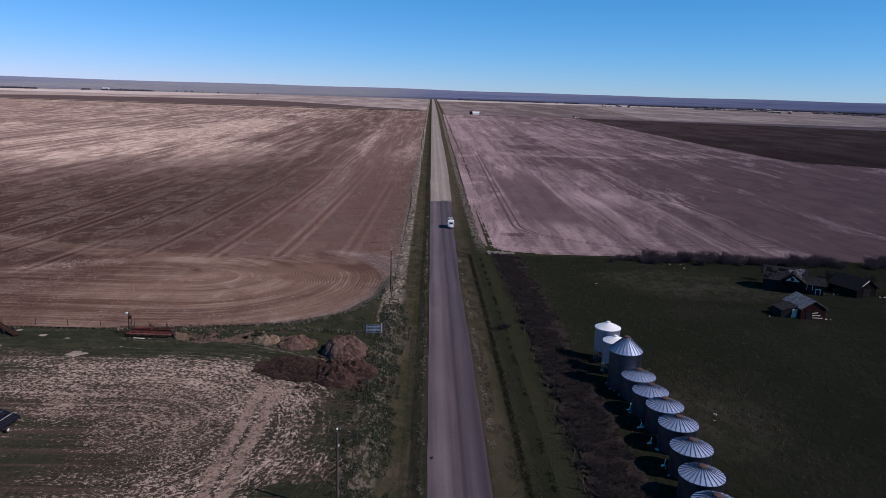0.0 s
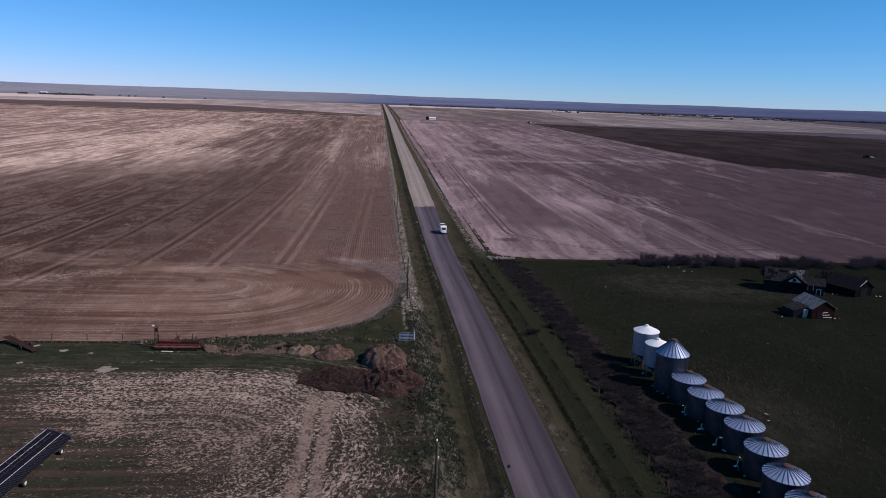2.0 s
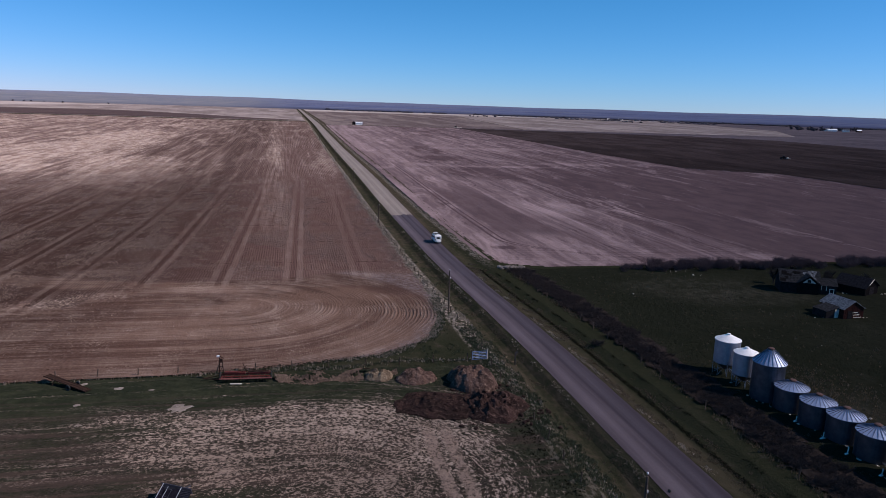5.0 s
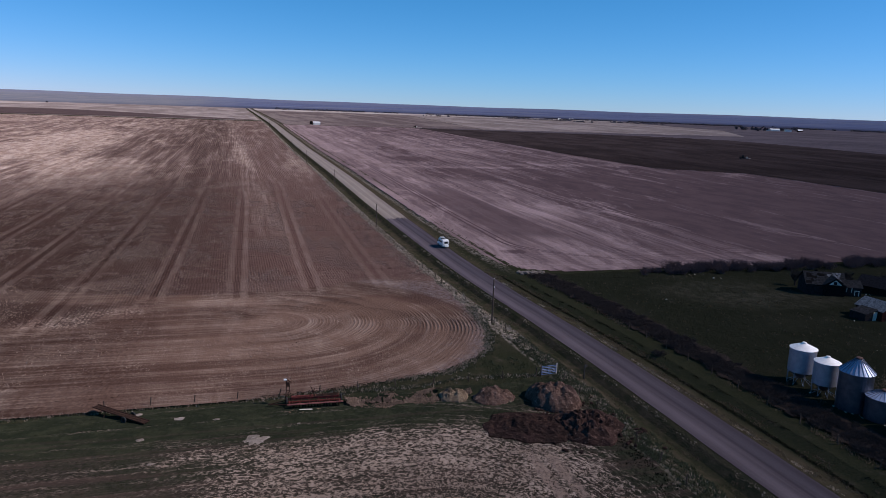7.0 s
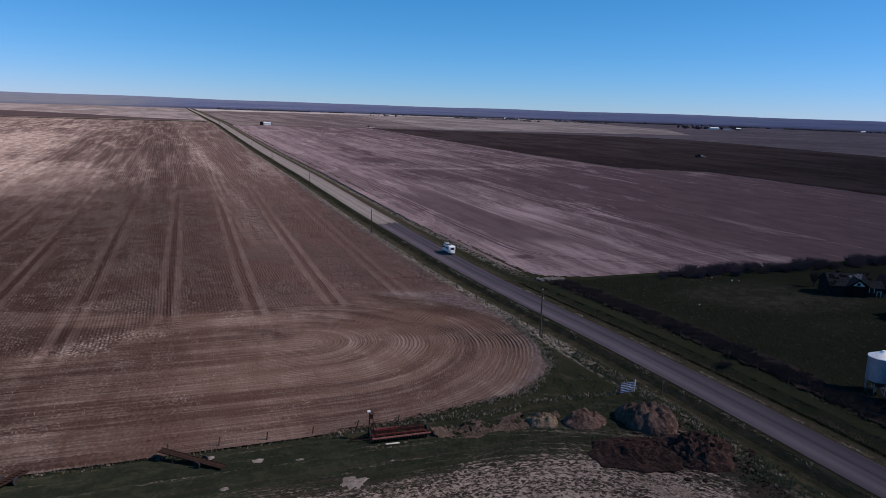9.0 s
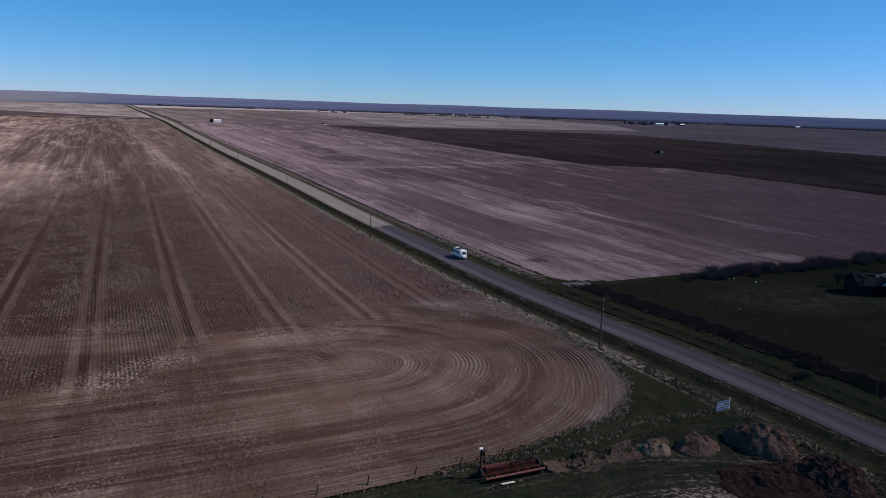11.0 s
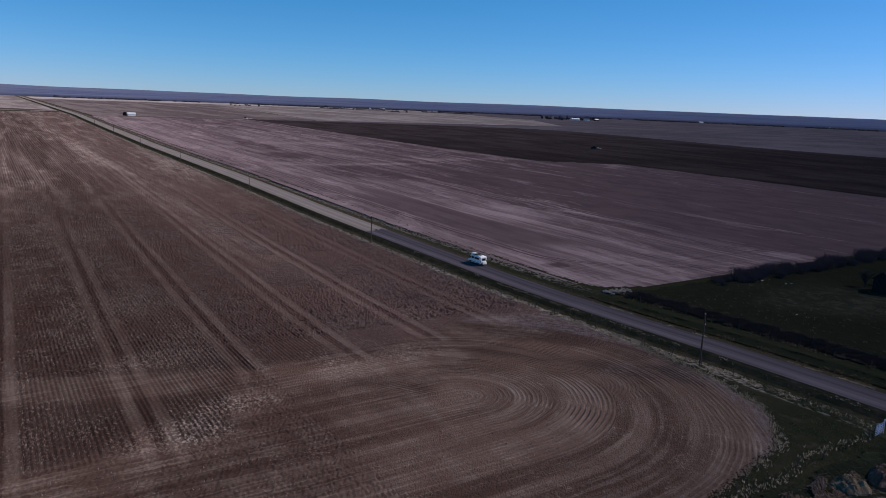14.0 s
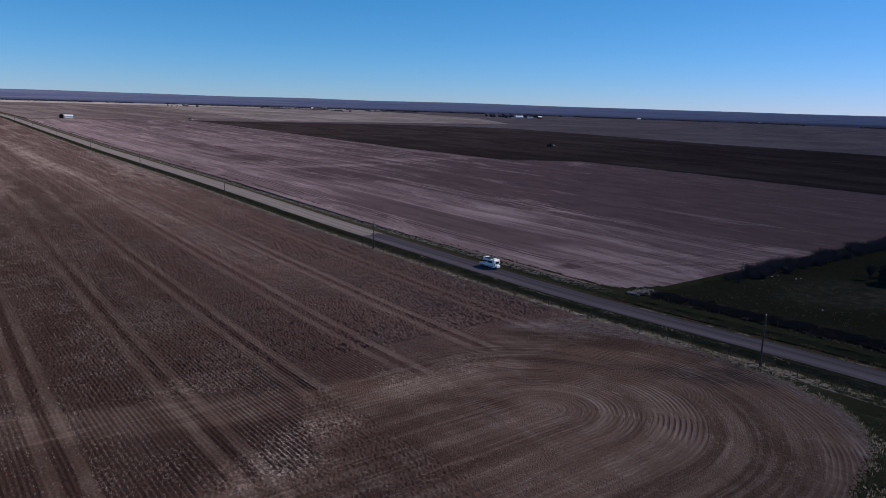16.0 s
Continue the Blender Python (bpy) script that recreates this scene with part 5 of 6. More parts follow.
loose_stones("pasture_scraps", [(rs.uniform(30, 75), rs.uniform(70, 165)) for _ in range(9)] + [(rs.gauss(34, 2), rs.gauss(88, 4)) for _ in range(4)], 0.4, MAT["concrete"], "scattered pale scraps in the farmyard grass", "scraps")


# ---- weeds and tall grass: uncountable blades ----
def tufts(name, spots, height, material, label, blades=5, seed=0, width=0.05, up=0.02):
    """Tufts of upright blades as one mesh; spots is an array of x, y."""
    rnd = np.random.RandomState(seed)
    spots = np.asarray(spots)
    n = len(spots) * blades
    base = np.repeat(spots, blades, axis=0) + rnd.normal(0, 0.14, (n, 2))
    z = np.interp(spots[:, 1], _ly, _lz) + ditch(spots[:, 0], spots[:, 1]) + up
    z = np.repeat(z, blades)
    ang = rnd.uniform(0, 2 * np.pi, n)
    w = width * rnd.uniform(0.6, 1.6, n)
    h = height * rnd.uniform(0.5, 1.25, n)
    lean = rnd.normal(0, 0.35, (n, 2)) * h[:, None]
    a = np.stack([base[:, 0] - w * np.cos(ang), base[:, 1] - w * np.sin(ang), z], -1)
    b = np.stack([base[:, 0] + w * np.cos(ang), base[:, 1] + w * np.sin(ang), z], -1)
    c = np.stack([base[:, 0] + lean[:, 0], base[:, 1] + lean[:, 1], z + h], -1)
    v = np.stack([a, b, c], 1).reshape(-1, 3)
    mesh = bpy.data.meshes.new(name)
    mesh.vertices.add(len(v))
    mesh.vertices.foreach_set("co", v.ravel())
    mesh.loops.add(len(v))
    mesh.loops.foreach_set("vertex_index", np.arange(len(v), dtype=np.int32))
    mesh.polygons.add(n)
    mesh.polygons.foreach_set("loop_start", np.arange(0, len(v), 3, dtype=np.int32))
    mesh.update(calc_edges=True)
    mesh.materials.append(material)
    tagged(new(name, mesh), label, "grass", "", "stuff")


rn = np.random.RandomState(3)


def strip(x0, x1, y0, y1, n, clump=0.0):
    pts = np.stack([rn.uniform(x0, x1, n), rn.uniform(y0, y1, n)], -1)
    if clump:
        keep = [noise.noise((px * 0.45, py * 0.25, clump)) > 0.02 for px, py in pts]
        pts = pts[np.array(keep)]
    return pts


def edge_strip(n, y0, y1, width):
    y = rn.uniform(y0, y1, n)
    x = np.interp(y, _ey, _ex) + rn.normal(0.3, width, n)
    return np.stack([x, y + rn.normal(-0.2, 0.5, n)], -1)


_lx = rn.uniform(-95, -15, 1500)
low_edge = np.stack([_lx, np.interp(_lx, [-95.0, -34.0, -27.0, -14.0], [115.6, 116.0, 117.9, 116.6]) + rn.normal(0, 0.4, 1500)], -1)
tufts("dry_weeds", np.concatenate([edge_strip(1100, 121, 330, 0.8), edge_strip(1000, 116.5, 158, 0.7), edge_strip(1200, 330, 700, 0.9), strip(-13.6, -9.6, 134, 160, 420, 6.5), strip(-13.4, -10.2, 160, 420, 2800, 2.0), strip(-13.2, -9.2, 70, 134, 520, 3.5), strip(-12.6, -11.0, 90, 160, 160), low_edge[:380]]), 0.30, MAT["straw"], "dry pale weeds along the field edge", 4, 1, 0.06)
tufts("green_weeds", np.concatenate([strip(-13.6, -8.6, 60, 136, 6000, 4.0), strip(-13.2, -9.4, 78, 134, 1800), strip(-26, -13, 112, 128, 700, 7.0), low_edge[380:], edge_strip(2200, 116.5, 158, 0.9), strip(-12, -8, 136, 260, 900, 9.0)]), 0.26, MAT["weed"], "dark green clumps of roadside weeds", 4, 2, 0.05)
tufts("verge_straw", np.concatenate([strip(-8.5, -5.2, 55, 200, 700, 3.0), strip(2.8, 8.0, 55, 200, 4500, 6.0), strip(5.2, 11, 200, 420, 1200, 8.0)]), 0.17, MAT["straw_dull"], "dull brown dead grass on the road banks", 6, 4, 0.05)
tufts("ditch_weeds", np.concatenate([strip(6.0, 6.7, 50, 190, 3200), strip(8.7, 9.2, 60, 186, 1200, 6.0)]), 0.17, MAT["weed_dark"], "dark rank weeds in the roadside ditch", 5, 8, 0.035)
tufts("road_edge_grass", np.concatenate([strip(2.9, 3.6, 50, 190, 1500, 3.3), strip(-5.6, -4.9, 50, 250, 900, 4.4)]), 0.16, MAT["straw"], "pale dead grass along the asphalt edge", 4, 9, 0.04)
tufts("yard_weeds", np.concatenate([strip(-80, -14, 55, 103, 7000, 12.0), strip(-34, -14, 60, 96, 2500)]), 0.22, MAT["weed_dark"], "small dark weed clumps on the yard", 4, 5, 0.11)
tufts("pasture_weeds", np.concatenate([np.stack([rn.normal(34, 4.0, 500), rn.normal(97, 6.0, 500)], -1), np.stack([rn.normal(38, 3.0, 200), rn.normal(84, 4.0, 200)], -1), np.stack([rn.uniform(20.5, 60, 500), rn.uniform(60, 180, 500)], -1)]), 0.35, MAT["straw_dull"], "thin dead weeds in the farmyard grass", 4, 11, 0.05, 0.26)
tufts("hedge_grass", np.concatenate([strip(11.5, 14, 60, 186, 900, 5.0), strip(18.8, 21, 60, 186, 900, 5.5)]), 0.35, MAT["straw_dull"], "dead grass along both sides of the windbreak", 5, 6, 0.06)


def stubble_spots():
    """Straw left standing: in rows along y, in turned passes on the headland, sparse on the wheel lines, in drifts."""
    rnd = np.random.RandomState(17)
    out = []
    for y0, y1, per in ((116, 190, 4.5), (190, 290, 8.0), (290, 420, 5.0)):
        x0 = -0.66 * y1 - 15
        n = int((y1 - y0) * (-12.5 - x0) * per)
        x, y = rnd.uniform(x0, -12.5, n), rnd.uniform(y0, y1, n)
        keep = inside_left(x + 0.4, y)
        rows = y > np.interp(x, [-86.0, -79.0, -52.0, -34.0], [158.0, 179.0, 179.0, 185.0])
        x = np.where(rows, np.round(x / 0.62) * 0.62 + rnd.normal(0, 0.07, n), x)
        q = (x - 0.0235 * (np.minimum(y, 520.0) - 180.0) + 1675.0 + 59.7 + 8.375) % 16.75 - 8.375
        keep &= ~(rows & (np.abs(q) < 2.4) & (rnd.uniform(0, 1, n) < 0.85))
        on_pass = np.full(n, 0.35)
        for cx, cy, core, reach, pitch, sway, low in RINGS:
            r = np.hypot(np.maximum(x - cx, 0.0), y - cy)
            on_pass = np.where((r < reach) & (r > core) & (on_pass == 0.35) & (x > cx - 12.0) & (y > low), 0.5 + 0.5 * np.sin(r * 2 * np.pi / pitch), on_pass)
        keep &= rows | (rnd.uniform(0, 1, n) < 0.05 + 0.32 * on_pass)
        keep &= rnd.uniform(0, 1, n) < np.interp(y, [240.0, 410.0], [1.0, 0.08])
        drift = np.array([noise.noise((a * 0.06, b * 0.045, 2.0)) + 0.5 * noise.noise((a * 0.3, b * 0.2, 5.0)) for a, b in zip(x, y)])
        keep &= rnd.uniform(0, 1, n) < np.clip(0.38 + 2.6 * drift, 0.03, 1.0)
        out.append(np.stack([x, y], -1)[keep])
    return out


for k, group in enumerate(stubble_spots()):
    tufts("straw_stubble" if k == 0 else "straw_stubble_far", group, 0.26, MAT["stubble"], "pale straw stubble standing in the brown field", 2, 30 + k, 0.06 if k < 2 else 0.12, 0.18)


# ---- poles, fence, gate ----
def utility_pole(x, y, h, label):
    ob = thing("utility_pole", x, y, 0, label, "utility pole", "power line poles beside the road")
    part("shaft", tubed((0, 0, -0.3), (0, 0, h), 0.17, 0.11, 10), MAT["pole"], ob)
    part("top_pin", tubed((0, 0, h), (0, 0, h + 0.28), 0.03, 0.03, 6), MAT["pole"], ob)
    part("insulator", lathe([(0, h + 0.2), (0.09, h + 0.22), (0.06, h + 0.3), (0.09, h + 0.34), (0, h + 0.42)], 10), MAT["white"], ob, "white porcelain insulator")
    bm = boxed(0.12, 0.3, 0.09, Matrix.Translation((0.1, 0, h - 1.55)))
    part("bracket", bm, MAT["steel"], ob)
    part("lower_insulator", lathe([(0, h - 1.47), (0.08, h - 1.45), (0.05, h - 1.34), (0, h - 1.28)], 8), MAT["white"], ob, "white porcelain insulator").location = (0.15, 0, 0)
    return ob


POLES = [(-13.2, 63.4, 8.6), (-12.6, 145.0, 8.6), (-11.8, 265.0, 8.3), (-9.6, 390.0, 8.3), (-11.5, 514.0, 8.3), (-11.5, 640.0, 8.3), (-11.5, 765.0, 8.3), (-11.5, 890.0, 8.3), (-11.5, 1015.0, 8.3)]
for px, py, ph in POLES:
    utility_pole(px, py, ph, "slim dark wooden utility pole with white insulators")


def power_line():
    """One thin wire from pole top to pole top, sagging a little."""
    ob = new("power_line")
    ob.matrix_basis = pose(POLES[0][0], POLES[0][1], ground_z(*POLES[0][:2]))
    tagged(ob, "thin overhead wire between the utility poles", "power line")
    for (ax, ay, ah), (bx, by, bh) in zip(POLES, POLES[1:]):
        bm = bmesh.new()
        a, b = Vector((ax, ay, ground_z(ax, ay) + ah + 0.4)), Vector((bx, by, ground_z(bx, by) + bh + 0.4))
        pts = [a.lerp(b, i / 10) - Vector((0, 0, 1.3 * 4 * (i / 10) * (1 - i / 10))) for i in range(11)]
        for p, q in zip(pts, pts[1:]):
            tube(bm, p, q, 0.007, None, 3)
        wire = part("wire", bm, MAT["pole"], ob)
        wire.matrix_parent_inverse = ob.matrix_basis.inverted()


power_line()


def fence_line(spots, label, wires=3, lean=5.0):
    """Wooden posts with thin wires between them."""
    ob = new("fence")
    ob.matrix_basis = pose(*spots[0], ground_z(*spots[0]))
    inv = ob.matrix_basis.inverted()
    tagged(ob, label, "fence")
    rnd = random.Random(len(spots))
    mesh = None
    for px, py in spots:
        if mesh is None:
            p = part("post", tubed((0, 0, -0.2), (0, 0, 1.35), 0.085, 0.07, 7), MAT["pole"], ob)
            mesh = p.data
        else:
            p = shared("post", mesh, ob, Matrix())
        p.matrix_basis = inv @ pose(px, py, ground_z(px, py), rnd.gauss(0, lean), rnd.gauss(0, lean), 0)
    for k in range(wires):
        bm = bmesh.new()
        for (ax, ay), (bx, by) in zip(spots, spots[1:]):
            z = 0.45 + 0.35 * k
            tube(bm, (ax, ay, ground_z(ax, ay) + z), (bx, by, ground_z(bx, by) + z), 0.008, None, 3)
        w = part("wire", bm, MAT["rust"], ob)
        w.matrix_parent_inverse = inv


fence_line([(-12.8, 47.0 + 5.1 * i) for i in range(14)], "old wooden fence posts with wire beside the ditch")
fence_line([(-12.2, 121.0 + 6.0 * i) for i in range(30)], "old wooden fence posts with wire along the field", 2)
fence_line([(-15.9 - 5.5 * i, 116.3) for i in range(12)], "sagging wire fence between yard and stubble field", 2, 7)
fence_line([(12.0, 62.0 + 6.2 * i) for i in range(20)], "low wire fence before the windbreak", 2)


def tube_gate(x, y):
    ob = thing("gate", x, y, 4, "blue painted tubular steel farm gate", "gate")
    bm = tubed((-1.2, 0, 0.2), (1.2, 0, 0.2), 0.035)
    for p, q in (((-1.2, 0, 1.5), (1.2, 0, 1.5)), ((-1.2, 0, 0.2), (-1.2, 0, 1.5)), ((1.2, 0, 0.2), (1.2, 0, 1.5))):
        tube(bm, p, q, 0.04)
    part("gate_frame", bm, MAT["blue"], ob)
    bar = None
    for k in range(4):
        if bar is None:
            bar = part("rail", tubed((-1.2, 0, 0), (1.2, 0, 0), 0.032), MAT["blue_pale"], ob, "pale blue rail")
            bar.location.z = 0.46
        else:
            shared("rail", bar.data, ob, pose(0, 0, 0.46 + 0.26 * k))
    part("upright", tubed((0, 0.03, 0.2), (0, 0.03, 1.5), 0.03), MAT["blue"], ob)
    for sx in (-1.36, 1.36):
        part("gate_post", tubed((sx, 0, -0.2), (sx, 0, 1.85), 0.09, 0.08, 8), MAT["bone"] if sx > 0 else MAT["pole"], ob)


tube_gate(-13.9, 116.3)


def marker_post(x, y):
    ob = thing("marker_post", x, y, 10, "dark roadside marker post with a small diamond plate", "marker post")
    part("post", boxed(0.16, 0.16, 2.1), MAT["black"], ob)
    part("plate", boxed(0.5, 0.03, 0.5, Matrix.Translation((0, -0.06, 1.95)) @ pose(0, 0, 0, 0, 45, 0)), MAT["black"], ob)


marker_post(-7.9, 116.1)


# ---- old machines in the yard ----
def wheel_mesh(r, w, parent, x, y, z, hub="bone", turn=0.0):
    tyre = part("wheel", lathe([(r * 0.55, -w / 2), (r * 0.93, -w / 2), (r, -w * 0.3), (r, w * 0.3), (r * 0.93, w / 2), (r * 0.55, w / 2)], 20), MAT["black"], parent)
    tyre.matrix_basis = pose(x, y, z, 90, 0, turn)
    part("rim", lathe([(0, -w * 0.4), (r * 0.56, -w * 0.45), (r * 0.56, w * 0.45), (0, w * 0.4)], 14), MAT[hub], tyre)
    return tyre


def old_seeder(x, y):
    ob = thing("old_seeder", x, y, -3, "rusty red old seeding machine with a mast, parked in grass", "farm machine", "", 0.12)
    for k, s in enumerate((-1.55, 1.75)):
        part("seed_box", prism([(-0.25, 0.75), (0.25, 0.75), (0.36, 1.12), (-0.36, 1.12)], 2.9, None, pose(s, 0.45, 0, 0, 0, 90)), MAT["rust_red"], ob)
        lid = part("lid", boxed(2.95, 0.5, 0.05), MAT["rust"] if k else MAT["rust_red"], ob, "bent rusty lid")
        lid.matrix_basis = pose(s, 0.40, 1.14, -14 + 30 * k, 0, 1.5)
    bm = bmesh.new()
    for s in (-0.2, 0.9):
        box(bm, 7.0, 0.12, 0.14, Matrix.Translation((0, s, 0.6)))
    for s in (-3.3, -2.0, -0.7, 0.7, 2.0, 3.3):
        box(bm, 0.12, 2.3, 0.12, Matrix.Translation((s, 0, 0.58)))
    part("frame", bm, MAT["rust_red"], ob)
    part("front_beam", boxed(7.3, 0.13, 0.15, Matrix.Translation((0.1, -1.1, 0.62)) @ pose(0, 0, 0, 0, 0, 1)), MAT["red_pale"], ob, "bleached red front beam")
    part("rear_beam", boxed(6.4, 0.1, 0.12, Matrix.Translation((0.2, 1.15, 0.8))), MAT["red_pale"], ob, "bleached red rear beam")
    disc = None
    for i in range(17):
        m = pose(-3.2 + 0.4 * i, -0.85, 0.27, 0, 90, 12 + 5 * math.sin(i * 2.3))
        if disc is None:
            disc = part("disc", lathe([(0, -0.03), (0.3, 0.0), (0, 0.02)], 12), MAT["rust"], ob)
            disc.matrix_basis = m
        else:
            shared("disc", disc.data, ob, m)
    hose = None
    for i in range(16):
        m = pose(-3.0 + 0.4 * i, 0.3, 0.78, 0, 4 * math.sin(i * 1.7), 6 * math.sin(i * 3.1))
        if hose is None:
            hose = part("seed_tube", tubed((0, 0, 0), (0.02, -1.1, -0.45), 0.035, None, 5), MAT["rust"], ob)
            hose.matrix_basis = m
        else:
            shared("seed_tube", hose.data, ob, m)
    for s in (-3.6, 3.6):
        wheel_mesh(0.6, 0.18, ob, s, 0.3, 0.6, "rust", 90)
    bm = tubed((-3.75, 0.2, 0.4), (-3.6, 0.2, 3.9), 0.08, 0.06, 8)
    for p, q in (((-3.1, 0.2, 0.7), (-3.25, 0.2, 3.0)), ((-3.75, 0.2, 2.1), (-3.2, 0.2, 2.15)), ((-3.7, 0.2, 3.0), (-3.2, 0.2, 3.0)), ((-3.75, 0.2, 1.2), (-3.2, 0.2, 2.1)), ((-3.6, 0.2, 3.7), (-3.0, 0.1, 3.3))):
        tube(bm, p, q, 0.05)
    part("mast", bm, MAT["rust"], ob)
    part("mast_head", boxed(0.45, 0.35, 0.5, Matrix.Translation((-3.45, 0.2, 2.75))), MAT["rust"], ob)
    drum = part("drum", lathe([(0, -0.2), (0.14, -0.18), (0.14, 0.18), (0, 0.2)], 12), MAT["white_steel"], ob, "small pale metal drum on the mast")
    drum.matrix_basis = pose(-3.8, 0.0, 3.75, 0, 90, 0)
    for a, b in (((0.1, 0.2, 1.1), (-0.45, 0.4, 2.5)), ((-0.6, 0.2, 1.1), (0.1, 0.3, 2.2)), ((0.2, 0.3, 1.7), (-0.5, 0.3, 1.75)), ((2.4, 0.0, 1.1), (2.75, 0.2, 2.0)), ((3.0, 0.4, 0.9), (2.5, 0.6, 1.9)), ((1.2, 0.3, 1.1), (1.0, 0.1, 1.8))):
        part("lever", tubed(a, b, 0.045), MAT["rust"], ob)
    for i in range(6):
        part("brace", tubed((-3.0 + 1.1 * i, -1.1, 0.68), (-2.6 + 1.1 * i, 0.9, 1.05), 0.04, None, 5), MAT["rust_red"], ob)
    part("board", boxed(1.7, 0.24, 0.06, Matrix.Translation((-1.2, -1.75, 0.14)) @ pose(0, 0, 0, 0, 4, 6)), MAT["bone"], ob, "bleached loose board")
    part("drawbar", tube(tubed((-3.3, 0.9, 0.55), (-6.0, 0.2, 0.3), 0.07), (-3.3, -0.9, 0.55), (-6.0, 0.2, 0.3), 0.07), MAT["rust"], ob)


old_seeder(-50.0, 112.4)


def rusty_beam(x, y, turn, size, label):
    ob = thing("old_elevator", x, y, turn, label, "farm machine", "", 0.12)
    bm = bmesh.new()
    a, b = Vector((-4.5 * size, 0, 1.0)), Vector((4.5 * size, 0, 0.3))
    for s in (-0.45, 0.45):
        tube(bm, a + Vector((0, s, 0)), b + Vector((0, s, 0)), 0.08)
    part("rails", bm, MAT["rust"], ob)
    slat = None
    for i in range(14):
        p = a.lerp(b, (i + 0.5) / 14)
        if slat is None:
            slat = part("slat", boxed(0.22, 0.9, 0.06), MAT["rust"], ob)
            slat.location = p
        else:
            shared("slat", slat.data, ob, Matrix.Translation(p))
    part("trough", boxed(9.0 * size, 0.8, 0.05, Matrix.Translation((0, 0, 0.58)) @ pose(0, 0, 0, 0, math.degrees(math.atan2(0.7, 9 * size)), 0)), MAT["rust"], ob)
    bm = tubed((-2.2 * size, -0.9, 0), (-2.2 * size, -0.35, 0.75), 0.06)
    tube(bm, (-2.2 * size, 0.9, 0), (-2.2 * size, 0.35, 0.75), 0.06)
    part("stand", bm, MAT["rust"], ob)
    wheel_mesh(0.4, 0.16, ob, 1.2, -0.8, 0.4, "rust")
    wheel_mesh(0.4, 0.16, ob, 1.2, 0.8, 0.4, "rust")


rusty_beam(-74.0, 113.0, -36, 0.9, "dark rusty field elevator lying aslant in the grass")
rusty_beam(-92.5, 113.0, 60, 0.8, "rusty red-brown machine frame at the grass edge")


def swather_header(x, y, turn):
    """A long cutting header: two bright rails, dark canvas decks with slats, small wheels."""
    ob = thing("header", x, y, turn, "long grey harvester header with dark canvas deck and pale rails", "harvester header", "", 0.15)
    part("deck", boxed(1.5, 12.0, 0.12, Matrix.Translation((-0.35, 0, 0.75))), MAT["navy"], ob)
    part("back_sheet", boxed(0.08, 12.2, 0.85, Matrix.Translation((-1.25, 0, 0.55)) @ pose(0, 0, 0, 0, -8, 0)), MAT["navy"], ob)
    part("front_deck", boxed(0.95, 12.0, 0.1, Matrix.Translation((0.95, 0, 0.55)) @ pose(0, 0, 0, 0, 12, 0)), MAT["navy"], ob)
    part("top_rail", tubed((-1.3, -6.1, 1.45), (-1.3, 6.1, 1.45), 0.035, None, 8), MAT["pale_rail"], ob, "pale metal rail")
    part("mid_rail", tubed((-0.85, -6.1, 1.12), (-0.85, 6.1, 1.12), 0.028, None, 8), MAT["pale_rail"], ob, "pale metal rail")
    part("front_rail", tubed((0.42, -6.1, 0.95), (0.42, 6.1, 0.95), 0.04, None, 8), MAT["pale_rail"], ob, "pale metal rail")
    part("reel_tube", tubed((-0.4, -6.0, 1.02), (-0.4, 6.0, 1.02), 0.02, None, 6), MAT["steel_dark"], ob)
    for k in range(9):
        part("reel_arm", tubed((-1.3, -5.6 + 1.4 * k, 1.43), (-0.3, -5.6 + 1.4 * k, 0.95), 0.025, None, 5), MAT["steel_dark"], ob)
    slat = None
    for i in range(40):
        m = pose(0.95, -5.85 + 0.3 * i, 0.66, 0, 12, 0)
        if slat is None:
            slat = part("slat", boxed(0.9, 0.05, 0.05), MAT["steel_dark"], ob)
            slat.matrix_basis = m
        else:
            shared("slat", slat.data, ob, m)
    for s in (-6.15, 6.15):
        part("end_sheet", prism([(-1.5, 0.3), (1.5, 0.25), (1.35, 0.75), (-0.4, 1.25), (-1.5, 1.5)], 0.1, None, Matrix.Translation((0, s, 0))), MAT["steel_dark"], ob)
    for s in (3.2, -3.4):
        wheel_mesh(0.36, 0.2, ob, 1.95, s, 0.36, "bone", 90)
        part("axle", tubed((0.6, s, 0.5), (1.95, s, 0.36), 0.05), MAT["steel_dark"], ob)
    part("hitch", tubed((0.2, 6.1, 0.6), (1.0, 7.3, 0.45), 0.07), MAT["steel_dark"], ob)


swather_header(-55.8, 75.3, -7.0)


def barrel(x, y, label, mat):
    ob = thing("barrel", x, y, 0, label, "barrel", "", 0.12)
    part("body", lathe([(0, 0), (0.45, 0), (0.48, 0.5), (0.48, 0.56), (0.45, 0.62), (0.48, 1.2), (0.44, 1.25), (0, 1.25)], 18), MAT[mat], ob)


barrel(-87.8, 107.0, "white upright plastic tank in the grass", "white")

# ---- farm buildings ----


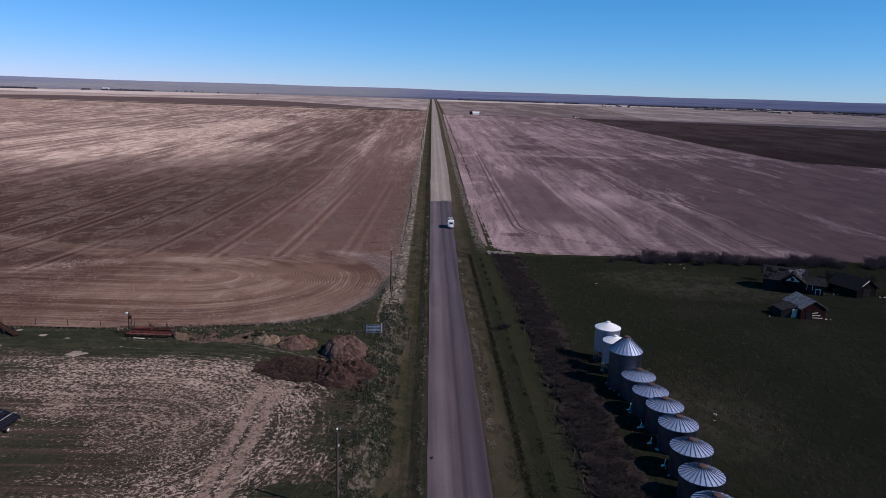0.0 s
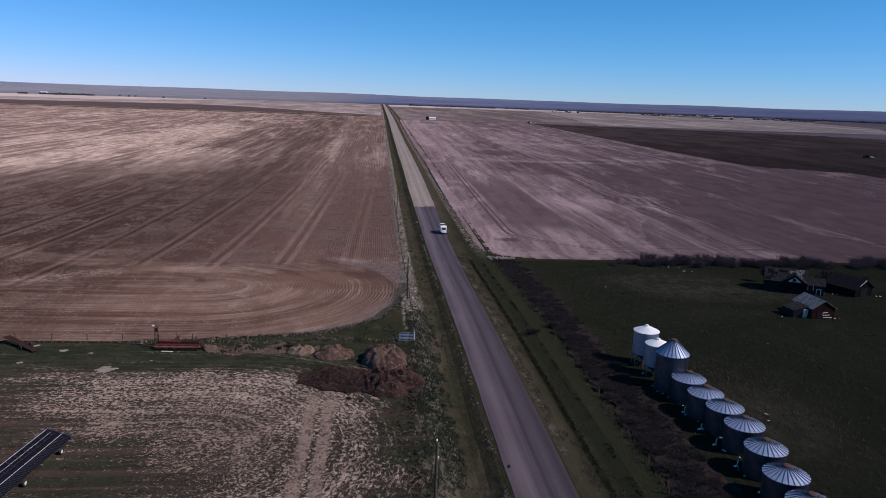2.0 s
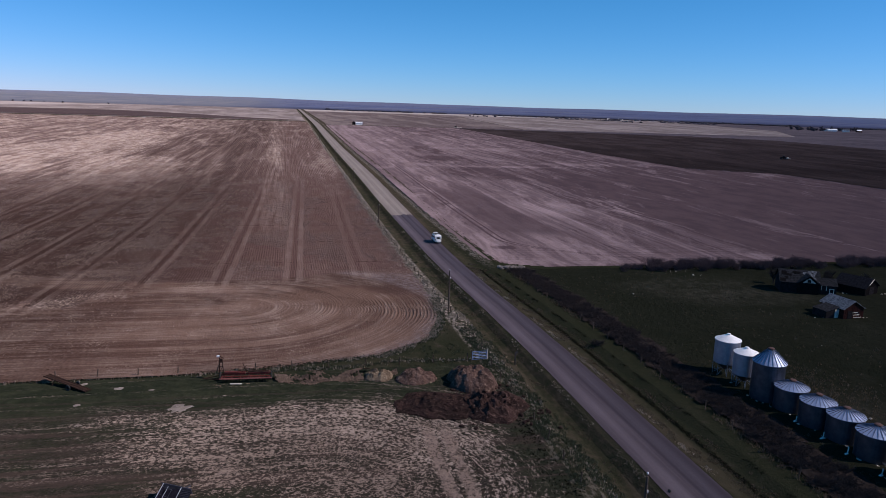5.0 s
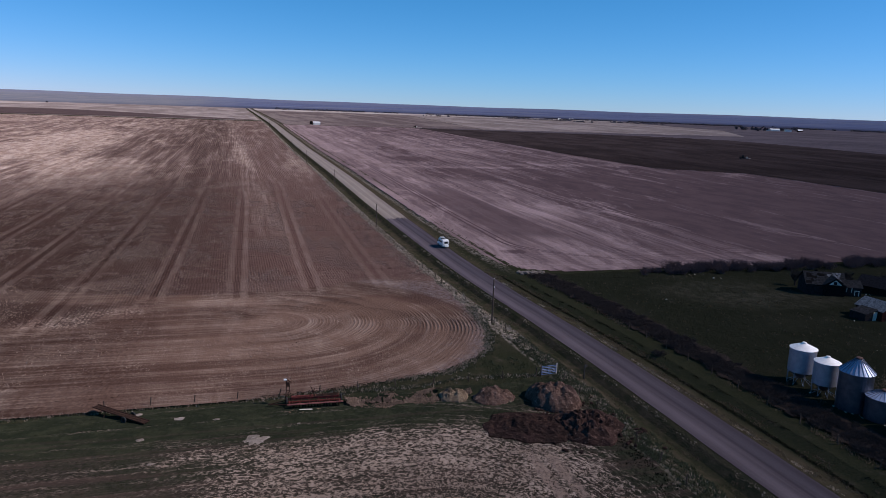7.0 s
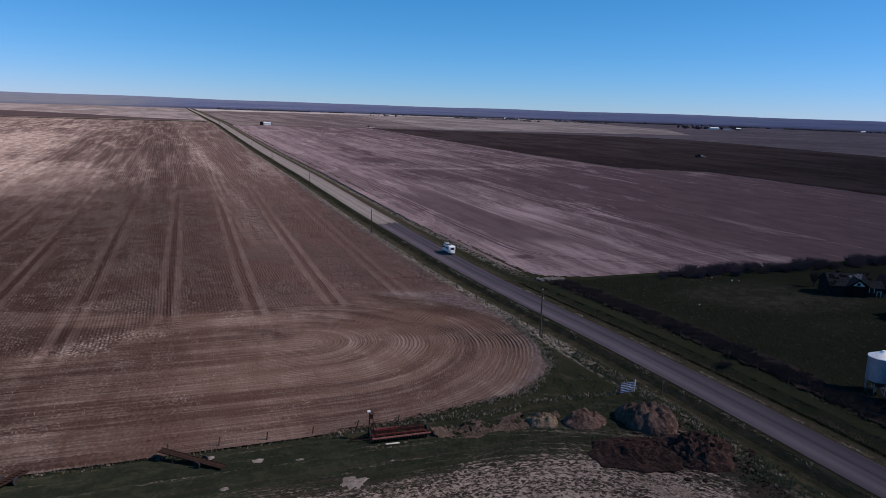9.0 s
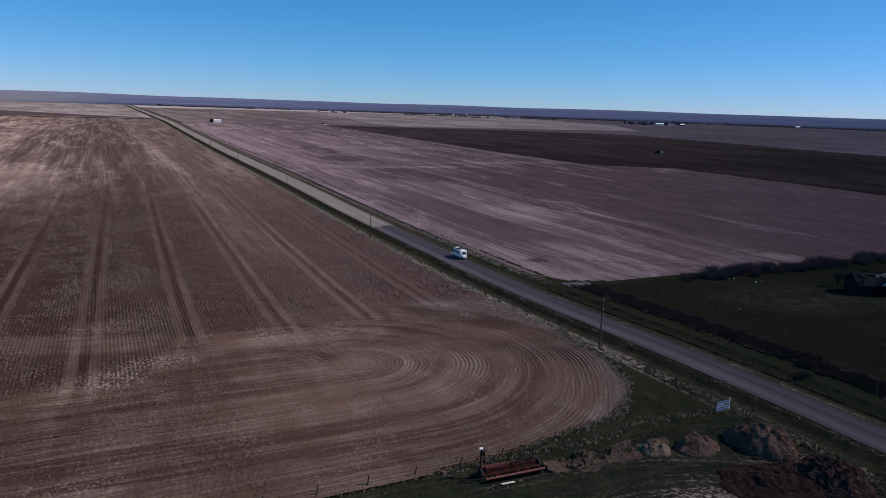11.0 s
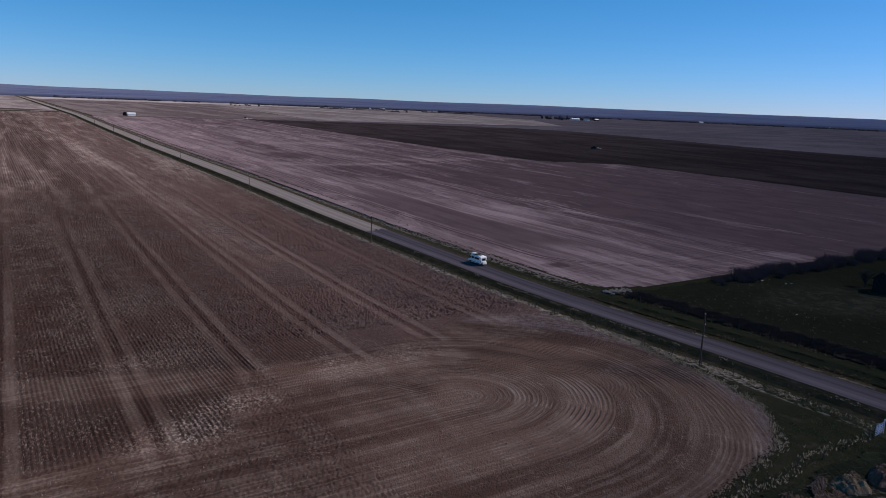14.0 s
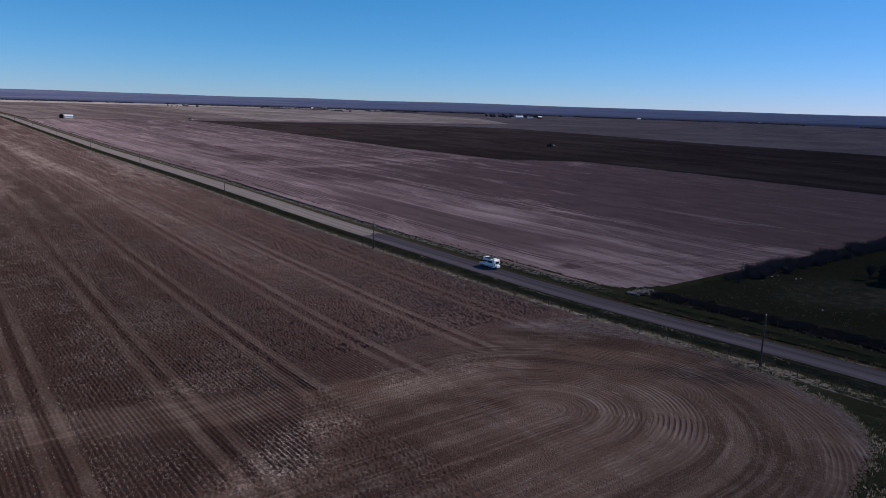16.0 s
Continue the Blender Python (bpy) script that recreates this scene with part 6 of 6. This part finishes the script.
def gable_building(name, x, y, turn, w, l, wall, ridge, walls, roof, label, category, over=0.3, boards=12):
    """A plain wooden building: ridge along its own y, gable ends at both y ends; board by board on the walls."""
    ob = thing(name, x, y, turn, label, category, "", 0.1)
    part("wall", prism([(-w / 2, 0), (w / 2, 0), (w / 2, wall), (0, ridge - 0.12), (-w / 2, wall)], l), MAT[walls], ob)
    slope = math.atan2(ridge - wall, w / 2)
    run = math.hypot(ridge - wall, w / 2) + over
    for s in (-1, 1):
        m = Matrix.Translation((0, 0, ridge)) @ pose(0, 0, 0, 0, s * math.degrees(slope), 0) @ Matrix.Translation((s * run / 2, 0, -0.05))
        part("roof", boxed(run, l + 2 * over, 0.12, m), MAT[roof], ob)
    bw = w / boards
    for e in (-1, 1):
        for i in range(boards):
            cx = -w / 2 + bw * (i + 0.5)
            hgt = wall + (ridge - wall) * (1 - abs(cx) / (w / 2)) - 0.22
            bm = boxed(bw * 0.86, 0.05, max(hgt, 0.3), Matrix.Translation((cx, e * (l / 2 + 0.027), 0.02)))
            part("board", bm, MAT[walls], ob)
    return ob


shed = gable_building("shed", 69.2, 133.7, 3, 5.0, 6.2, 2.4, 3.9, "barn_red", "shingle", "small weathered red shed with a pale grey shingle roof", "shed")
part("door", boxed(1.1, 0.06, 1.9, Matrix.Translation((-0.9, -3.19, 0.02))), MAT["barn_grey"], shed)
part("window", boxed(0.6, 0.05, 0.6, Matrix.Translation((1.1, -3.19, 1.1))), MAT["glass"], shed)
for k in range(3):
    part("loose_board", boxed(2.0 - 0.4 * k, 0.05, 0.13, Matrix.Translation((0.9 - 0.3 * k, -3.22, 0.45 + 0.5 * k)) @ pose(0, 0, 0, 0, 3 - 4 * k, 0)), MAT["bone"], shed, "pale loose board")
part("lean_to", prism([(0, 0), (3.2, 0), (3.2, 1.6), (0, 2.3)], 3.6, None, Matrix.Translation((-2.55, -0.2, 0)) @ Matrix.Diagonal((-1, 1, 1, 1))), MAT["barn_grey"], shed, "grey lean-to")
part("lean_to_roof", boxed(3.5, 3.9, 0.1, Matrix.Translation((-4.15, -0.2, 2.02)) @ pose(0, 0, 0, 0, -12.5, 0)), MAT["shingle_dark"], shed, "grey lean-to roof")
# end panel coloured pale to paint in the lean-to's sunlit face
part("lean_to_front", boxed(1.0, 0.06, 1.9, Matrix.Translation((-3.2, -2.04, 0.05)) @ pose(0, 0, 0, 0, 4, 0)), MAT["bone"], shed, "lean-to end panel, pale for its sunlit face")

house = gable_building("farmhouse", 76.2, 156.0, 62, 7.0, 8.4, 2.9, 5.1, "barn_grey", "shingle_dark", "derelict grey farmhouse with a ragged patched roof and a white gable", "house", 0.4, 16)
cross = part("cross_wing", prism([(-2.2, 0), (2.2, 0), (2.2, 2.9), (0, 4.5), (-2.2, 2.9)], 4.2, None, Matrix.Translation((-2.3, -1.7, 0)) @ pose(0, 0, 0, 0, 0, 90)), MAT["barn_dark"], house, "dark front wing")
for s in (-1, 1):
    part("cross_roof", boxed(2.9, 4.6, 0.1, Matrix.Translation((-2.4, -1.7 + s * 1.2, 3.8)) @ pose(0, 0, 0, 0, 0, 90) @ pose(0, 0, 0, 0, s * 36, 0)), MAT["shingle_dark"], cross)
part("gable_siding", prism([(-1.4, 3.05), (1.4, 3.05), (0, 4.2)], 0.06, None, Matrix.Translation((-4.45, -1.7, 0)) @ pose(0, 0, 0, 0, 0, 90)), MAT["bone"], cross, "white boarded gable")
part("gable_window", boxed(0.06, 0.7, 0.7, Matrix.Translation((-4.5, -1.6, 3.15))), MAT["glass"], cross)
wing = part("side_wing", prism([(-2.3, 0), (2.3, 0), (2.3, 2.5), (0, 3.7), (-2.3, 2.5)], 3.8, None, Matrix.Translation((-0.9, -6.0, 0))), MAT["barn_grey"], house, "low grey side wing")
for s in (-1, 1):
    part("wing_roof", boxed(2.85, 4.1, 0.1, Matrix.Translation((-0.9 + s * 1.25, -6.1, 3.1)) @ pose(0, 0, 0, 0, s * 27.5, 0)), MAT["shingle_dark"], wing)
for wy, wz, wide in ((-5.2, 1.4, 1.1), (-6.9, 0.6, 0.9)):
    wx = -3.22
    win = part("window", boxed(0.06, wide, 1.1, Matrix.Translation((wx, wy, wz))), MAT["glass"], house)
    for s in (-1, 1):
        part("window_frame", boxed(0.07, 0.14, 1.2, Matrix.Translation((wx - 0.03, wy + s * wide / 2, wz - 0.05))), MAT["bone"], win)
    part("window_sill", boxed(0.09, wide + 0.2, 0.14, Matrix.Translation((wx - 0.04, wy, wz + 1.05))), MAT["bone"], win)
part("chimney", boxed(0.6, 0.6, 1.3, Matrix.Translation((0.4, 1.5, 4.3))), MAT["barn_dark"], house)
rp = random.Random(31)
tilt = math.atan2(2.2, 3.5)
for k in range(16):
    u, py = rp.uniform(0.3, 3.3), rp.uniform(-4.2, 4.0)
    part("roof_patch", boxed(rp.uniform(0.4, 1.1), rp.uniform(0.4, 1.5), 0.05, Matrix.Translation((-u, py, 5.1 - u * math.tan(tilt) + 0.04)) @ pose(0, 0, 0, 0, -math.degrees(tilt), 0) @ pose(0, 0, 0, 0, 0, rp.uniform(-12, 12))), MAT["shingle" if py < 0.4 else "barn_dark"], house, "patched shingles")
barn = gable_building("barn", 89.9, 152.6, 22, 6.2, 7.0, 2.2, 4.1, "barn_dark", "shingle_black", "dark weathered barn with a sagging roof", "barn", 0.4, 14)
part("door", boxed(2.2, 0.07, 2.1, Matrix.Translation((0, -3.58, 0.02))), MAT["barn_grey"], barn)
part("barge_board", tubed((-2.2, -3.95, 2.9), (-0.2, -3.95, 4.05), 0.07, None, 5), MAT["bone"], barn, "pale bare board on the gable")


def bare_tree(x, y, h, seed, label):
    """A leafless tree: tapered trunk, limbs and many twigs."""
    rnd = random.Random(seed)
    ob = thing("bare_tree", x, y, 0, label, "tree", "bare trees round the farmhouse")
    bm = bmesh.new()
    tube(bm, (0, 0, -0.1), (0, 0, h * 0.35), 0.2, 0.14, 7)
    part("trunk", bm, MAT["twig"], ob)
    bm = bmesh.new()
    for _ in range(14):
        a = rnd.uniform(0, 2 * math.pi)
        p0 = Vector((0, 0, h * rnd.uniform(0.12, 0.35)))
        p1 = p0 + Vector((math.cos(a) * h * rnd.uniform(0.15, 0.32), math.sin(a) * h * rnd.uniform(0.15, 0.32), h * rnd.uniform(0.25, 0.5)))
        tube(bm, p0, p1, 0.09, 0.05, 4)
        for _ in range(11):
            q0 = p0.lerp(p1, rnd.uniform(0.35, 1.0))
            q1 = q0 + Vector((rnd.gauss(0, 0.11) * h, rnd.gauss(0, 0.11) * h, rnd.uniform(0.02, 0.22) * h))
            tube(bm, q0, q1, 0.035, 0.015, 3)
            for _ in range(3):
                r0 = q0.lerp(q1, rnd.uniform(0.3, 1))
                tube(bm, r0, r0 + Vector((rnd.gauss(0, 0.05) * h, rnd.gauss(0, 0.05) * h, rnd.uniform(0.0, 0.1) * h)), 0.022, 0.01, 3)
    part("crown", bm, MAT["twig"], ob)


for i, (tx, ty, th) in enumerate([(75.5, 163.5, 5.0), (82.0, 162.5, 5.2), (86.0, 157.5, 4.2), (97.0, 157.5, 4.0), (90.0, 161.5, 4.4)]):
    bare_tree(tx, ty, th, i + 40, "leafless grey-brown tree beside the old farmhouse")


scrap = random.Random(17)
loose_stones("scrap_boards", [(x + scrap.uniform(-d, d), y + scrap.uniform(-0.25, 0.25)) for x, y, d, n in ((95.2, 149.7, 0.6, 5), (70.2, 160.0, 1.4, 4), (84.6, 151.2, 1.6, 4), (73.0, 130.6, 1.2, 5), (62.8, 132.0, 1.2, 3), (58.0, 180.4, 4.0, 5), (62.0, 175.0, 3.0, 3)) for _ in range(n)], 0.38, MAT["bone"], "pale scraps of board in the grass round the old buildings", "scrap")

# ---- camper van on the road ----
def camper_van(x, y):
    ob = thing("camper_van", x, y, 0, "white camper van with a dark roof rack, standing on the road", "van", "", 0.06)
    side = [(-2.9, 0.45), (2.2, 0.45), (3.0, 0.5), (3.05, 1.05), (2.35, 1.3), (1.75, 2.15), (1.45, 2.5), (-2.75, 2.58), (-2.95, 2.4)]
    bm = prism(side, 2.05, None, pose(0, 0, 0, 0, 0, 90))
    bmesh.ops.bevel(bm, geom=list(bm.edges), offset=0.09, segments=2, affect="EDGES", profile=0.5)
    body = part("body", bm, MAT["white"], ob)
    part("rear_window", boxed(1.15, 0.05, 0.62, Matrix.Translation((0.1, -2.97, 1.45)), 0.02), MAT["glass"], body)
    part("bumper", boxed(2.0, 0.2, 0.22, Matrix.Translation((0, -3.0, 0.38)), 0.03), MAT["black"], body)
    part("rear_box", boxed(1.25, 0.5, 0.7, Matrix.Translation((0.15, -3.22, 0.5)), 0.06), MAT["white"], body, "white cargo box on the rear hitch")
    for s in (-1, 1):
        part("tail_light", boxed(0.16, 0.04, 0.5, Matrix.Translation((s * 0.9, -2.96, 0.95))), MAT["barn_red"], body)
        part("side_window", boxed(0.03, 2.0, 0.55, Matrix.Translation((s * 1.03, -1.2, 1.55))), MAT["glass"], body)
        part("side_window", boxed(0.03, 1.0, 0.55, Matrix.Translation((s * 1.03, 0.55, 1.55))), MAT["glass"], body)
        part("cab_window", boxed(0.03, 0.8, 0.5, Matrix.Translation((s * 1.03, 1.62, 1.45))), MAT["glass"], body)
        part("sill_stripe", boxed(0.03, 4.6, 0.14, Matrix.Translation((s * 1.03, -0.3, 0.62))), MAT["black"], body, "dark sill stripe")
        part("mirror", boxed(0.2, 0.1, 0.3, Matrix.Translation((s * 1.2, 2.0, 1.35))), MAT["black"], body)
        part("headlight", boxed(0.35, 0.06, 0.22, Matrix.Translation((s * 0.75, 3.04, 0.72))), MAT["glass"], body)
    part("windscreen", boxed(1.7, 1.05, 0.03, Matrix.Translation((0, 2.08, 1.74)) @ pose(0, 0, 0, -54, 0, 0)), MAT["glass"], body)
    part("roof_rack", boxed(1.75, 2.3, 0.1, Matrix.Translation((0, -0.2, 2.62))), MAT["black"], ob, "dark roof rack with solar panel")
    for s in (-0.85, 0.85):
        part("rack_rail", tubed((s, -1.5, 2.78), (s, 1.0, 2.78), 0.035), MAT["black"], ob)
    part("roof_pod", boxed(1.5, 1.1, 0.36, Matrix.Translation((0, 1.35, 2.40)), 0.08), MAT["white"], ob, "white roof pod")
    part("roof_vent", boxed(0.7, 0.7, 0.26, Matrix.Translation((0, -2.0, 2.55)), 0.05), MAT["white"], ob, "white roof vent")
    for sy in (-1.9, 1.9):
        for s in (-0.92, 0.92):
            wheel_mesh(0.36, 0.24, ob, s, sy, 0.36, "steel", 90)


camper_van(2.2, 229.0)


# ---- far farms ----
def far_building(name, x, y, w, l, wall, ridge, turn, walls, roof, label, group=""):
    ob = thing(name, x, y, turn, label, "farm building", group, 0.1)
    part("wall", prism([(-w / 2, 0), (w / 2, 0), (w / 2, wall), (0, ridge - 0.1), (-w / 2, wall)], l), MAT[walls], ob)
    slope = math.degrees(math.atan2(ridge - wall, w / 2))
    run = math.hypot(ridge - wall, w / 2) + 0.4
    for s in (-1, 1):
        part("roof", boxed(run, l + 0.8, 0.2, Matrix.Translation((0, 0, ridge)) @ pose(0, 0, 0, 0, s * slope, 0) @ Matrix.Translation((s * run / 2, 0, -0.1))), MAT[roof], ob)
    part("door", boxed(min(4, w * 0.4), 0.1, wall * 0.85, Matrix.Translation((0, -l / 2 - 0.04, 0.02))), MAT["barn_grey"], ob)
    return ob


far_building("far_shed", 66.0, 1148.0, 7, 10, 3, 4.6, 90, "white", "white_steel", "white metal farm building far along the road", "far farm buildings")
far_building("far_shed", 58.0, 1150.0, 4, 4, 4, 5.2, 0, "barn_dark", "shingle_dark", "dark wooden building beside a white one", "far farm buildings")
for k, (fx, fy, fw, fl, mats) in enumerate([(1362, 1652, 10, 24, "white"), (1395, 1640, 9, 17, "white"), (1424, 1628, 8, 12, "barn_red"), (1378, 1690, 8, 16, "white_steel")]):
    far_building("far_barn", fx, fy, fw, fl, 4, 6.5, 70, mats, "white_steel" if k % 2 == 0 else "shingle", "white farm building far across the fields", "distant farmstead")


def far_rig(x, y, turn, label):
    """A small dark machine with a cab, seen from far off."""
    ob = thing("field_machine", x, y, turn, label, "farm machine", "", 0.2)
    part("body", boxed(2.4, 5.0, 1.3, Matrix.Translation((0, 0, 0.9)), 0.15), MAT["barn_dark"], ob)
    part("cab", boxed(1.8, 1.8, 1.6, Matrix.Translation((0, -0.6, 2.2)), 0.12), MAT["black"], ob)
    part("tank", boxed(1.6, 1.8, 1.5, Matrix.Translation((0, -4.2, 0.8)), 0.2), MAT["bone"], ob)
    for s in (-1.5, 1.5):
        wheel_mesh(0.95, 0.5, ob, s, 1.5, 0.95, "steel_dark", 90)
        wheel_mesh(0.95, 0.5, ob, s, -1.6, 0.95, "steel_dark", 90)
    part("boom", boxed(16.0, 0.25, 0.25, Matrix.Translation((0, -6.0, 1.0))), MAT["bone"], ob)


far_rig(423.0, 615.0, 60, "small field machine with a pale tank on the dark field")
far_rig(217.0, 1122.0, 20, "dark field machine at the far end of the fallow field")


def far_trees(spots, label):
    """Rows of trees far off: each a lumpy dark crown of twigs on a trunk, all too small to count."""
    rnd = random.Random(8)
    places, sizes = [], []
    for px, py, h in spots:
        z = land(py) - 0.2
        places.append((px, py, z + h * 0.2))
        sizes.append((h * 0.05, h * 0.05, h * 0.25))
        for _ in range(9):
            s = h * rnd.uniform(0.16, 0.3)
            places.append((px + rnd.gauss(0, 0.22) * h, py + rnd.gauss(0, 0.22) * h, z + h * rnd.uniform(0.25, 0.75)))
            sizes.append((s, s, s * rnd.uniform(0.7, 1.1)))
    tagged(lumps("far_trees", places, sizes, 0.3, MAT["far_tree"], 8), label, "trees", "", "stuff")


rs = random.Random(21)
spots = [(1300 + rs.uniform(-40, 180), 1680 + rs.uniform(-30, 40), rs.uniform(7, 12)) for _ in range(26)]
spots += [(1262 + rs.uniform(-6, 6), 1600 + rs.uniform(-6, 6), rs.uniform(8, 11)) for _ in range(3)]
for cx, cy, sx, n in [(900, 2500, 160, 30), (1700, 2150, 60, 7), (-900, 2650, 200, 12), (560, 2300, 40, 7), (2082, 1683, 60, 14)]:
    spots += [(cx + rs.gauss(0, sx), cy + rs.gauss(0, 26), rs.uniform(4, 8)) for _ in range(n)]
far_trees(spots, "dark rows of trees along far creeks and farmyards")


def far_woods(arcs, seed):
    """Low scrub and woods along far creeks, in broken lines; arcs: distance, from and to degrees east of north, height, how many."""
    rnd = np.random.RandomState(seed)
    places, sizes = [], []
    for reach, a0, a1, h, n in arcs:
        a = np.radians(rnd.uniform(a0, a1, n))
        gap = np.array([noise.noise((v * 14.0, reach * 0.01, seed)) + 0.5 * noise.noise((v * 60.0, reach * 0.01, seed)) for v in a])
        for v, g in zip(a, gap):
            if g > -0.12:
                r = reach + rnd.normal(0, 30)
                px, py = r * math.sin(v), r * math.cos(v)
                hh = h * rnd.uniform(0.5, 1.2)
                places.append((px, py, land(py) + 0.4 * hh))
                sizes.append((hh * rnd.uniform(0.7, 1.5), hh * rnd.uniform(0.7, 1.5), hh * 0.6))
    tagged(lumps("far_woods", places, sizes, 0.3, MAT["far_tree"], seed), "dark broken lines of scrub along far creeks", "trees", "", "stuff")


far_woods([(2790, 2, 80, 4.5, 2300), (2330, 14, 27, 3.5, 330), (2780, -36, -21, 4.5, 700), (2500, 20, 32, 3.0, 240)], 5)
far_building("far_shed", -1180.0, 2640.0, 10, 26, 5, 8, 70, "white", "white_steel", "white farm building at the foot of the far hills", "far farm buildings")
for fx, fy, fl in ((1170, 2500, 14), (1130, 2520, 9), (2150, 1820, 18), (2420, 1480, 10)):
    far_building("far_shed", fx, fy, 7, fl, 3, 4.6, 80, "white", "white_steel", "pale farm building among far trees", "far farm buildings")
